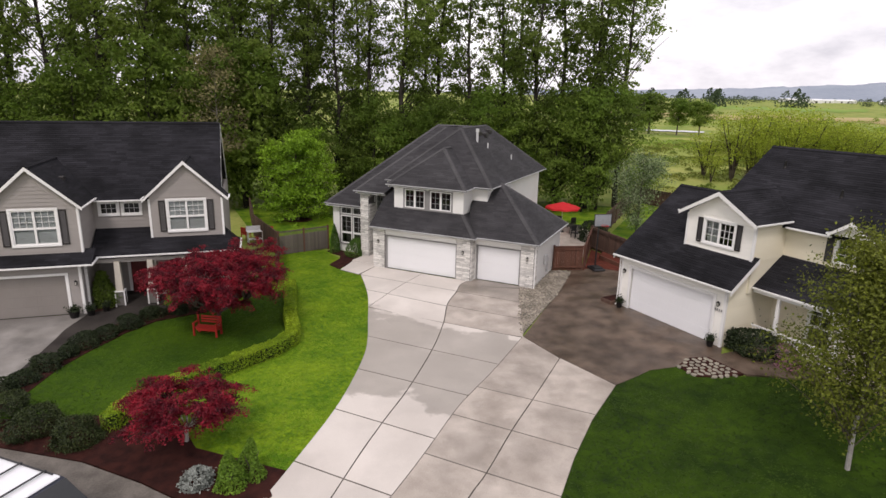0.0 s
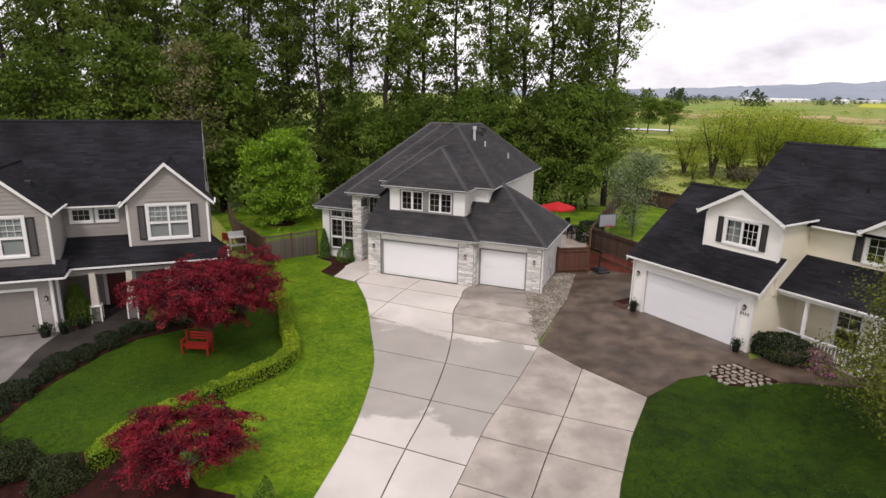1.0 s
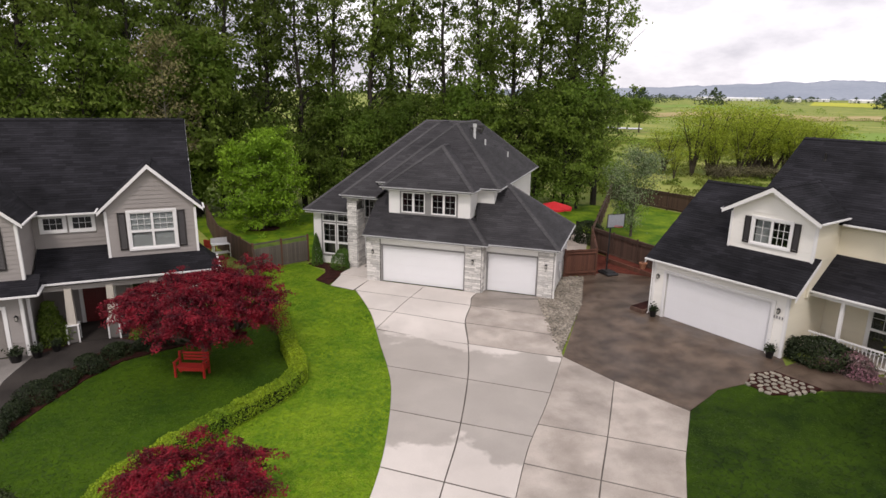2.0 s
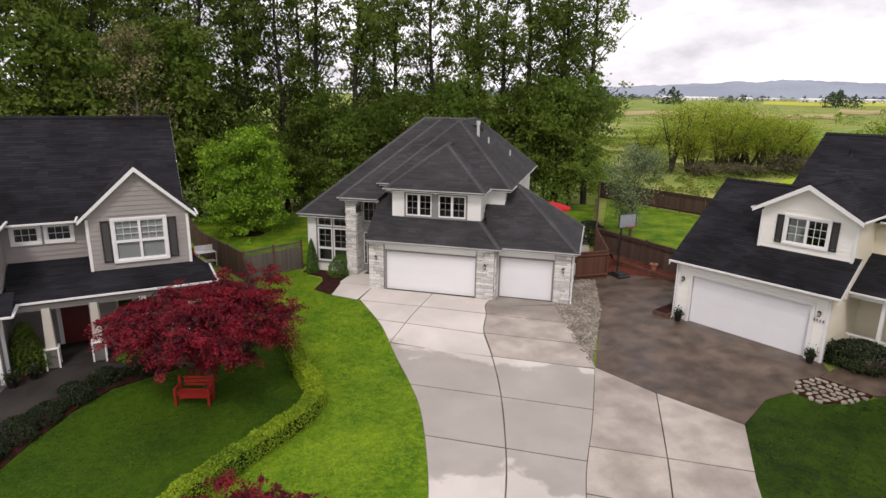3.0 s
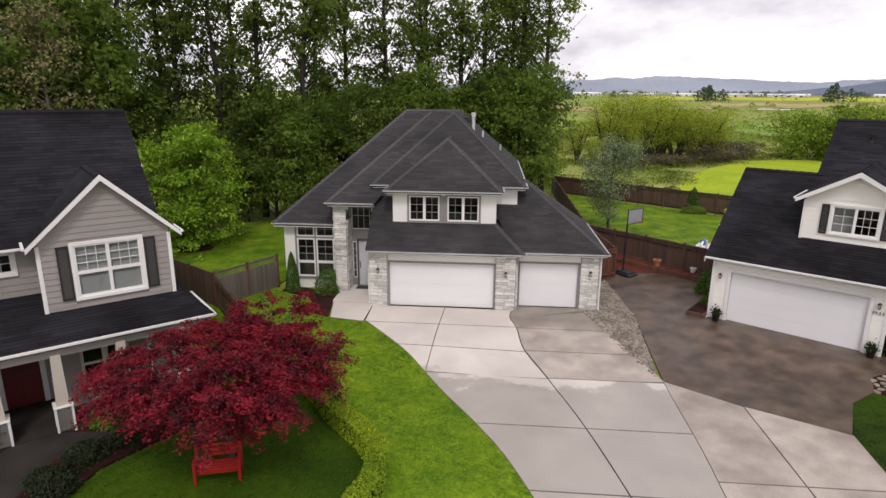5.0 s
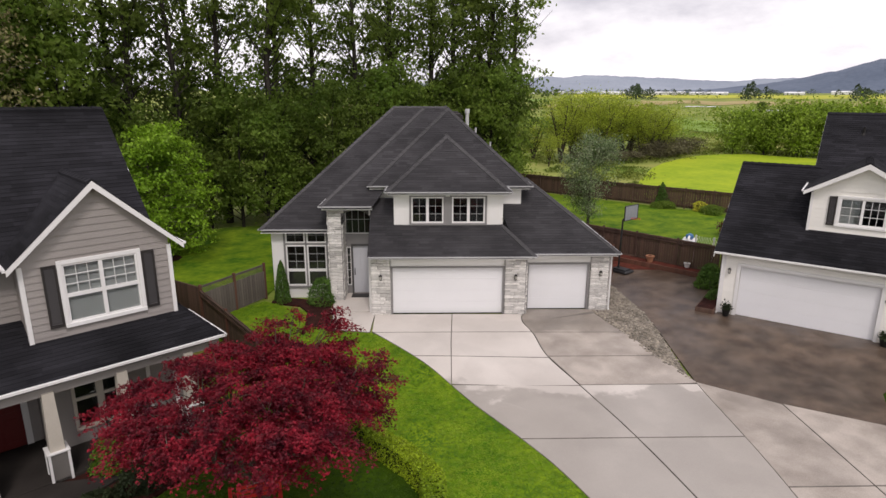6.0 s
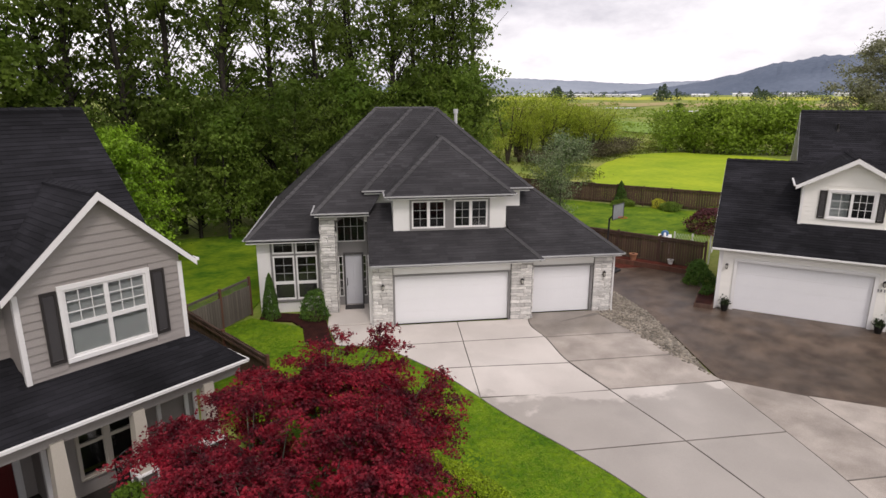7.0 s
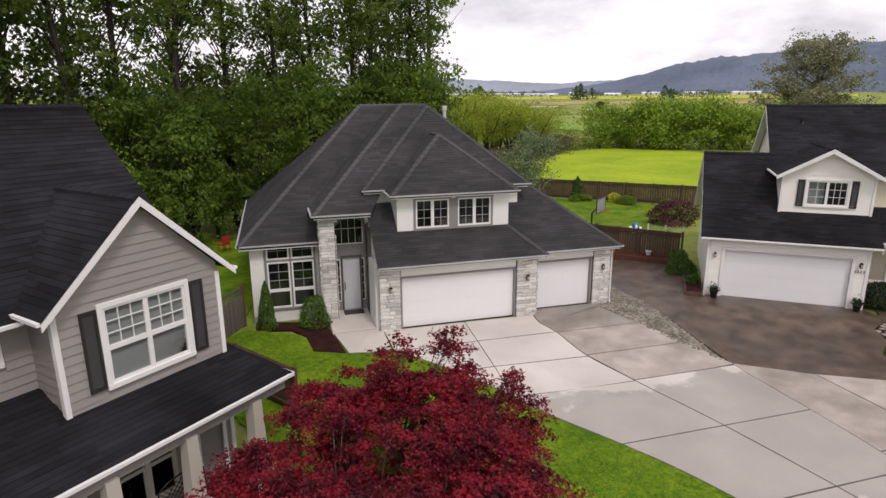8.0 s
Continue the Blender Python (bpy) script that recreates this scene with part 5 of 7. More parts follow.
slab_band([*shift(bend(OLDMID, 0, 5), 0.015), *DRIVE_RIGHT[3:][::-1]], [-4, -11.58, -13.92, -16.39, -18.7, -21.0, -23.5], M_concrete)
slab_band([outer(MAIN, -7.7, 0.18), outer(MAIN, -7.35, -1.75), outer(MAIN, -5.8, -2.02), outer(MAIN, -5.76, -0.2), outer(MAIN, -5.9, 0.18)], [0.5, -3.0], M_concrete_new)

# ---- beds, gravel, paths, yards ----
BED = [outer(MAIN, *q) for q in ((-10.7, 2.38), (-10.7, 1.5), (-9.3, 1.1), (-8.8, 0.3), (-8.6, -1.2), (-7.45, -1.7), (-7.75, 0.2), (-7.95, 1.6))]
BED2 = [(-4.6, 15.95), (-8.0, 17.0), (-9.3, 18.6), (-11.0, 18.8), (-15.5, 18.3), (-16.8, 17.3), (-14.2, 16.8), (-11.2, 16.2), (-8.9, 15.3), (-7.5, 14.6), (-6.6, 13.9), (-5.0, 14.4)]
BED3 = [(-11.2, 30.3), (-12.2, 28.6), (-13.1, 28.05), (-14.2, 27.3), (-15.0, 25.9), (-15.5, 24.1), (-15.8, 22.2), (-15.7, 20.2), (-15.75, 18.9), (-16.9, 19.2), (-16.9, 22.4), (-16.6, 24.4), (-16.1, 26.2), (-15.4, 28.0), (-13.6, 29.2), (-12.0, 31.0)]
draped("flower_bed", BED, M_mulch, 0.03, 0.8, "dark red bark mulch bed along the front walk", "bed")
draped("flower_bed", BED2, M_mulch, 0.03, 0.8, "dark bark mulch bed under the small maple", "bed")
draped("flower_bed", BED3, M_mulch, 0.03, 0.8, "narrow dark shrub bed along the lawn", "bed")
GRAVEL = [(4.5, 33.0), (3.95, 29.0), (3.85, 26.7), (6.5, 31.8), (8.2, 36.4), (7.1, 37.0), outer(MAIN, 4.66, 1.0), outer(MAIN, 4.66, 0.3)]
M_gravel = mat("loose_grey_gravel", (0.13, 0.118, 0.095), (0.31, 0.28, 0.235), 20, 0.95, 1.0, 25)
draped("gravel_strip", GRAVEL, M_gravel, 0.02, 0.6, "narrow strip of loose grey gravel beside the driveway", "gravel")
M_lawn_back = mat("back_lawn", (0.04, 0.11, 0.004), (0.17, 0.25, 0.01), 2.6, 0.95, 0.5, 3)
draped("back_lawn", [(-8.4, 41.3), (-11.5, 39.4), (-15, 45), (-20, 55), (-8, 58), (-2, 57), (-3.5, 49)], M_lawn_back, 0.0, 1.6, "mossy green back lawn behind the board fence", "lawn")
draped("back_lawn", [(3.0, 48), (7, 46), (8.5, 43), (10.6, 43), (18.5, 60), (12, 63), (2, 60)], M_lawn_back, 0.0, 1.6, "bright green back lawn with a red umbrella", "lawn")
draped("back_lawn", [(11.2, 42.6), (13.9, 34.2), (16.5, 36), (24, 40), (33, 37.6), (21.3, 63)], M_lawn_back, 0.0, 1.6, "green fenced back lawn behind the cream house", "lawn")
draped("tree_ring", [(-12.9 + 1.3 * math.cos(0.52 * i), 50.6 + 1.0 * math.sin(0.52 * i)) for i in range(12)], M_mulch, 0.03, 1.0, "dark mulch ring under the round tree", "bed")
M_red_bark = mat("red_bark_chips", (0.07, 0.018, 0.012), (0.15, 0.042, 0.027), 10, 0.95, 0.9, 50)
draped("flower_bed", [(9.2, 37.05), (9.9, 37.6), (12.6, 36.3), (13.3, 34.1), (13.95, 34.1), (12.3, 38.5), (10.92, 42.4)], M_red_bark, 0.024, 0.8, "red bark bed along the dark fence", "bed")
draped("patio", [(5.6, 44.6), (7.0, 38.0), (9.0, 37.4), (10.4, 42.2), (12.4, 47.4), (11.6, 51.0), (9.2, 51.2), (8.4, 46.5)], M_concrete, 0.02, 1.2, "grey concrete patio beside the garage", "patio")
draped("field", [(27.6, 53.5), (33, 44), (38, 40), (75, 50), (80, 68), (76, 80), (70.5, 82), (64, 81.2), (53.4, 76.2), (46.9, 72), (36, 63)], M_mown, 0.05, 4.0, "bright yellow-green mown field", "field")
M_concrete_left = mat("grey_driveway_concrete", (0.16, 0.147, 0.132), (0.3, 0.28, 0.258), 2.5, 0.65, 0.2, 40, stain=0.3, stain_edge=0.05, stain_scale=0.35)
draped("driveway", [(-17.9, 27.9), (-17.9, 25.8), (-17.2, 21.6), (-17.0, 19.0), (-23, 17.5), (-26.2, 25.3)], M_concrete_left, 0.02, 1.5, "pale concrete driveway before the taupe house", "driveway")
draped("garden_path", [(-17.85, 25.6), (-17.3, 22.0), (-16.9, 22.4), (-16.6, 24.4), (-16.1, 26.2), (-15.4, 28.0), (-14.0, 29.1), (-16.2, 29.6), (-17.9, 27.9)], M_dark_path, 0.02, 1.0, "dark aggregate path to the taupe house", "path")
draped("garden_path", [(12.4, 24.2), (11.7, 23.9), (12.6, 22.3), (16, 21.6), (16.2, 23.0), (13.6, 24.7)], M_exposed, 0.02, 1.0, "brown aggregate path before the cream house", "path")
M_worn = mat("worn_dark_concrete", (0.09, 0.078, 0.065), (0.18, 0.158, 0.135), 6, 0.75, 0.2, 18, stain=0.2, stain_edge=0.1, stain_scale=0.6)
draped("pavement", [(-16.8, 17.2), (-14.2, 16.7), (-11.2, 16.1), (-8.9, 15.2), (-7.5, 14.5), (-6.6, 13.8), (-5.2, 14.4), (-5.9, 11.6), (-6.6, 12.2), (-8.6, 13.55), (-11, 14.6), (-14, 15.2), (-20, 16.0), (-20, 17.6)], M_worn, 0.07, 1.2, "grey concrete pavement curving along the bed", "pavement")
M_asphalt = mat("asphalt", (0.04, 0.04, 0.042), (0.07, 0.069, 0.07), 3, 0.85, 0.4, 80, stain=0.2)
draped("road", [(-6.5, 12.1), (-8.6, 13.5), (-11, 14.55), (-14, 15.15), (-24, 15.8), (-30, 8), (-20, -8), (20, -8), (24, 9.8), (1.7, 10.7), (-5.9, 11.45)], M_asphalt, -0.03, 2.0, "grey asphalt street", "road")


# ---- grass ----
def inside(x, y, poly):
    hit = np.zeros(len(x), bool)
    n = len(poly)
    for i in range(n):
        (xa, ya), (xb, yb) = poly[i], poly[(i + 1) % n]
        cross = (ya > y) != (yb > y)
        with np.errstate(divide="ignore", invalid="ignore"):
            hit ^= cross & (x < (xb - xa) * (y - ya) / (yb - ya) + xa)
    return hit


def grass(outline, count, holes, label, tall=0.06, seed=1, material=M_grass):
    rg = np.random.RandomState(seed)
    xs, ys = [p[0] for p in outline], [p[1] for p in outline]
    x, y = rg.uniform(min(xs), max(xs), count * 2), rg.uniform(min(ys), max(ys), count * 2)
    ok = inside(x, y, outline)
    for hole in holes:
        ok &= ~inside(x, y, hole)
    x, y = x[ok][:count], y[ok][:count]
    verts, faces = [], []
    for px, py in zip(x, y):
        z = level(px, py) - 0.005
        a = rg.uniform(0, 6.283)
        w, t = rg.uniform(0.03, 0.06), tall * rg.uniform(0.5, 1.3)
        lx, ly = rg.normal(0, 0.035, 2)
        k = len(verts)
        lx, ly = lx * 2.2, ly * 2.2
        verts += [(px - w * math.cos(a), py - w * math.sin(a), z), (px + w * math.cos(a), py + w * math.sin(a), z), (px + lx, py + ly, z + t)]
        faces.append((k, k + 1, k + 2))
    return tagged(raw("grass", verts, faces, material), label, "grass", kind="stuff")


def pebbles(outline, count, seed):
    """Loose rounded stones over the gravel, too many to count."""
    rg = np.random.RandomState(seed)
    xs, ys = [p[0] for p in outline], [p[1] for p in outline]
    x, y = rg.uniform(min(xs), max(xs), count * 3), rg.uniform(min(ys), max(ys), count * 3)
    ok = inside(x, y, outline)
    verts, faces = [], []
    for px, py in zip(x[ok][:count], y[ok][:count]):
        r, a, z = rg.uniform(0.025, 0.075), rg.uniform(0, 6.283), level(px, py) + 0.02
        k = len(verts)
        for i in range(5):
            q = r * rg.uniform(0.75, 1.2)
            verts.append((px + q * math.cos(a + 1.2566 * i), py + q * math.sin(a + 1.2566 * i), z + 0.2 * r))
        verts += [(px, py, z + 0.75 * r)]
        verts += [(px + r * 0.8 * math.cos(a + 1.2566 * i), py + r * 0.8 * math.sin(a + 1.2566 * i), z - 0.02) for i in range(5)]
        faces += [(k + i, k + (i + 1) % 5, k + 5) for i in range(5)]
        faces += [(k + 6 + i, k + 6 + (i + 1) % 5, k + (i + 1) % 5, k + i) for i in range(5)]
    M_pebble = mat("river_pebble", (0.14, 0.12, 0.092), (0.29, 0.255, 0.205), 5, 0.8, 0.2, 40, island=0.5)
    return tagged(raw("pebbles", verts, faces, M_pebble), "loose grey and tan river pebbles beside the driveway", "gravel", kind="stuff")


pebbles(GRAVEL, 3400, 14)
DRIVE = bend(DRIVE_LEFT, 0, 10) + DRIVE_RIGHT[::-1]
grass(LAWN_LEFT, 80000, [DRIVE, BED, BED2, BED3, LAWN_INNER], "short bright green lawn grass", 0.022, 1)
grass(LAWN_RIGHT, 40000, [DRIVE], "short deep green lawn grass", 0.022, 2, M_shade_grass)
grass(LAWN_INNER, 34000, [BED2, BED3], "short deep green grass inside the hedge", 0.026, 3, M_deep_grass)


# ---- trees ----
def crown_tree(name, label, leaf, height, trunk_r, limbs, leaf_count, leaf_size, seed, base=0.15, reach=3.0, lift=0.7, spread=0.6, droop=0.0, lobes=0, crown_top=1.0, shape=None, bark=None, lean=0.02, stems=1, lift_var=(0.6, 1.3), reach_var=(0.75, 1.15), limb_bark=None, clumps=0, clump_r=0.5):
    """A tapered trunk, limbs, and a crown of leaves set along the limbs. shape(t): reach of the limbs at a share t of the crown's height."""
    rng = random.Random(seed)
    tree = thing(name, label, "tree", Matrix.Identity(4))
    bm, bl = bmesh.new(), bmesh.new()
    ends = []
    for s in range(stems):
        ang = 6.283 * s / stems + rng.random()
        lx, ly = math.cos(ang) * lean * height, math.sin(ang) * lean * height
        pts = [(lx * (i / 5) ** 1.3 + rng.gauss(0, 0.012 * height) * (i > 0) * 0.4, ly * (i / 5) ** 1.3 + rng.gauss(0, 0.012 * height) * (i > 0) * 0.4, height * crown_top * i / 5 - (0.15 if i == 0 else 0)) for i in range(6)]
        tube(bm, pts, [trunk_r * (1.15 - 0.2 * i) for i in range(6)], 8)
        for k in range(limbs // stems):
            t = base + (1 - base) * (k + rng.random()) / (limbs // stems)
            f = min(4.999, t * 5)
            i = int(f)
            o = Vector(pts[i]).lerp(Vector(pts[i + 1]), f - i)
            a = rng.uniform(0, 6.283)
            r = reach * (shape((t - base) / (1 - base)) if shape else 1.0) * rng.uniform(*reach_var)
            up = lift * rng.uniform(*lift_var)
            d = Vector((math.cos(a), math.sin(a), 0))
            p1 = o + d * r * 0.5 + Vector((0, 0, r * up * 0.55))
            p2 = o + d * r + Vector((0, 0, r * (up - droop)))
            rr = max(0.012, trunk_r * 0.32 * (1.1 - t))
            tube(bl, [o, p1, p2], [rr, rr * 0.6, rr * 0.2], 5)
            ends.append((o, p1, p2))
    part("trunk", bm, bark or M_bark, tree)
    tagged(part("branchwork", bl, limb_bark or bark or M_bark, tree), kind="stuff")

    tufts = []
    for _ in range(clumps):
        o, p1, p2 = ends[rng.randrange(len(ends))]
        t = rng.random() ** 0.6
        p = o.lerp(p1, t * 2) if t < 0.5 else p1.lerp(p2, t * 2 - 1)
        tufts.append((p + Vector((rng.gauss(0, spread), rng.gauss(0, spread), rng.gauss(0, spread * 0.7))), rng.uniform(0.6, 1.5) * clump_r))

    def place(g):
        if tufts:
            p, r = tufts[g.randrange(len(tufts))]
            j = Vector((g.gauss(0, r), g.gauss(0, r), g.gauss(0, r * 0.55)))
            return p + j, Vector((p.x, p.y, 0.3)).normalized() + j * 0.5
        o, p1, p2 = ends[g.randrange(len(ends))]
        t = g.random() ** 0.6
        p = o.lerp(p1, t * 2) if t < 0.5 else p1.lerp(p2, t * 2 - 1)
        j = Vector((g.gauss(0, spread), g.gauss(0, spread), g.gauss(0, spread * 0.7)))
        return p + j, Vector((p.x, p.y, 0.3)).normalized() + j * 0.3
    v, f = leaves(rng, leaf_count, place, leaf_size, lobes)
    crown = raw("crown", v, f, leaf, tree)
    tagged(crown, kind="stuff")
    return tree


def put(tree, x, y, turn, size=1.0, wide=None):
    w = size if wide is None else wide
    return copy_thing(tree, pose(x, y, level(x, y), 0, 0, turn) @ Matrix.Diagonal((w, w, size, 1)))


def placed(tree, x, y, turn=0, size=1.0, wide=None):
    w = size if wide is None else wide
    tree.matrix_basis = pose(x, y, level(x, y), 0, 0, turn) @ Matrix.Diagonal((w, w, size, 1))
    return tree


def full(t):
    return 0.35 + 0.9 * math.sin(math.pi * min(1, 0.12 + t * 0.85)) if t < 0.98 else 0.3


def column(t):
    return 0.75 + 0.5 * math.sin(math.pi * (0.1 + 0.85 * t)) - 0.55 * max(0, t - 0.75) * 3


rt = random.Random(21)
M_trunk = mat("dark_wet_bark", (0.022, 0.019, 0.016), (0.06, 0.052, 0.044), 6, 0.95, 0.9, 25, stretch=(1, 1, 0.3))
tall = [crown_tree("cottonwood", "tall dark green cottonwood in the belt behind the houses", M_poplar, 25, 0.27, 90, 8600, 0.305, s, 0.06, 2.35, 1.1, 0.46, shape=column, clumps=380, clump_r=0.32, reach_var=(0.55, 1.25), bark=M_trunk) for s in (1, 2, 3, 4)]
front_row = [(17.6, 60.6), (14.2, 59.4), (11.4, 60.4), (8.4, 58.8), (5.6, 59.8), (2.2, 58.8), (-1.0, 60.2), (-4.4, 58.8), (-7.8, 60.0), (-10.6, 59.2), (-13.6, 58.8), (-16.6, 58.0), (-19.4, 57.0), (-23.4, 56.2), (-26.8, 54.6), (-30.6, 53.6), (-34.0, 52.0), (-38, 50.4), (-42, 48.4), (-46, 46.2), (-50, 44), (-55, 41)]
back_row = [(16.2, 65.0), (8.0, 65.6), (-2.4, 66.4), (-9.5, 64.5), (-14.6, 63.0), (-18.6, 65.6), (-20.6, 60.6), (-22.5, 62.8), (-26.0, 61.0), (-29.6, 62.4), (-33.6, 60.0), (-37.0, 61.6), (-41.6, 57.6), (-48.5, 53), (-55, 49), (-24.5, 68), (-31, 67), (-38, 66), (-45, 60)]
for i, (x, y) in enumerate(front_row + back_row):
    if i < 4:
        tagged(placed(tall[i], x, y, rt.uniform(0, 360), rt.uniform(0.94, 1.06)), group="cottonwoods behind the houses")
    else:
        put(tall[i % 4], x, y, rt.uniform(0, 360), rt.uniform(0.9, 1.08), rt.uniform(0.9, 1.1))
under = [crown_tree("understorey_tree", "low leafy green tree under the cottonwoods", M_dark_leaf, 9.0, 0.12, 50, 4800, 0.265, s, 0.05, 2.4, 1.0, 0.5, shape=full, clumps=230, clump_r=0.34, bark=M_trunk) for s in (31, 32)]
for i in range(42):
    x = 15.6 - (i % 30) * 2.3 - (1.1 if i >= 30 else 0) + rt.uniform(-0.7, 0.7)
    y = 57.2 + (0.0 if x > -14 else (x + 14) * 0.36) + rt.uniform(-1.2, 2.0) + (5.5 if i >= 30 else 0)
    if i < 2:
        tagged(placed(under[i], x, y, rt.uniform(0, 360), rt.uniform(0.8, 1.2)), group="understorey trees")
    else:
        put(under[i % 2], x, y, rt.uniform(0, 360), rt.uniform(0.55, 1.05) * (1.0 if x > -16 else 1.2))
lime = crown_tree("round_tree", "round lime-green tree on the back lawn", M_lime, 7.0, 0.14, 120, 22000, 0.19, 41, 0.04, 3.0, 0.3, 0.42, 0.06, shape=lambda t: 0.8 + 0.35 * math.sin(math.pi * min(1.0, 0.15 + 0.8 * t)) - 0.28 * t, clumps=560, clump_r=0.24)
placed(lime, -12.9, 50.6, 20)
pale = crown_tree("pale_tree", "bare-looking pale tan tree before the green belt", mat("tan_catkins", (0.15, 0.14, 0.055), (0.27, 0.24, 0.11), 2, 0.8, 0, 8, island=0.35, trans=0.2), 14, 0.14, 80, 5200, 0.2, 43, 0.3, 2.3, 0.9, 0.3, 0.35, shape=full, bark=mat("pale_bark", (0.2, 0.18, 0.14), (0.32, 0.29, 0.23), 5, 0.9, 0.5, 20))
placed(pale, -20.2, 52.5, 0)


def pad_maple(label, height, radius, low, pads, per_pad, pad_r, leaf, seed, bark, plumes=(), flat=1.0):
    """A Japanese maple: forked stems carrying flat, drooping, feathery sprays in tiers over a dome, with a few loose plumes above."""
    rng = random.Random(seed)
    tree = thing("japanese_maple", label, "tree", Matrix.Identity(4))
    stem, limb, twig = bmesh.new(), bmesh.new(), bmesh.new()
    fork = Vector((0.05, 0.02, low * 0.36))
    tube(stem, [(0, 0, -0.15), (0.03, 0.0, low * 0.3), fork], [height * 0.036, height * 0.029, height * 0.026], 9)
    mains = []
    for i in range(7):
        a = 6.283 * i / 7 + rng.uniform(-0.3, 0.3)
        reach = radius * rng.uniform(0.4, 0.6)
        pts = [fork, fork + Vector((math.cos(a) * reach * 0.45, math.sin(a) * reach * 0.45, (height - low) * 0.3)), fork + Vector((math.cos(a) * reach, math.sin(a) * reach, (height - low) * rng.uniform(0.5, 0.75)))]
        tube(limb, pts, [height * 0.02, height * 0.014, height * 0.008], 7)
        mains += pts[1:]
    sprays = []
    for i in range(pads):
        a, th = rng.uniform(0, 6.283), math.asin(rng.uniform(-0.5, 0.9) if rng.random() < 0.6 else math.sqrt(1 - rng.random()))
        dip = min(0.0, math.sin(th))
        f = rng.uniform(0.78, 1.14) if rng.random() < 0.75 else rng.uniform(0.5, 0.88)
        w = radius * f * math.cos(th) ** 0.8 * (1 + 1.15 * dip) * (1 + 0.28 * noise.noise(Vector((math.cos(a) * 1.4, math.sin(a) * 1.4, th * 1.5 + seed))))
        c = Vector((w * math.cos(a), w * math.sin(a), low + (low * 0.84 * dip if dip else (height - low) * math.sin(th) * f)))
        sprays.append((c, a, rng.uniform(0.65, 1.3) * pad_r, 0.26 * (1 - abs(math.sin(th))) + 0.06, 1.0))
    for x, y, z, r in plumes:
        for k in range(7):
            c = Vector((x + rng.gauss(0, 0.16 + 0.04 * k), y + rng.gauss(0, 0.16 + 0.04 * k), z - 0.17 * k))
            sprays.append((c, rng.uniform(0, 6.283), r * (0.45 + 0.15 * k), 0.1, 0.62))
    verts, faces = [], []
    for c, a, r, tilt, dense in sprays:
        near = min(mains, key=lambda q: (q - c).length)
        m = near.lerp(c, 0.55) + Vector((0, 0, 0.1))
        tube(twig, [near, m, c], [height * 0.006, height * 0.004, 0.004], 5)
        out = Vector((math.cos(a), math.sin(a), 0))
        side = Vector((-out.y, out.x, 0))
        nrm = (Vector((0, 0, 1)) + out * tilt).normalized()
        lobes, ph = rng.choice((3, 4, 5)), rng.uniform(0, 6.283)

        def place(g):
            b, q = g.uniform(0, 6.283), math.sqrt(g.random()) * r
            q *= 0.72 + 0.38 * math.cos(lobes * b + ph)
            long = 1.35 if math.cos(b) > 0 else 0.9
            p = c + out * q * long * math.cos(b) + side * q * math.sin(b)
            p.z += g.gauss(0, 0.05 * flat) - tilt * q * math.cos(b) - 0.2 * q * q / r
            return p, nrm * 1.7
        for _ in range(3):
            e, _n = place(rng)
            tube(twig, [c, c.lerp(e, 0.5) + Vector((0, 0, 0.02)), e], [0.007, 0.005, 0.002], 3)
        v, f = leaves(rng, int(per_pad * dense * (r / pad_r) ** 1.5), place, leaf, 1)
        k = len(verts)
        verts += v
        faces += [tuple(i + k for i in q) for q in f]
    part("trunk", stem, bark, tree)
    tagged(part("branchwork", limb, bark, tree), kind="stuff")
    tagged(part("twigwork", twig, M_bark, tree), kind="stuff")
    tagged(raw("crown", verts, faces, M_maple, tree), kind="stuff")
    return tree


M_maple_bark = mat("pale_maple_bark", (0.3, 0.28, 0.25), (0.45, 0.42, 0.38), 5, 0.85, 0.3, 20)
maple = pad_maple("spreading dark red Japanese maple on the lawn", 3.65, 2.7, 2.45, 150, 470, 0.58, 0.07, 51, M_bark, ((2.35, 1.25, 4.3, 0.62), (0.67, 1.3, 4.3, 0.55), (2.85, -0.3, 3.6, 0.5), (1.5, 2.0, 4.1, 0.5), (-1.0, 0.6, 3.95, 0.5), (-2.2, -0.5, 3.3, 0.5), (0.8, -1.0, 3.8, 0.5)))
placed(maple, -10.85, 26.7, 0)
maple2 = pad_maple("small dark red Japanese maple in a bark bed", 2.1, 1.6, 1.4, 84, 360, 0.44, 0.064, 53, M_maple_bark, ((0.9, 0.7, 2.25, 0.32), (-0.6, 0.4, 2.2, 0.32)), 0.8)
placed(maple2, -8.45, 17.35, 0)
birch = crown_tree("young_birch", "thin pale-trunked birch with sparse yellow-green leaves", mat("birch_leaf", (0.085, 0.108, 0.01), (0.17, 0.195, 0.022), 2, 0.6, 0, 8, island=0.35, trans=0.3), 6.6, 0.07, 150, 30000, 0.107, 57, 0.12, 2.25, 1.25, 0.28, shape=lambda t: 1.15 - 0.7 * t, limb_bark=M_bark, bark=mat("birch_bark", (0.26, 0.245, 0.225), (0.4, 0.38, 0.35), 8, 0.8, 0.3, 20))
placed(birch, 13.1, 16.6, 0)
blossom = crown_tree("blossom_tree", "small tree with white blossom by the fence", mat("blossom_leaf", (0.075, 0.15, 0.02), (0.3, 0.34, 0.22), 9, 0.7, 0, 3, island=0.6, trans=0.3), 6.0, 0.1, 60, 12000, 0.12, 61, 0.12, 1.9, 0.8, 0.3, shape=full)
placed(blossom, 15.6, 46.8, 0)
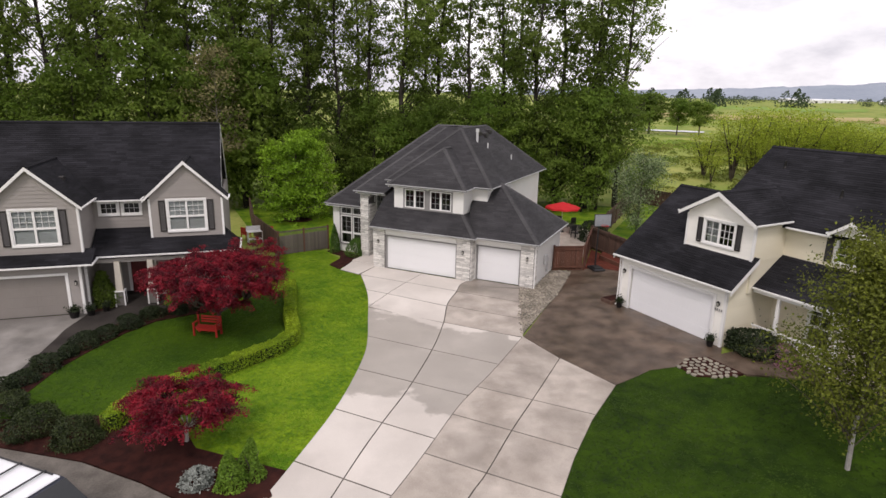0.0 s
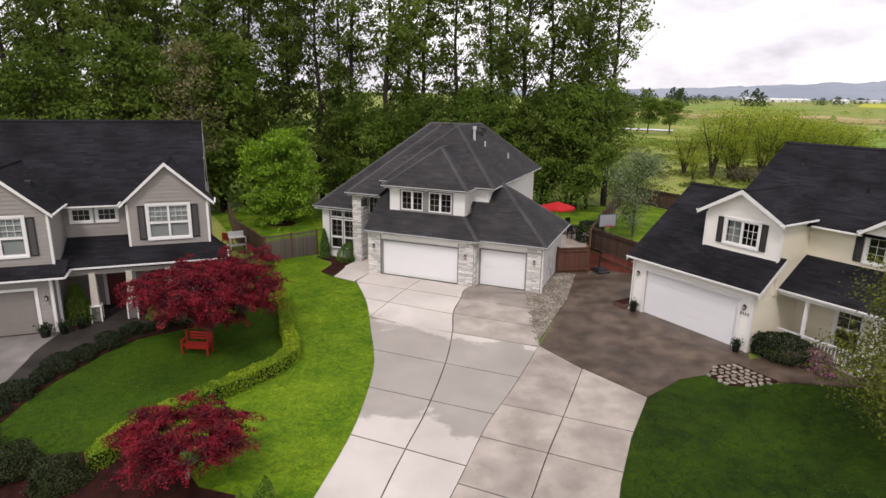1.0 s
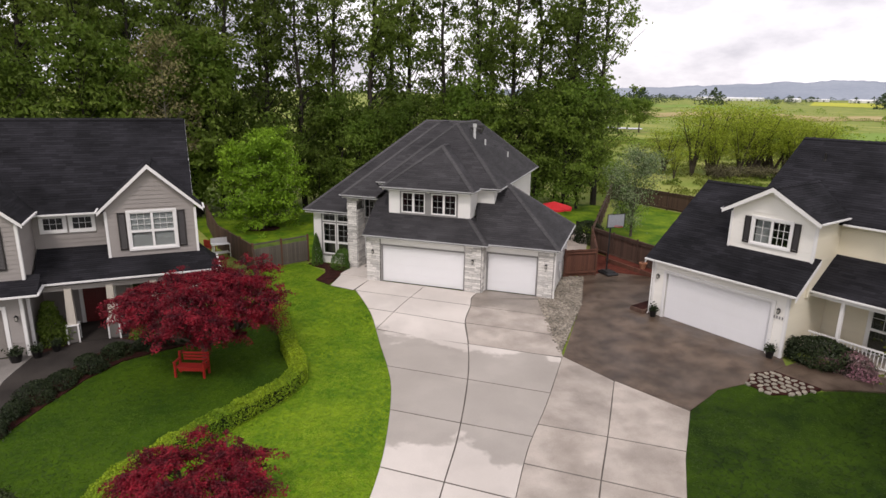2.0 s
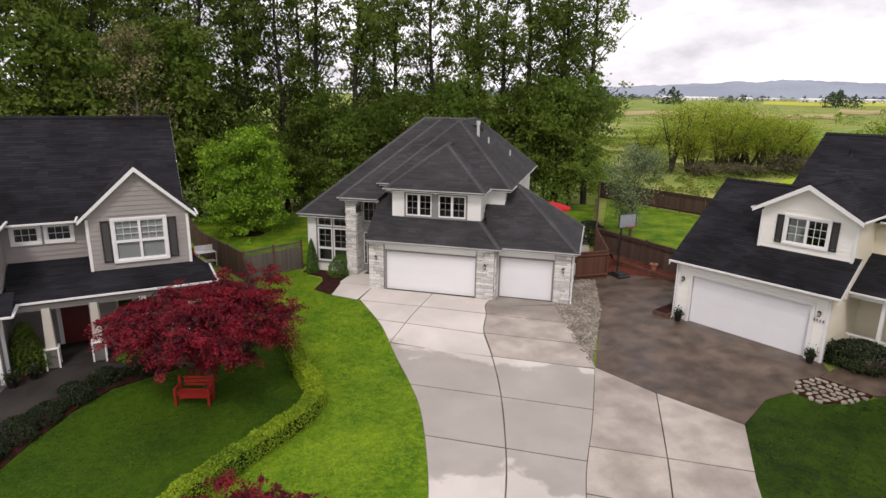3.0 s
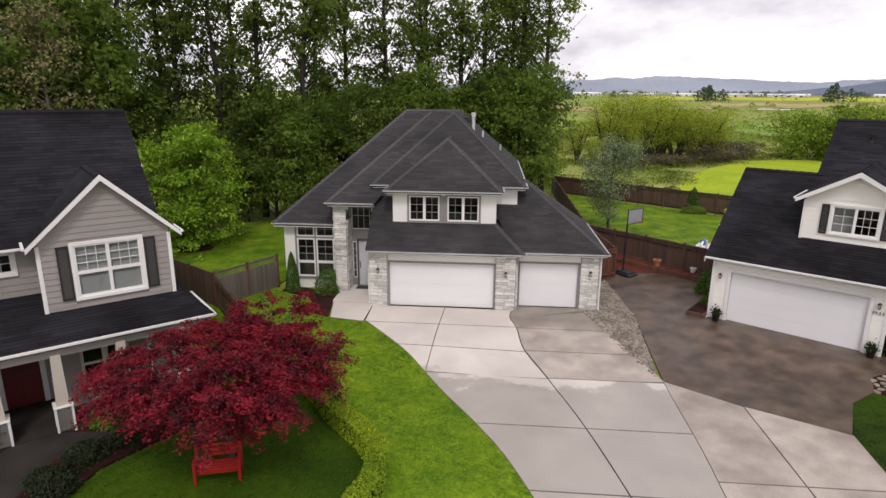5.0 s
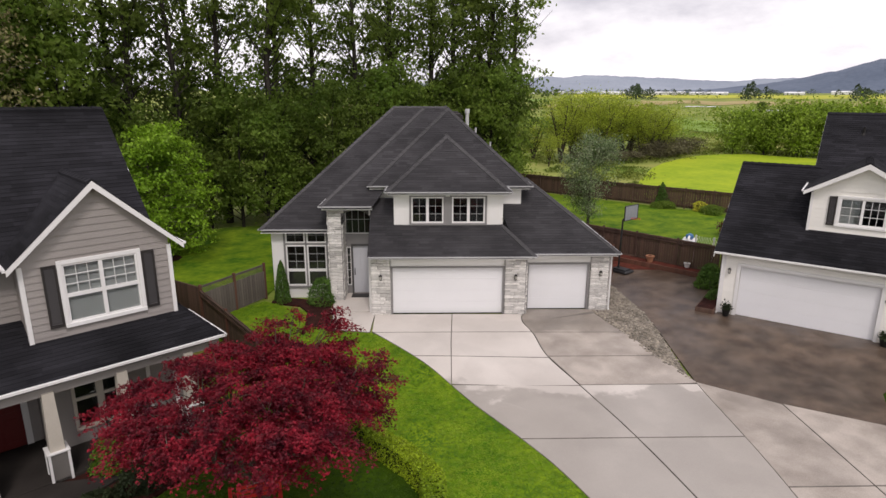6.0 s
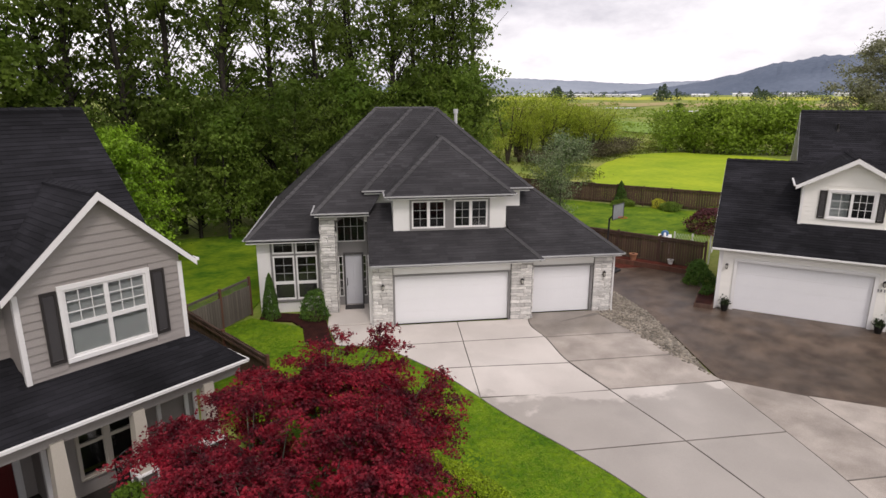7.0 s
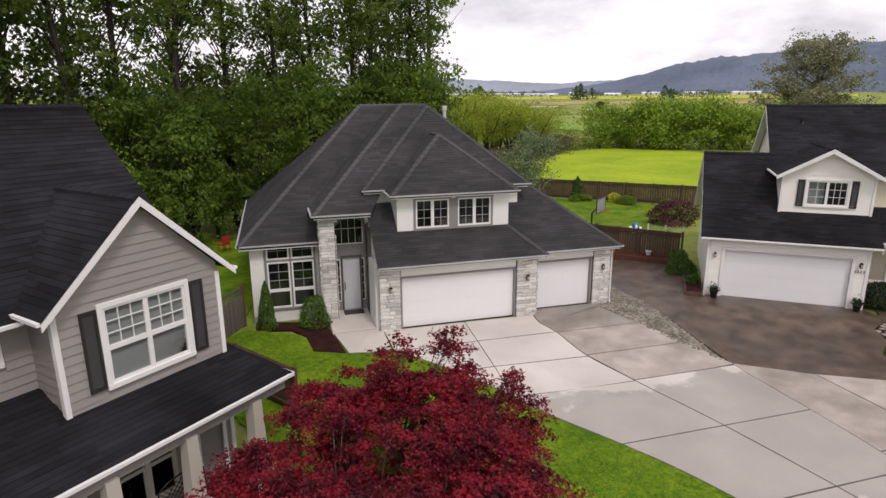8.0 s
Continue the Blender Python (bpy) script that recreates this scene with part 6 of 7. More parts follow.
M_willow = mat("willow_leaf", (0.2, 0.28, 0.02), (0.38, 0.44, 0.04), 2, 0.7, 0, 8, island=0.35, trans=0.4)
M_willow_bark = mat("dark_willow_bark", (0.035, 0.028, 0.02), (0.08, 0.065, 0.05), 6, 0.95, 0.9, 25)
willow = crown_tree("willow", "half-leafed yellow-green willow in the meadow", M_willow, 8.6, 0.19, 80, 3600, 0.22, 63, 0.3, 2.3, 0.8, 0.55, shape=full, stems=5, lean=0.26, lift_var=(0.2, 1.6), reach_var=(0.4, 1.3), bark=M_willow_bark)
willow_b = crown_tree("willow", "bare-limbed dark willow with thin yellow-green tips", M_willow, 6.6, 0.19, 70, 5200, 0.14, 65, 0.45, 2.6, 0.7, 0.5, shape=full, stems=3, lean=0.34, lift_var=(0.1, 1.5), reach_var=(0.4, 1.3), bark=M_willow_bark)
tagged(placed(willow_b, 48.9, 83.2, 40, 1.0, 1.1), group="willows in the meadow")
for x, y, k in ((53.4, 84.5, 0.95), (56.5, 82.0, 1.05), (55.2, 88.8, 1.05), (58.8, 85.2, 0.95), (43.2, 84.0, 0.8), (62.8, 87.5, 0.75)):
    put(willow_b, x, y, rt.uniform(0, 360), k, k * 1.2)
for i, (x, y, s) in enumerate(((40.2, 83, 0.95), (42.6, 81.5, 0.7), (44.5, 85.5, 1.1), (46.8, 82.3, 0.85), (50.5, 84, 1.0), (51.8, 88, 1.1), (54.9, 82.5, 0.65), (57, 87, 0.9), (61.5, 84.5, 0.6), (37.5, 86, 0.7), (47.5, 90, 1.0), (36, 80, 0.45), (64, 90, 0.7))):
    if i == 0:
        tagged(placed(willow, x, y, 10, s), group="willows in the meadow")
    else:
        put(willow, x, y, rt.uniform(0, 360), s, s * rt.uniform(0.85, 1.35))
thicket = crown_tree("thicket_shrub", "dense fresh green shrub in the far thicket", mat("thicket_leaf", (0.15, 0.24, 0.02), (0.26, 0.36, 0.035), 1, 0.7, 0, 8, island=0.35, trans=0.25), 5.5, 0.1, 46, 4600, 0.34, 67, 0.03, 3.0, 0.5, 0.7, shape=full, stems=3, lean=0.15)
rows = [(75.5, 82.5), (78.5, 79), (81, 75), (84, 71.5), (86.5, 67.5), (89, 63), (92, 59), (95, 56), (82, 82), (88, 75), (93, 68), (22.5, 68), (99, 52), (97, 62)]
for i, (x, y) in enumerate(rows):
    s = rt.uniform(0.8, 1.25) * (0.6 if x < 40 else 1.0)
    if i == 0:
        tagged(placed(thicket, x, y, 0, s), group="thicket shrubs")
    else:
        put(thicket, x, y, rt.uniform(0, 360), s)
grey_tree = crown_tree("grey_tree", "broad grey-green tree behind the cream house", mat("grey_green_leaf", (0.15, 0.155, 0.085), (0.33, 0.33, 0.22), 3, 0.7, 0, 8, island=0.45, trans=0.5), 14.5, 0.32, 120, 26000, 0.26, 71, 0.1, 4.6, 0.6, 0.55, shape=full, clumps=420, clump_r=0.42)
placed(grey_tree, 55.6, 42.0, 0, 0.96)


# ---- shrubs and hedges ----
def mound(name, label, leaf, x, y, rx, ry, h, count, size, seed, group="", cone=0.0, lift=0.0):
    """A shrub: short stems, and leaves over an uneven dome or cone."""
    rng = random.Random(seed)
    ob = thing(name, label, "shrub", pose(x, y, level(x, y), 0, 0, rng.uniform(0, 360)), group)
    bm = bmesh.new()
    for i in range(5):
        a = 6.283 * i / 5 + rng.random()
        tube(bm, [(0, 0, -0.05), (rx * 0.2 * math.cos(a), ry * 0.2 * math.sin(a), h * 0.3), (rx * 0.5 * math.cos(a), ry * 0.5 * math.sin(a), h * 0.65)], [0.03, 0.02, 0.008], 5)
    part("stems", bm, M_bark, ob)
    bumps = [(rng.uniform(0, 6.283), rng.uniform(0.1, 1.0), rng.uniform(-0.45, 0.5)) for _ in range(26)]

    def place(g):
        a, t = g.uniform(0, 6.283), g.random()
        k = 1.0
        for ba, bt, bh in bumps:
            d = (math.cos(a - ba) - 1) * 7 - (t - bt) ** 2 * 16
            k += bh * math.exp(d)
        prof = (1 - t) ** (0.75) if cone else math.sqrt(max(0, 1 - (t * 1.0) ** 2.2))
        r = prof * k * (0.75 + 0.25 * math.sqrt(g.random()))
        o = Vector((math.cos(a), math.sin(a), 0.5))
        r += abs(g.gauss(0, 0.13)) if not cone else 0
        return Vector((rx * r * math.cos(a), ry * r * math.sin(a), lift + (h - lift) * t * (0.92 + 0.08 * k))), o
    v, f = leaves(rng, int(count * 1.7), place, size * 0.75)
    tagged(raw("foliage", v, f, leaf, ob), kind="stuff")
    return ob


def hedge(line, width, h, label, seed):
    """A clipped hedge along a line: dense small leaves over a dark core of twigs."""
    rng = random.Random(seed)
    ob = thing("hedge", label, "hedge", Matrix.Identity(4))
    segs = []
    for a, b in zip(line, line[1:]):
        segs.append((a, b, math.dist(a, b)))
    total = sum(s[2] for s in segs)
    bm = bmesh.new()
    for a, b, l in segs:
        dx, dy = (b[0] - a[0]) / l, (b[1] - a[1]) / l
        w = width * 0.36
        pts = [(a[0] - dy * w, a[1] + dx * w), (a[0] + dy * w, a[1] - dx * w), (b[0] + dy * w, b[1] - dx * w), (b[0] - dy * w, b[1] + dx * w)]
        prism(bm, pts, lambda x, y: level(x, y) - 0.05, lambda x, y: level(x, y) + h * 0.82)
    part("twig_core", bm, M_shrub, ob)

    def place(g):
        if g.random() < 0.16:
            x, y = line[g.randrange(1, len(line))]
            a, rad = g.uniform(0, 6.283), width * 0.49 * (1 if g.random() < 0.6 else g.random())
            z = g.random() if rad > width * 0.48 else 1.0
            return Vector((x + rad * math.cos(a), y + rad * math.sin(a), level(x, y) + h * 0.97 * z)), Vector((math.cos(a), math.sin(a), z))
        d = g.uniform(0, total)
        for a, b, l in segs:
            if d <= l:
                break
            d -= l
        t = min(1, d / l)
        dx, dy = (b[0] - a[0]) / l, (b[1] - a[1]) / l
        x, y = a[0] + (b[0] - a[0]) * t, a[1] + (b[1] - a[1]) * t
        s = g.random()
        wob = 1 + 0.16 * noise.noise(Vector((x * 1.3, y * 1.3, 0))) + 0.1 * noise.noise(Vector((x * 4, y * 4, 3)))
        if s < 0.6:
            o, q, z = Vector((0, 0, 1)), g.uniform(-1, 1), 1.0
        else:
            q = 1 if s < 0.8 else -1
            z = g.random()
            o = Vector((-dy * q, dx * q, 0.2))
        q *= width * 0.5 * wob * (1 - 0.12 * z * z)
        return Vector((x - dy * q, y + dx * q, level(x, y) + h * wob * z + g.gauss(0, 0.02))), o
    v, f = leaves(rng, int(total * 2800), place, 0.06)
    tagged(raw("foliage", v, f, M_hedge, ob), kind="stuff")


hedge([(-8.9, 32.6), (-8.3, 30.3), (-7.6, 27.6), (-7.1, 26.2), (-6.95, 25.2), (-7.4, 24.0), (-8.3, 22.9), (-9.7, 21.1), (-11.0, 19.2), (-11.3, 18.0)], 0.64, 0.6, "clipped yellow-green boxwood hedge winding across the lawn", 81)
for i, (x, y, r, h, c) in enumerate(((-13.7, 17.75, 0.85, 1.05, 2800), (-12.0, 17.2, 0.8, 0.9, 2600), (-15.2, 18.6, 0.75, 0.75, 2200), (-16.3, 19.9, 0.7, 0.62, 1500), (-16.45, 21.1, 0.66, 0.55, 1400), (-16.35, 22.3, 0.7, 0.6, 1500), (-16.2, 23.4, 0.62, 0.5, 1400), (-16.0, 24.5, 0.7, 0.6, 1500), (-15.7, 25.6, 0.64, 0.55, 1400), (-15.2, 26.7, 0.68, 0.6, 1500), (-14.6, 27.7, 0.66, 0.55, 1400), (-13.6, 28.4, 0.6, 0.5, 1300), (-12.5, 29.0, 0.6, 0.55, 1300))):
    mound("low_shrub", "low dark green spreading shrub at the lawn's edge", M_juniper if i < 3 else M_shrub, x, y, r * (0.92 if i < 3 else 0.78), r * (0.62 + 0.2 * ((i * 7) % 3) / 2), h * (0.85 + 0.1 * ((i * 5) % 4)), int(c * 1.5), 0.085, 90 + i, "dark shrubs along the lawn")
x, y = outer(MAIN, -10.2, 1.75)
mound("conifer_shrub", "narrow cone-shaped green conifer beside the tall window", M_cone, x, y, 0.5, 0.5, 1.95, 2600, 0.1, 110, cone=1)
x, y = outer(MAIN, -8.35, 1.55)
mound("conifer_shrub", "short rounded green conifer beside the stone pier", M_cone, x, y, 0.48, 0.48, 1.2, 2000, 0.1, 111)
M_silver = mat("silver_leaf", (0.17, 0.19, 0.165), (0.3, 0.32, 0.29), 3, 0.7, 0, 8, island=0.25)
mound("silver_shrub", "rounded silver-grey shrub at the bed's corner", M_silver, -7.25, 15.4, 0.4, 0.4, 0.48, 900, 0.12, 112)
M_bright = mat("bright_shrub_leaf", (0.08, 0.16, 0.015), (0.15, 0.25, 0.02), 2, 0.6, 0, 8, island=0.35, trans=0.25)
mound("bright_shrub", "pointed bright green shrub by the driveway", M_bright, -6.25, 15.3, 0.6, 0.6, 1.15, 1900, 0.11, 113, "bright shrubs by the driveway", cone=1)
mound("bright_shrub", "pointed bright green shrub by the driveway", M_bright, -5.75, 15.75, 0.5, 0.5, 1.3, 1700, 0.11, 114, "bright shrubs by the driveway", cone=1)
x, y = outer(RIGHT, 6.6, 0.9)
mound("rhododendron", "broad dark green shrub before the cream porch", M_shrub, x, y, 1.0, 0.8, 1.0, 2600, 0.15, 115)
x, y = outer(RIGHT, 8.0, 0.9)
mound("flowering_shrub", "shrub with dusky pink flowers before the porch", mat("pink_flower", (0.08, 0.07, 0.05), (0.35, 0.16, 0.2), 8, 0.7, 0, 4, island=0.4), x, y, 0.7, 0.6, 0.85, 1500, 0.12, 116)
mound("red_shrub", "low dark red shrub on the fenced back lawn", mat("maroon_leaf", (0.05, 0.006, 0.01), (0.1, 0.012, 0.018), 2, 0.6, 0, 8, island=0.4), 23.4, 39.8, 1.2, 1.2, 1.7, 3000, 0.17, 117)
mound("green_shrub", "bushy green shrub beside the cream house wall", M_cone, *outer(RIGHT, -1.75, 3.6), 0.55, 0.55, 1.2, 2400, 0.14, 118)
mound("entry_shrub", "tall leafy green shrub beside the porch post", M_dark_leaf, *outer(LEFT, -4.55, -0.9), 0.5, 0.45, 1.9, 2200, 0.14, 119)
mound("porch_shrub", "leafy shrub under the porch eaves", M_bright, *outer(LEFT, -1.1, -1.5), 0.5, 0.45, 0.9, 1200, 0.12, 120)
mound("yard_shrub", "dark rounded shrub beside the patio fence", M_shrub, 11.6, 45.2, 0.9, 0.9, 1.6, 1800, 0.17, 121)
mound("pillar_shrub", "narrow dark green conifer against the back fence", M_cone, 27.4, 51.3, 0.7, 0.7, 2.0, 1800, 0.16, 141, cone=1)
mound("yellow_shrub", "low bright yellow flowering shrub against the back fence", mat("yellow_flower", (0.3, 0.34, 0.02), (0.55, 0.5, 0.03), 4, 0.7, 0, 5, island=0.3), 28.6, 48.2, 0.65, 0.5, 0.75, 900, 0.14, 142)
M_bramble = mat("brown_bramble", (0.06, 0.05, 0.025), (0.13, 0.12, 0.05), 2, 0.8, 0, 6, island=0.4)
bramble = crown_tree("bramble_thicket", "low tangled brown and green bramble thicket in the meadow", M_bramble, 2.2, 0.05, 70, 5200, 0.2, 73, 0.02, 2.3, 0.3, 0.4, stems=6, lean=0.6)
tagged(placed(bramble, 56.5, 81.5, 0, 0.9, 1.2), group="brambles in the meadow")
for x, y, h, w in ((61.5, 83.5, 0.8, 1.1), (43.5, 80.5, 0.7, 0.9), (50.0, 81.0, 0.6, 1.0), (66.5, 86.5, 1.0, 1.2)):
    put(bramble, x, y, rt.uniform(0, 360), h, w)
for i, (x, y, h) in enumerate(((27.5, 50.5, 0.9), (29.0, 47.0, 1.1), (30.5, 44.0, 0.9))):
    mound("yard_shrub", "low fresh green shrub along the back fence", M_dark_leaf, x - 0.7, y - 0.3, 0.8, 0.55, h * 0.65, 1100, 0.17, 125 + i, "shrubs along the back fence")
# ---- fences ----
def fence(line, h, material, label, board=0.14, lattice=0.0, seed=1, gap=0.012, posts=None):
    """A board fence on posts with rails behind, its boards cut to the ground; a lattice strip on top if asked."""
    rng = random.Random(seed)
    ob = thing("fence", label, "fence", Matrix.Identity(4))
    for a, b in zip(line, line[1:]):
        l = math.dist(a, b)
        dx, dy = (b[0] - a[0]) / l, (b[1] - a[1]) / l
        turn = math.atan2(dy, dx)
        n = max(1, round(l / 2.4))
        for i in range(n + 1):
            x, y = a[0] + dx * l * i / n, a[1] + dy * l * i / n
            bm = boxes((-0.055, -0.055, -0.1, 0.055, 0.055, h + lattice + 0.08), bevel=0.012)
            p = part("post", bm, posts or material, ob)
            p.matrix_basis = Matrix.Translation((x, y, level(x, y))) @ Matrix.Rotation(turn, 4, "Z")
        for z in (0.3, h - 0.15, h + lattice):
            za, zb = level(*a) + z, level(*b) + z
            bar(ob, "rail", (a[0] + dy * 0.04, a[1] - dx * 0.04, za), (b[0] + dy * 0.04, b[1] - dx * 0.04, zb), 0.05, 0.09, material)
        bm = boxes((0, -0.012, 0.03, board - gap, 0.012, h))
        me = bpy.data.meshes.new("board")
        bm.to_mesh(me)
        bm.free()
        me.materials.append(material)
        for i in range(int(l / board)):
            x, y = a[0] + dx * board * i - dy * 0.03, a[1] + dy * board * i + dx * 0.03
            o = new("board", me)
            o.parent = ob
            o.matrix_basis = Matrix.Translation((x, y, level(x, y) + rng.uniform(-0.01, 0.01))) @ Matrix.Rotation(turn + rng.gauss(0, 0.01), 4, "Z")
        if lattice:
            k = int(l / 0.14)
            bm = bmesh.new()
            for s in (-1, 1):
                for i in range(k):
                    x0 = l * i / k
                    x1 = min(l, max(0, x0 + s * lattice))
                    vs = [(x0 - 0.015, h), (x0 + 0.015, h), (x1 + 0.015, h + lattice), (x1 - 0.015, h + lattice)]
                    y = 0.006 * s
                    f = [bm.verts.new((q[0], y - 0.004, q[1])) for q in vs]
                    g = [bm.verts.new((q[0], y + 0.004, q[1])) for q in vs]
                    bm.faces.new(f), bm.faces.new(g[::-1])
                    for j in range(4):
                        bm.faces.new((f[j], f[(j + 1) % 4], g[(j + 1) % 4], g[j]))
            lt = tagged(part("lattice", bm, material, ob), kind="stuff")
            lt.matrix_basis = Matrix.Translation((a[0], a[1], level(*a))) @ Matrix.Rotation(turn, 4, "Z")
    return ob


M_greyboard = mat("weathered_grey_boards", (0.085, 0.07, 0.058), (0.16, 0.135, 0.115), 3, 0.85, 0.4, 40, spread=0.2, stretch=(4, 4, 0.6))
fence([(-8.35, 41.1), (-11.3, 38.9)], 1.35, M_greyboard, "weathered grey board fence with red posts and a lattice top", lattice=0.3, posts=M_fence_red)
fence([(-11.3, 38.9), (-9.9, 33.4)], 1.5, M_fence, "dark brown board fence beside the taupe house", posts=M_fence_red)
fence([(-11.3, 38.9), (-14.8, 44.6), (-17.5, 52)], 1.6, M_fence, "weathered brown board fence along the back lawn")
fence([outer(MAIN, 4.75, 4.6), (9.1, 36.9)], 1.65, M_fence_red, "red cedar gate fence beside the garage", lattice=0.0)
fence([(9.1, 36.9), (10.9, 42.6)], 1.65, M_fence_red, "red cedar fence along the patio")
fence([(10.9, 42.6), (12.4, 38.6), (14.0, 34.0)], 1.7, M_fence, "dark brown board fence behind the basketball hoop")
fence([(10.9, 42.6), (15.5, 52.5), (20.8, 64)], 1.7, M_fence, "brown board fence between the back lawns", 0.2)
fence([(20.8, 64), (27.2, 51.5), (34.2, 37)], 1.7, M_fence, "brown board fence before the mown field", 0.2)

# ---- yard things ----
M_red = mat("red_bench_paint", (0.3, 0.012, 0.008), (0.42, 0.022, 0.014), 4, 0.5, 0.1, 40)


def bench(x, y, turn):
    """A slatted garden bench."""
    ob = thing("garden_bench", "red painted wooden garden bench under the maple", "bench", pose(x, y, level(x, y), 0, 0, turn))
    for sx in (-0.6, 0.52):
        part("leg", boxes((sx - 0.04, -0.25, 0, sx + 0.04, -0.17, 0.62), bevel=0.005), M_red, ob)
        part("leg", boxes((sx - 0.04, 0.2, 0, sx + 0.04, 0.28, 0.92), bevel=0.005), M_red, ob)
        part("armrest", boxes((sx - 0.05, -0.28, 0.62, sx + 0.05, 0.22, 0.66), bevel=0.005), M_red, ob)
        part("side_rail", boxes((sx - 0.03, -0.17, 0.32, sx + 0.03, 0.2, 0.4)), M_red, ob)
    for i in range(4):
        part("seat_slat", boxes((-0.54, -0.26 + i * 0.12, 0.42, 0.54, -0.16 + i * 0.12, 0.45), bevel=0.004), M_red, ob)
    for i in range(3):
        part("back_slat", boxes((-0.46, 0.235, 0.55 + i * 0.13, 0.46, 0.26, 0.64 + i * 0.13), bevel=0.004), M_red, ob)
    part("front_rail", boxes((-0.46, -0.24, 0.3, 0.46, -0.2, 0.41)), M_red, ob)


bench(-11.1, 26.0, -8)
M_umb = mat("red_canvas", (0.55, 0.02, 0.025), (0.7, 0.035, 0.04), 3, 0.7, 0.1, 60, trans=0.2)


def umbrella(x, y):
    ob = thing("garden_umbrella", "open bright red garden umbrella on the back lawn", "umbrella", pose(x, y, level(x, y)))
    bm = bmesh.new()
    tube(bm, [(0, 0, 0.05), (0, 0, 2.55)], [0.025, 0.02], 8)
    part("pole", bm, M_vent, ob)
    bm = bmesh.new()
    apex = bm.verts.new((0, 0, 2.55))
    rim = []
    for i in range(16):
        a = 6.283 * i / 16
        r = 1.45 if i % 2 == 0 else 1.36
        rim.append(bm.verts.new((r * math.cos(a), r * math.sin(a), 2.1 + (0.04 if i % 2 else 0))))
    low = [bm.verts.new(v.co - Vector((0, 0, 0.14))) for v in rim]
    for i in range(16):
        bm.faces.new((apex, rim[i], rim[(i + 1) % 16]))
        bm.faces.new((rim[i], low[i], low[(i + 1) % 16], rim[(i + 1) % 16]))
    part("canopy", bm, M_umb, ob)
    for i in range(8):
        a = 6.283 * i / 8
        bm = bmesh.new()
        tube(bm, [(0, 0, 2.5), (1.4 * math.cos(a), 1.4 * math.sin(a), 2.07)], [0.01, 0.008], 5)
        part("rib", bm, M_vent, ob)
    bm = bmesh.new()
    bmesh.ops.create_cone(bm, cap_ends=True, segments=16, radius1=0.28, radius2=0.22, depth=0.1, matrix=Matrix.Translation((0, 0, 0.05)))
    part("base", bm, M_iron, ob)


umbrella(9.75, 48.1)
M_black = mat("black_plastic", (0.012, 0.012, 0.013), (0.025, 0.025, 0.027), 4, 0.45, 0.1, 60)
M_board = mat("clear_backboard", (0.24, 0.26, 0.28), (0.33, 0.35, 0.37), 2, 0.25, 0, 10)


def hoop(x, y, turn):
    ob = thing("basketball_hoop", "portable basketball hoop with a pale backboard and black base", "hoop", pose(x, y, level(x, y), 0, 0, turn))
    part("base", boxes((-0.4, -0.55, 0, 0.4, 0.55, 0.16), (-0.3, -0.4, 0.16, 0.3, 0.4, 0.22), bevel=0.05), M_black, ob)
    bm = bmesh.new()
    tube(bm, [(0, 0.2, 0.15), (0, 0.15, 2.9), (0, -0.25, 3.35)], [0.05, 0.05, 0.04], 8)
    part("pole", bm, M_black, ob)
    bd = part("backboard", boxes((-0.56, -0.34, 3.0, 0.56, -0.31, 3.75), bevel=0.008), M_board, ob)
    part("backboard_frame", boxes((-0.6, -0.35, 2.97, 0.6, -0.3, 3.0), (-0.6, -0.35, 3.75, 0.6, -0.3, 3.78), (-0.6, -0.35, 3.0, -0.56, -0.3, 3.75), (0.56, -0.35, 3.0, 0.6, -0.3, 3.75)), M_black, bd)
    bm = bmesh.new()
    ring = [(0.23 * math.cos(6.283 * i / 16), -0.62 + 0.23 * math.sin(6.283 * i / 16), 3.08) for i in range(17)]
    tube(bm, ring, [0.012] * 17, 5)
    part("rim", bm, M_umb, ob)


hoop(10.0, 37.1, 13)


def patio_chair(x, y, turn, material, label):
    ob = thing("patio_chair", label, "chair", pose(x, y, level(x, y) + 0.02, 0, 0, turn), "patio chairs")
    for sx in (-0.25, 0.25):
        part("leg", boxes((sx - 0.02, -0.25, 0, sx + 0.02, -0.21, 0.6)), material, ob)
        part("leg", boxes((sx - 0.02, 0.21, 0, sx + 0.02, 0.25, 0.95)), material, ob)
        part("armrest", boxes((sx - 0.03, -0.26, 0.6, sx + 0.03, 0.24, 0.63), bevel=0.005), material, ob)
    part("seat", boxes((-0.26, -0.24, 0.4, 0.26, 0.22, 0.45), bevel=0.01), material, ob)
    part("backrest", boxes((-0.24, 0.2, 0.5, 0.24, 0.24, 0.98), bevel=0.01), material, ob)


for x, y, a in ((10.5, 46.0, 30), (11.5, 47.9, -80), (9.9, 50.3, 170), (10.9, 49.6, -150)):
    patio_chair(x, y, a, M_black, "dark patio chair near the red umbrella")
patio_chair(-4.4, 53.8, 200, M_red, "bright red garden chair on the back lawn")
tb = thing("patio_table", "dark round patio table on the concrete patio", "table", pose(10.6, 47.2, level(10.6, 47.2) + 0.02))
bm = bmesh.new()
bmesh.ops.create_cone(bm, cap_ends=True, segments=24, radius1=0.6, radius2=0.6, depth=0.03, matrix=Matrix.Translation((0, 0, 0.72)))
part("tabletop", bm, M_black, tb)
for i in range(4):
    a = 0.785 + i * 1.571
    bm = bmesh.new()
    tube(bm, [(0.4 * math.cos(a), 0.4 * math.sin(a), 0), (0.3 * math.cos(a), 0.3 * math.sin(a), 0.71)], [0.02, 0.02], 6)
    part("leg", bm, M_black, tb)


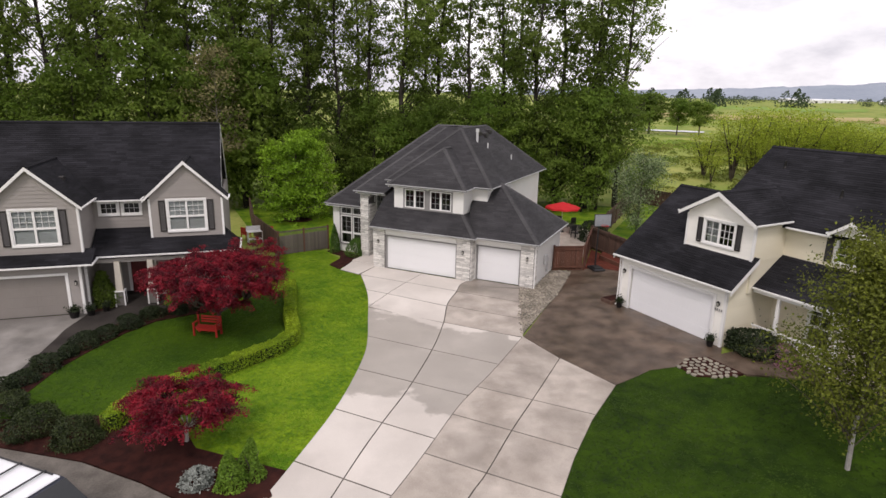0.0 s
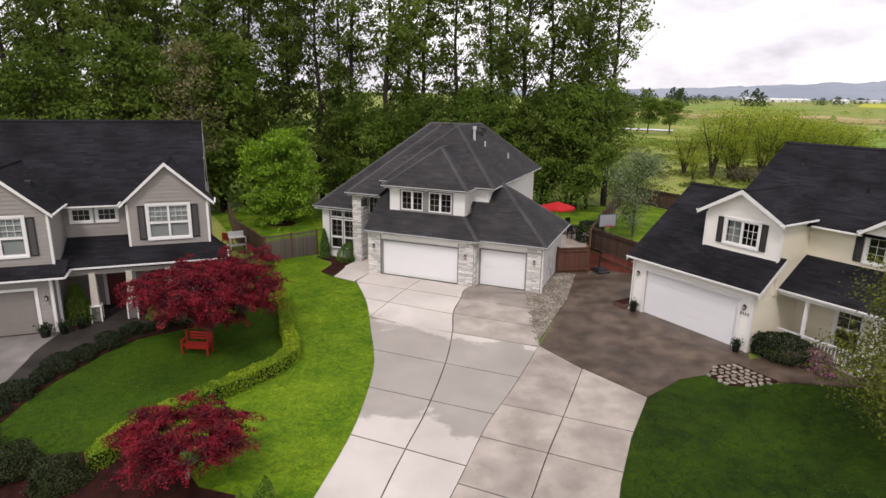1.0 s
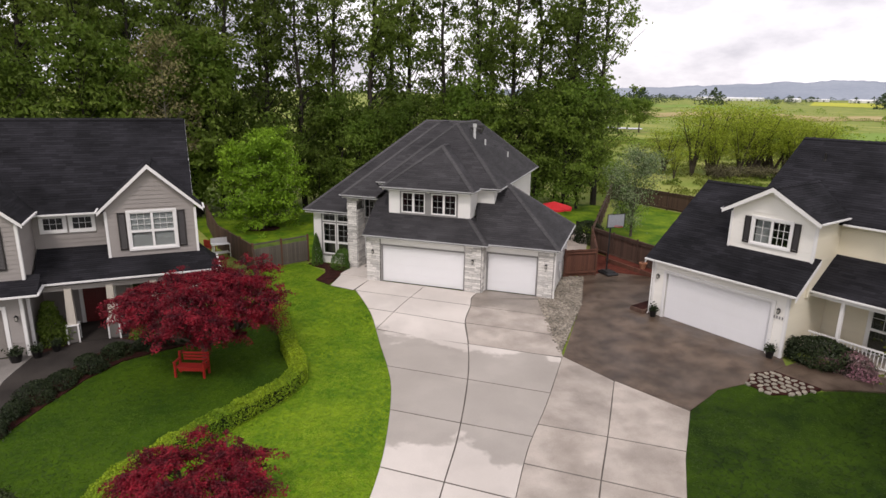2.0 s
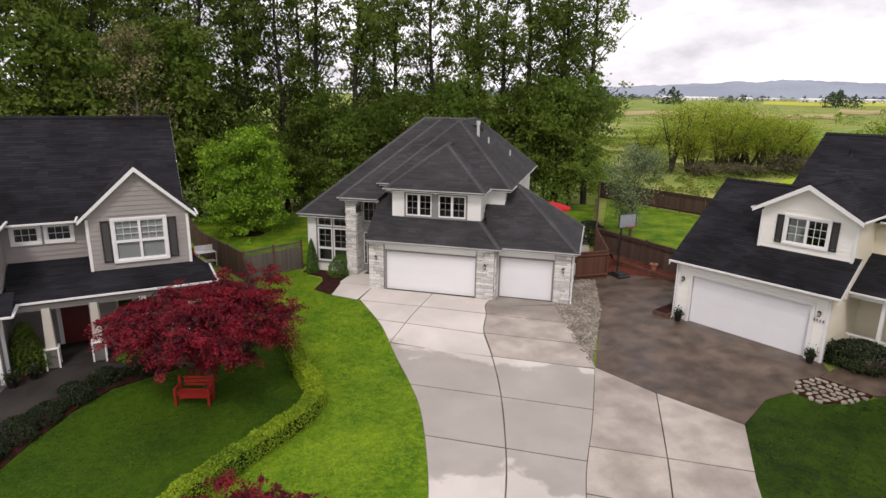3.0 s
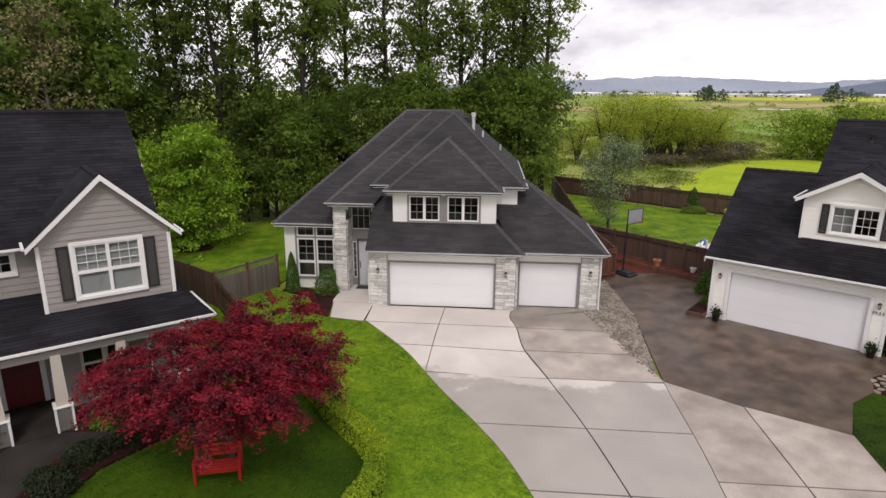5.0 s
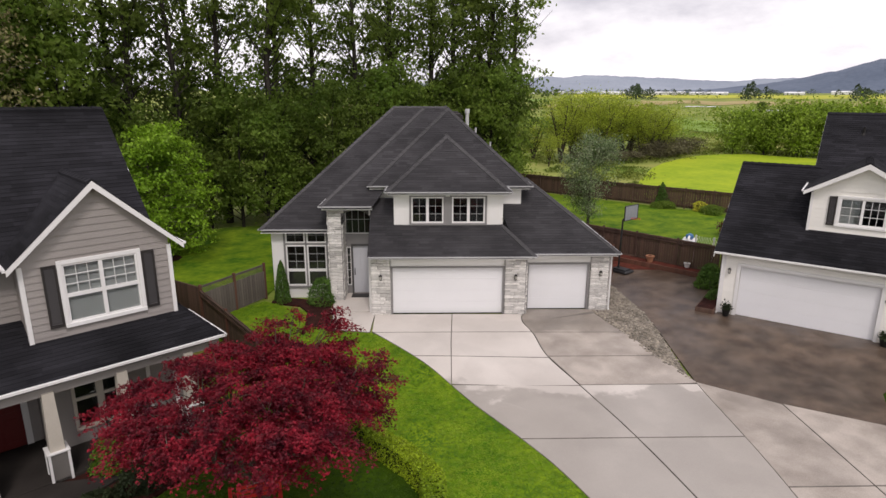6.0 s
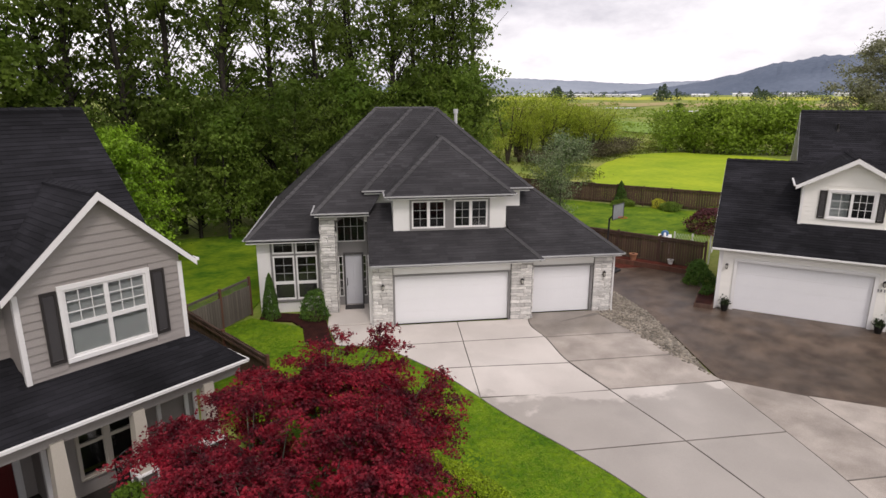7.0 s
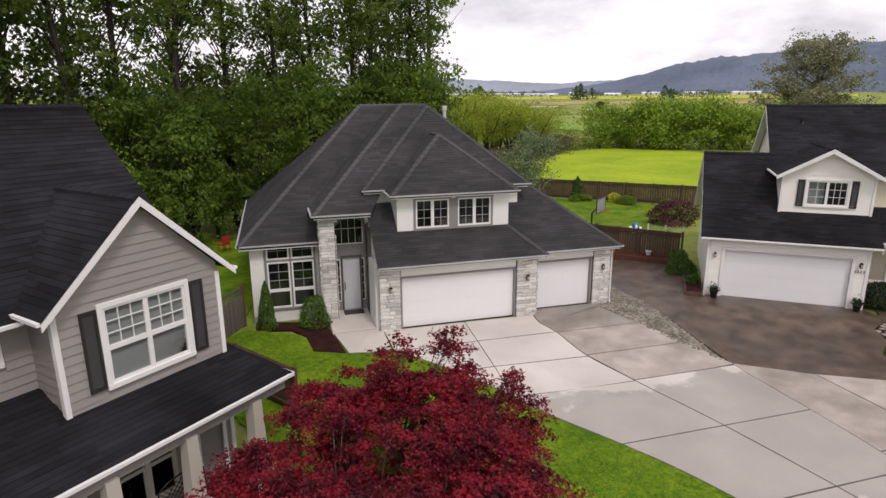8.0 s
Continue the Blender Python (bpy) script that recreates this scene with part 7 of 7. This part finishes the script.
def iron_bench(m):
    """A cast-iron porch bench with a crossed lattice back and scrolled arms."""
    ob = thing("porch_bench", "black cast-iron bench with a lattice back on the porch", "bench", m)
    for sx in (-0.58, 0.58):
        for y0 in (-0.25, 0.2):
            bm = bmesh.new()
            tube(bm, [(sx, y0 * 1.15, 0), (sx, y0, 0.2), (sx, y0, 0.42)], [0.03, 0.018, 0.022], 6)
            part("leg", bm, M_iron, ob)
        bm = bmesh.new()
        tube(bm, [(sx, 0.24, 0.66), (sx, 0.0, 0.68), (sx, -0.24, 0.64), (sx, -0.27, 0.55), (sx, -0.22, 0.44)], [0.02] * 5, 6)
        part("armrest", bm, M_iron, ob)
    for i in range(5):
        part("seat_slat", boxes((-0.58, -0.27 + i * 0.1, 0.42, 0.58, -0.19 + i * 0.1, 0.445), bevel=0.005), M_iron, ob)
    bm = bmesh.new()
    tube(bm, [(-0.58, 0.22, 0.42), (-0.58, 0.27, 0.8), (-0.3, 0.28, 0.92), (0, 0.28, 0.96), (0.3, 0.28, 0.92), (0.58, 0.27, 0.8), (0.58, 0.22, 0.42)], [0.022] * 7, 6)
    back = part("backrest", bm, M_iron, ob)
    for i in range(9):
        for s in (-1, 1):
            x0 = -0.52 + i * 0.13
            x1 = max(-0.56, min(0.56, x0 + s * 0.4))
            bm = bmesh.new()
            tube(bm, [(x0, 0.235, 0.46), (x1, 0.275, 0.46 + 0.4 * abs(x1 - x0) / 0.4)], [0.011, 0.011], 4)
            part("lattice_bar", bm, M_iron, back)


iron_bench(pose(*outer(LEFT, -0.25, -0.42), -0.16, 0, 0, LEFT[2]))
ob = thing("potting_table", "white slatted potting table beside the taupe house", "table", pose(-14.0, 42.3, level(-14.0, 42.3), 0, 0, 25))
for sx in (-0.5, 0.5):
    for sy in (-0.28, 0.28):
        part("leg", boxes((sx - 0.035, sy - 0.035, 0, sx + 0.035, sy + 0.035, 0.84), bevel=0.006), M_trim, ob)
for i in range(5):
    part("top_board", boxes((-0.58, -0.33 + i * 0.135, 0.84, 0.58, -0.21 + i * 0.135, 0.87), bevel=0.004), M_trim, ob)
part("lower_shelf", boxes((-0.5, -0.28, 0.26, 0.5, 0.28, 0.29)), M_trim, ob)
part("back_board", boxes((-0.58, 0.3, 0.87, 0.58, 0.33, 1.2), bevel=0.006), M_trim, ob)
patio_chair(-14.9, 43.0, 150, M_red, "red garden chair beside the potting table")
patio_chair(-13.3, 43.6, 200, M_red, "red garden chair beside the potting table")


def pot(x, y, r, h, seed, label, z=0.02):
    ob = thing("potted_plant", label, "plant", pose(x, y, level(x, y) + z), "potted plants by the garage")
    bm = bmesh.new()
    tube(bm, [(0, 0, 0), (0, 0, h * 0.9), (0, 0, h)], [r * 0.7, r, r * 1.08], 14)
    part("pot", bm, M_iron, ob)
    rng = random.Random(seed)
    v, f = leaves(rng, 260, lambda g: (Vector((g.gauss(0, r * 0.6), g.gauss(0, r * 0.6), h + abs(g.gauss(0, 0.13)))), Vector((0, 0, 1))), 0.1)
    tagged(raw("foliage", v, f, M_shrub, ob), kind="stuff")


for u, v in ((-0.3, -0.35), (5.35, -0.35)):
    pot(*outer(RIGHT, u, v), 0.17, 0.32, int(u * 10) + 50, "dark pot with a leafy plant beside the garage door")
pot(*outer(LEFT, -5.6, -2.45), 0.25, 0.35, 71, "round dark pot with a green plant by the garage", 0.0)
pot(*outer(LEFT, -4.9, -2.3), 0.2, 0.3, 72, "round dark pot with a green plant by the garage", 0.0)
pot(*outer(LEFT, -4.3, -1.9), 0.18, 0.3, 73, "round dark pot with a green plant by the garage", 0.0)
pl = thing("planter_box", "low dark timber planter along the house wall", "planter", pose(*outer(RIGHT, -1.15, 0.5), 0.0, 0, 0, RIGHT[2]))
part("box", boxes((-0.4, -1.0, -0.05, 0.4, 1.6, 0.22), bevel=0.015), M_fence, pl)
part("soil", boxes((-0.34, -0.94, 0.2, 0.34, 1.54, 0.235)), M_mulch, pl)
mound("planter_shrub", "small green shrub in the timber planter", M_cone, *outer(RIGHT, -1.15, 1.2), 0.35, 0.5, 0.6, 700, 0.1, 131)
M_tarp = mat("blue_tarpaulin", (0.03, 0.12, 0.3), (0.06, 0.2, 0.42), 6, 0.4, 0.2, 20)
M_terra = mat("terracotta", (0.3, 0.13, 0.07), (0.42, 0.2, 0.11), 6, 0.85, 0.2, 40)
# raised bed before the dark fence
rb = thing("raised_bed", "long raised bed of red bark behind a timber edge", "planter", Matrix.Identity(4))
bed_line = [(10.9, 39.8), (12.0, 37.0), (13.1, 34.1)]
for a, b in zip(bed_line, bed_line[1:]):
    bar(rb, "edging", (*a, 0.28), (*b, 0.28), 0.1, 0.4, M_fence_red)
part("bark_fill", prism(bmesh.new(), [(10.95, 39.8), (12.05, 37.0), (13.15, 34.1), (13.85, 34.2), (12.3, 38.5), (11.4, 41.0)], -0.05, 0.24), M_red_bark, rb)
for x, y, r, m, text in ((12.3, 37.35, 0.22, M_terra, "wide terracotta pot on the raised bark bed"), (13.3, 35.6, 0.16, M_white, "small white pot on the raised bark bed")):
    ob = thing("flower_pot", text, "pot", pose(x, y, 0.23), "pots on the raised bed")
    bm = bmesh.new()
    tube(bm, [(0, 0, 0), (0, 0, r * 1.4), (0, 0, r * 1.42), (0, 0, r * 1.7)], [r * 0.68, r * 0.95, r * 1.1, r * 1.12], 16)
    part("pot", bm, m, ob)
    part("soil", boxes((-r * 0.5, -r * 0.5, r * 1.55, r * 0.5, r * 0.5, r * 1.72), bevel=0.02), M_mulch, ob)
# covered load on a white frame behind the dark fence
ob = thing("covered_cart", "blue tarpaulin bundle on a low white frame behind the fence", "cart", pose(16.6, 38.5, level(16.6, 38.5), 0, 0, 35))
bm = bmesh.new()
bmesh.ops.create_uvsphere(bm, u_segments=16, v_segments=10, radius=0.27, matrix=Matrix.Translation((0.3, 0, 0.95)) @ Matrix.Diagonal((1.1, 0.9, 0.75, 1)))
for v in bm.verts:
    v.co += Vector((noise.noise(v.co * 3), noise.noise(v.co * 3 + Vector((5, 0, 0))), noise.noise(v.co * 3 + Vector((0, 7, 0))))) * 0.07
part("bundle", bm, M_tarp, ob, "crumpled blue tarpaulin")
part("deck", boxes((-1.1, -0.4, 0.72, 0.9, 0.4, 0.8), bevel=0.02), M_trim, ob)
for sx in (-1.0, 0.8):
    for sy in (-0.34, 0.34):
        part("leg", boxes((sx - 0.04, sy - 0.04, 0, sx + 0.04, sy + 0.04, 0.72), bevel=0.01), M_trim, ob)
bm = bmesh.new()
tube(bm, [(-0.9, -0.2, 0.82), (-0.5, 0, 0.95), (-0.1, 0, 1.05)], [0.07, 0.09, 0.07], 8)
part("white_roll", bm, M_trim, ob)
# white lattice on posts
ob = thing("lattice_panel", "low white crossed lattice trellis behind the dark fence", "trellis", pose(15.3, 36.9, level(15.3, 36.9), 0, 0, -68))
for x in (0.0, 1.0, 2.0):
    part("post", boxes((x - 0.04, -0.04, -0.1, x + 0.04, 0.04, 1.6), bevel=0.01), M_trim, ob)
for i in range(13):
    for s in (-1, 1):
        x = i * 0.15 + 0.1
        bar(ob, "strip", (x - s * 0.1, 0.03 * s, 1.2), (x + s * 0.1, 0.03 * s, 1.55), 0.03, 0.015, M_trim)
rw = random.Random(6)
# stepping-stone patch by the lawn
patch = thing("rockery", "low patch of pale flat stones set in dark soil", "rockery", Matrix.Identity(4))
RP = [(10.15, 23.35), (10.9, 23.95), (11.7, 23.9), (12.5, 22.35), (11.5, 22.2), (10.6, 22.45)]
part("soil", prism(bmesh.new(), RP, lambda x, y: level(x, y) - 0.1, lambda x, y: level(x, y) + 0.04), M_mulch, patch)
M_pale_stone = mat("pale_field_stone", (0.17, 0.155, 0.115), (0.34, 0.31, 0.25), 5, 0.85, 0.4, 30, spread=0.2)
px, py = np.array([10.2 + 0.27 * (i % 9) + 0.1 * ((i // 9) % 2) for i in range(63)]), np.array([22.3 + 0.25 * (i // 9) for i in range(63)])
for x, y in zip(px[inside(px, py, RP)], py[inside(px, py, RP)]):
    bm = bmesh.new()
    n = rw.randint(5, 7)
    pts = [(rw.uniform(0.11, 0.17) * math.cos(6.283 * i / n), rw.uniform(0.08, 0.12) * math.sin(6.283 * i / n)) for i in range(n)]
    prism(bm, pts, -0.05, 0.03)
    bmesh.ops.bevel(bm, geom=[e for e in bm.edges if all(v.co.z > 0 for v in e.verts)], offset=0.02, segments=1, affect="EDGES")
    s = part("stone", bm, M_pale_stone, patch)
    s.matrix_basis = pose(x + rw.uniform(-0.03, 0.03), y + rw.uniform(-0.03, 0.03), level(x, y) + 0.03, 0, 0, rw.uniform(0, 360))


# ---- parked car at the kerb ----
def car(x, y, turn):
    M_body = mat("navy_car_paint", (0.004, 0.006, 0.018), (0.008, 0.011, 0.028), 1, 0.35, 0, 10, coat=0.35)
    M_roofp = mat("white_car_paint", (0.75, 0.76, 0.78), (0.82, 0.83, 0.85), 1, 0.3, 0, 10, coat=1.0)
    ob = thing("parked_car", "dark blue van with a white roof parked at the kerb", "car", pose(x, y, level(x, y) - 0.03, 0, 0, turn))
    bm = bmesh.new()
    prof = [(-2.3, 0.35), (-2.35, 0.9), (-2.15, 1.05), (-1.75, 1.7), (1.0, 1.72), (1.65, 1.1), (2.4, 0.95), (2.45, 0.4)]
    for s, wd in ((0, 0.92),):
        rings = []
        for yy, k in ((-0.92, 0.96), (-0.86, 1.0), (0.86, 1.0), (0.92, 0.96)):
            rings.append([bm.verts.new((px_ * k, yy * (1.0 if pz < 1.2 else 0.86), 0.35 + (pz - 0.35) * (k if pz > 1 else 1))) for px_, pz in prof])
        n = len(prof)
        for r, q in zip(rings, rings[1:]):
            for i in range(n):
                bm.faces.new((r[i], r[(i + 1) % n], q[(i + 1) % n], q[i]))
        bm.faces.new(rings[0][::-1]), bm.faces.new(rings[-1])
    bmesh.ops.bevel(bm, geom=[e for e in bm.edges if e.calc_length() > 0.3], offset=0.07, segments=3, affect="EDGES", clamp_overlap=True)
    body = part("body", bm, M_body, ob)
    for p in body.data.polygons:
        p.use_smooth = True
    roof = part("roof", boxes((-1.72, -0.7, 1.7, 0.98, 0.7, 1.78), bevel=0.035), M_roofp, ob, "white roof panel")
    for s in (-1, 1):
        part("roof_rail", boxes((-1.6, s * 0.62 - 0.02, 1.78, 0.8, s * 0.62 + 0.02, 1.83), bevel=0.01), M_black, roof)
        for i, wx in enumerate((-1.45, 1.55)):
            bm = bmesh.new()
            tube(bm, [(wx, s * 0.74, 0.33), (wx, s * 0.94, 0.33)], [0.33, 0.33], 20)
            w = part("wheel", bm, M_black, ob)
            bm = bmesh.new()
            tube(bm, [(wx, s * 0.9, 0.33), (wx, s * 0.955, 0.33)], [0.2, 0.18], 12)
            part("rim", bm, M_vent, w)
        part("side_window", boxes((-1.5, s * 0.83 - 0.02, 1.18, 0.85, s * 0.83 + 0.02, 1.55), bevel=0.015), M_glass, ob)
    for i in range(3):
        part("roof_crossbar", boxes((-1.3 + i * 0.9, -0.64, 1.83, -1.24 + i * 0.9, 0.64, 1.86), bevel=0.008), M_black, roof)
    bm = bmesh.new()
    vs = [bm.verts.new(p) for p in ((1.07, -0.74, 1.69), (1.07, 0.74, 1.69), (1.64, 0.84, 1.15), (1.64, -0.84, 1.15))]
    bm.faces.new(vs)
    ex = bmesh.ops.extrude_face_region(bm, geom=bm.faces[:])
    bmesh.ops.translate(bm, vec=(0.02, 0, 0.02), verts=[v for v in ex["geom"] if isinstance(v, bmesh.types.BMVert)])
    part("windscreen", bm, M_glass, ob)


car(-11.0, 12.95, -20)

# ---- far country ----
M_tan = mat("dry_field", (0.3, 0.24, 0.1), (0.42, 0.34, 0.16), 0.05, 0.95, 0, 2)
M_yellow = mat("yellow_field", (0.36, 0.38, 0.04), (0.48, 0.48, 0.06), 0.05, 0.95, 0, 2)
M_green = mat("far_green_field", (0.15, 0.24, 0.04), (0.22, 0.32, 0.06), 0.05, 0.95, 0, 2)
M_pond = mat("still_pond", (0.3, 0.32, 0.35), (0.4, 0.42, 0.45), 0.05, 0.1, 0, 2)


def strip(a0, a1, r0, r1, material, label, lift=0.25, ragged=0.06):
    """A far field: a sector of the plain between two bearings and two distances."""
    verts, faces = [], []
    n = 24
    for i in range(n + 1):
        a = radians(a0 + (a1 - a0) * i / n)
        wob = 1 + ragged * math.sin(i * 1.3 + r0)
        for r in (r0 * wob, r1 * wob):
            x, y = r * math.sin(a), 28 + r * math.cos(a)
            verts.append((x, y, level(x, y) + lift))
    for i in range(n):
        faces.append((2 * i, 2 * i + 2, 2 * i + 3, 2 * i + 1))
    tagged(raw("field", verts, faces, material), label, "field", kind="structure")


strip(38, 75, 900, 1500, M_yellow, "far yellow flowering field", 0.2)
strip(44, 68, 480, 640, M_tan, "dry tan field across the plain", 0.2)
strip(12, 45, 330, 420, M_tan, "dry tan field across the plain", 0.2)
strip(30, 90, 150, 210, M_green, "green pasture beyond the thicket", 0.2)
strip(24, 36, 600, 760, M_green, "green pasture across the plain", 0.2)
strip(48, 51, 400, 420, M_pond, "pale flooded strip in the plain", 0.2, 0.008)
strip(19.5, 26.5, 186, 194, M_pond, "pale flooded strip in the plain", 0.2, 0.004)
strip(53.5, 56.5, 330, 350, M_pond, "pale flooded strip in the plain", 0.2, 0.008)


def far_trees(seed, spots, label, least=0.6, count=150, material=M_dark_leaf, category="trees"):
    """Rows of far trees, too many and small to count."""
    rng = random.Random(seed)
    verts, faces = [], []
    for x, y, h, w in spots:
        z = level(x, y)
        def place(g):
            t = g.random()
            a = g.uniform(0, 6.283)
            r = w * math.sqrt(g.random()) * math.sin(math.pi * min(1, 0.38 + 0.6 * t)) * 0.6
            return Vector((x + r * math.cos(a), y + r * math.sin(a), z + h * t)), Vector((math.cos(a), math.sin(a), 0.4))
        v, f = leaves(rng, count, place, max(least, h * 0.17))
        k = len(verts)
        verts += v
        faces += [tuple(i + k for i in q) for q in f]
    tagged(raw("far_trees", verts, faces, material), label, category, kind="stuff")


rf = random.Random(77)
spots = []
for i in range(420):
    a, r = radians(rf.uniform(10, 100)), rf.choice((rf.uniform(900, 1500), rf.uniform(1500, 2400), rf.uniform(1500, 2600)))
    if rf.random() < 0.75:
        a = radians(round(math.degrees(a) / 9) * 9 + rf.gauss(0, 1.6))
    spots.append((r * math.sin(a), 28 + r * math.cos(a), rf.uniform(5, 15), rf.uniform(12, 36)))
for i in range(46):
    a = radians(rf.choice((13, 15, 17, 18.5, 22, 24, 25, 30, 31, 44, 53, 61)) + rf.gauss(0, 0.5))
    r = rf.uniform(700, 900)
    spots.append((r * math.sin(a), 28 + r * math.cos(a), rf.uniform(11, 21), rf.uniform(12, 22)))
M_far_tree = mat("far_tree_leaf", (0.03, 0.052, 0.028), (0.075, 0.105, 0.05), 0.3, 0.8, 0, 2, island=0.3, trans=0.2)
far_trees(78, spots, "far dark tree rows across the plain", 0.8, 120, M_far_tree)
spots = []
for i in range(60):
    a, r = radians(rf.uniform(14, 90)), rf.uniform(190, 520)
    spots.append((r * math.sin(a), 28 + r * math.cos(a), rf.uniform(1.5, 5), rf.uniform(3, 9)))
for i in range(90):
    a, r = radians(rf.uniform(20, 80)), rf.choice((128, 175, 250, 340)) * rf.uniform(0.93, 1.07)
    spots.append((r * math.sin(a), 28 + r * math.cos(a), rf.uniform(0.8, 2.4), rf.uniform(6, 18)))
far_trees(79, spots, "scattered scrub and low trees in the meadow")


meadow_tree = crown_tree("meadow_tree", "round dark green tree standing alone in the meadow", M_dark_leaf, 9.6, 0.22, 50, 7000, 0.42, 75, 0.3, 3.6, 0.4, 0.6, shape=full, clumps=160, clump_r=0.45)
tagged(placed(meadow_tree, 70.0, 183.0, 0, 1.0), group="lone trees in the meadow")
for x, y, k, w in ((76.2, 181.5, 0.95, 1.0), (63.2, 188.0, 1.15, 1.4), (60.0, 193.0, 1.1, 1.3), (208, 176, 0.55, 0.7), (262, 118, 0.9, 1.0)):
    put(meadow_tree, x, y, rt.uniform(0, 360), k, w)
tufts = []
MOWN = [(27.6, 53.5), (33, 44), (38, 40), (75, 50), (80, 68), (76, 80), (70.5, 82), (64, 81.2), (53.4, 76.2), (46.9, 72), (36, 63)]
qx, qy = np.random.RandomState(9).uniform(20, 110, 900), np.random.RandomState(10).uniform(58, 150, 900)
for x, y in zip(qx[~inside(qx, qy, MOWN)], qy[~inside(qx, qy, MOWN)]):
    if x + y > 86 and y > 0.55 * x + 30:
        tufts.append((x, y, rf.uniform(0.25, 0.8), rf.uniform(1.2, 5.5)))
M_tuft = mat("tussock_grass", (0.09, 0.15, 0.015), (0.26, 0.27, 0.06), 0.6, 0.9, 0, 3, island=0.35, trans=0.3)
far_trees(80, tufts, "rough tussocks of grass in the meadow", 0.3, 90, M_tuft, "grass")


def shed(x, y, l, w, h, turn):
    """A far long shed: walls, a low roof, and dark doorways."""
    z = level(x, y)
    ob = thing("farm_shed", "long pale farm shed far across the plain", "building", pose(x, y, z, 0, 0, turn), "far sheds")
    part("wall", boxes((-l / 2, -w / 2, -2, l / 2, w / 2, h)), M_white, ob)
    bm = bmesh.new()
    pts = [(-w / 2 - 0.5, h), (0, h + w * 0.16), (w / 2 + 0.5, h), (w / 2 + 0.5, h - 0.4), (-w / 2 - 0.5, h - 0.4)]
    a = [bm.verts.new((-l / 2 - 0.5, p[0], p[1])) for p in pts]
    b = [bm.verts.new((l / 2 + 0.5, p[0], p[1])) for p in pts]
    bm.faces.new(a), bm.faces.new(b[::-1])
    for i in range(5):
        bm.faces.new((a[i], a[(i + 1) % 5], b[(i + 1) % 5], b[i]))
    part("roof", bm, M_garage, ob)
    for i in range(3):
        x0 = -l / 2 + l * (i + 0.6) / 3.4
        part("doorway", boxes((x0, -w / 2 - 0.15, -1, x0 + l * 0.07, -w / 2 - 0.02, h * 0.65)), M_shutter, ob)


for a, r, l in ((29.5, 1900, 40), (31, 1600, 45), (32.4, 1750, 24), (33.5, 1800, 36), (36.5, 1600, 28), (38.2, 1900, 50), (41.5, 1700, 40), (43.2, 1850, 26), (45.5, 1600, 44), (47.1, 1900, 30), (49.5, 1650, 52), (52.6, 1900, 34), (56, 1750, 36), (59.3, 1900, 28), (63, 1700, 32), (67, 1850, 40)):
    a = radians(a)
    shed(r * math.sin(a), 28 + r * math.cos(a), l * rf.uniform(0.9, 1.9), rf.uniform(12, 22), rf.uniform(4, 7), math.degrees(-a) + rf.uniform(-25, 25))


def hills(r, profile, material, label, seed):
    """A range of hills: a slope that climbs from the plain to an uneven crest."""
    verts, faces = [], []
    n = 220
    a0, a1 = profile[0][0], profile[-1][0]
    for i in range(n + 1):
        az = a0 + (a1 - a0) * i / n
        el = float(np.interp(az, [p[0] for p in profile], [p[1] for p in profile]))
        a = radians(az)
        for j in range(7):
            t = j / 6
            d = r + t * 700
            x, y = d * math.sin(a), 28 + d * math.cos(a)
            z0 = level(x, y) - 4
            top = d * math.tan(radians(el)) + 0.0075 * d
            rough = noise.noise(Vector((az * 0.55, t * 3, seed))) * 0.13 + noise.noise(Vector((az * 2.2, t * 6, seed + 5))) * 0.06
            verts.append((x, y, z0 + (top - z0 + 10) * (math.sin(t * 1.5708) ** 0.8) * (1 + rough)))
    for i in range(n):
        for j in range(6):
            k = i * 7 + j
            faces.append((k, k + 7, k + 8, k + 1))
    ob = raw("hills", verts, faces, material)
    tagged(ob, label, "hills", kind="structure")


# Haze is put into the base colours: blue-grey near, paler on the far ridge.
M_hill = mat("hazed_hillside", (0.095, 0.12, 0.165), (0.15, 0.18, 0.235), 0.01, 1.0, 0, 0.05)
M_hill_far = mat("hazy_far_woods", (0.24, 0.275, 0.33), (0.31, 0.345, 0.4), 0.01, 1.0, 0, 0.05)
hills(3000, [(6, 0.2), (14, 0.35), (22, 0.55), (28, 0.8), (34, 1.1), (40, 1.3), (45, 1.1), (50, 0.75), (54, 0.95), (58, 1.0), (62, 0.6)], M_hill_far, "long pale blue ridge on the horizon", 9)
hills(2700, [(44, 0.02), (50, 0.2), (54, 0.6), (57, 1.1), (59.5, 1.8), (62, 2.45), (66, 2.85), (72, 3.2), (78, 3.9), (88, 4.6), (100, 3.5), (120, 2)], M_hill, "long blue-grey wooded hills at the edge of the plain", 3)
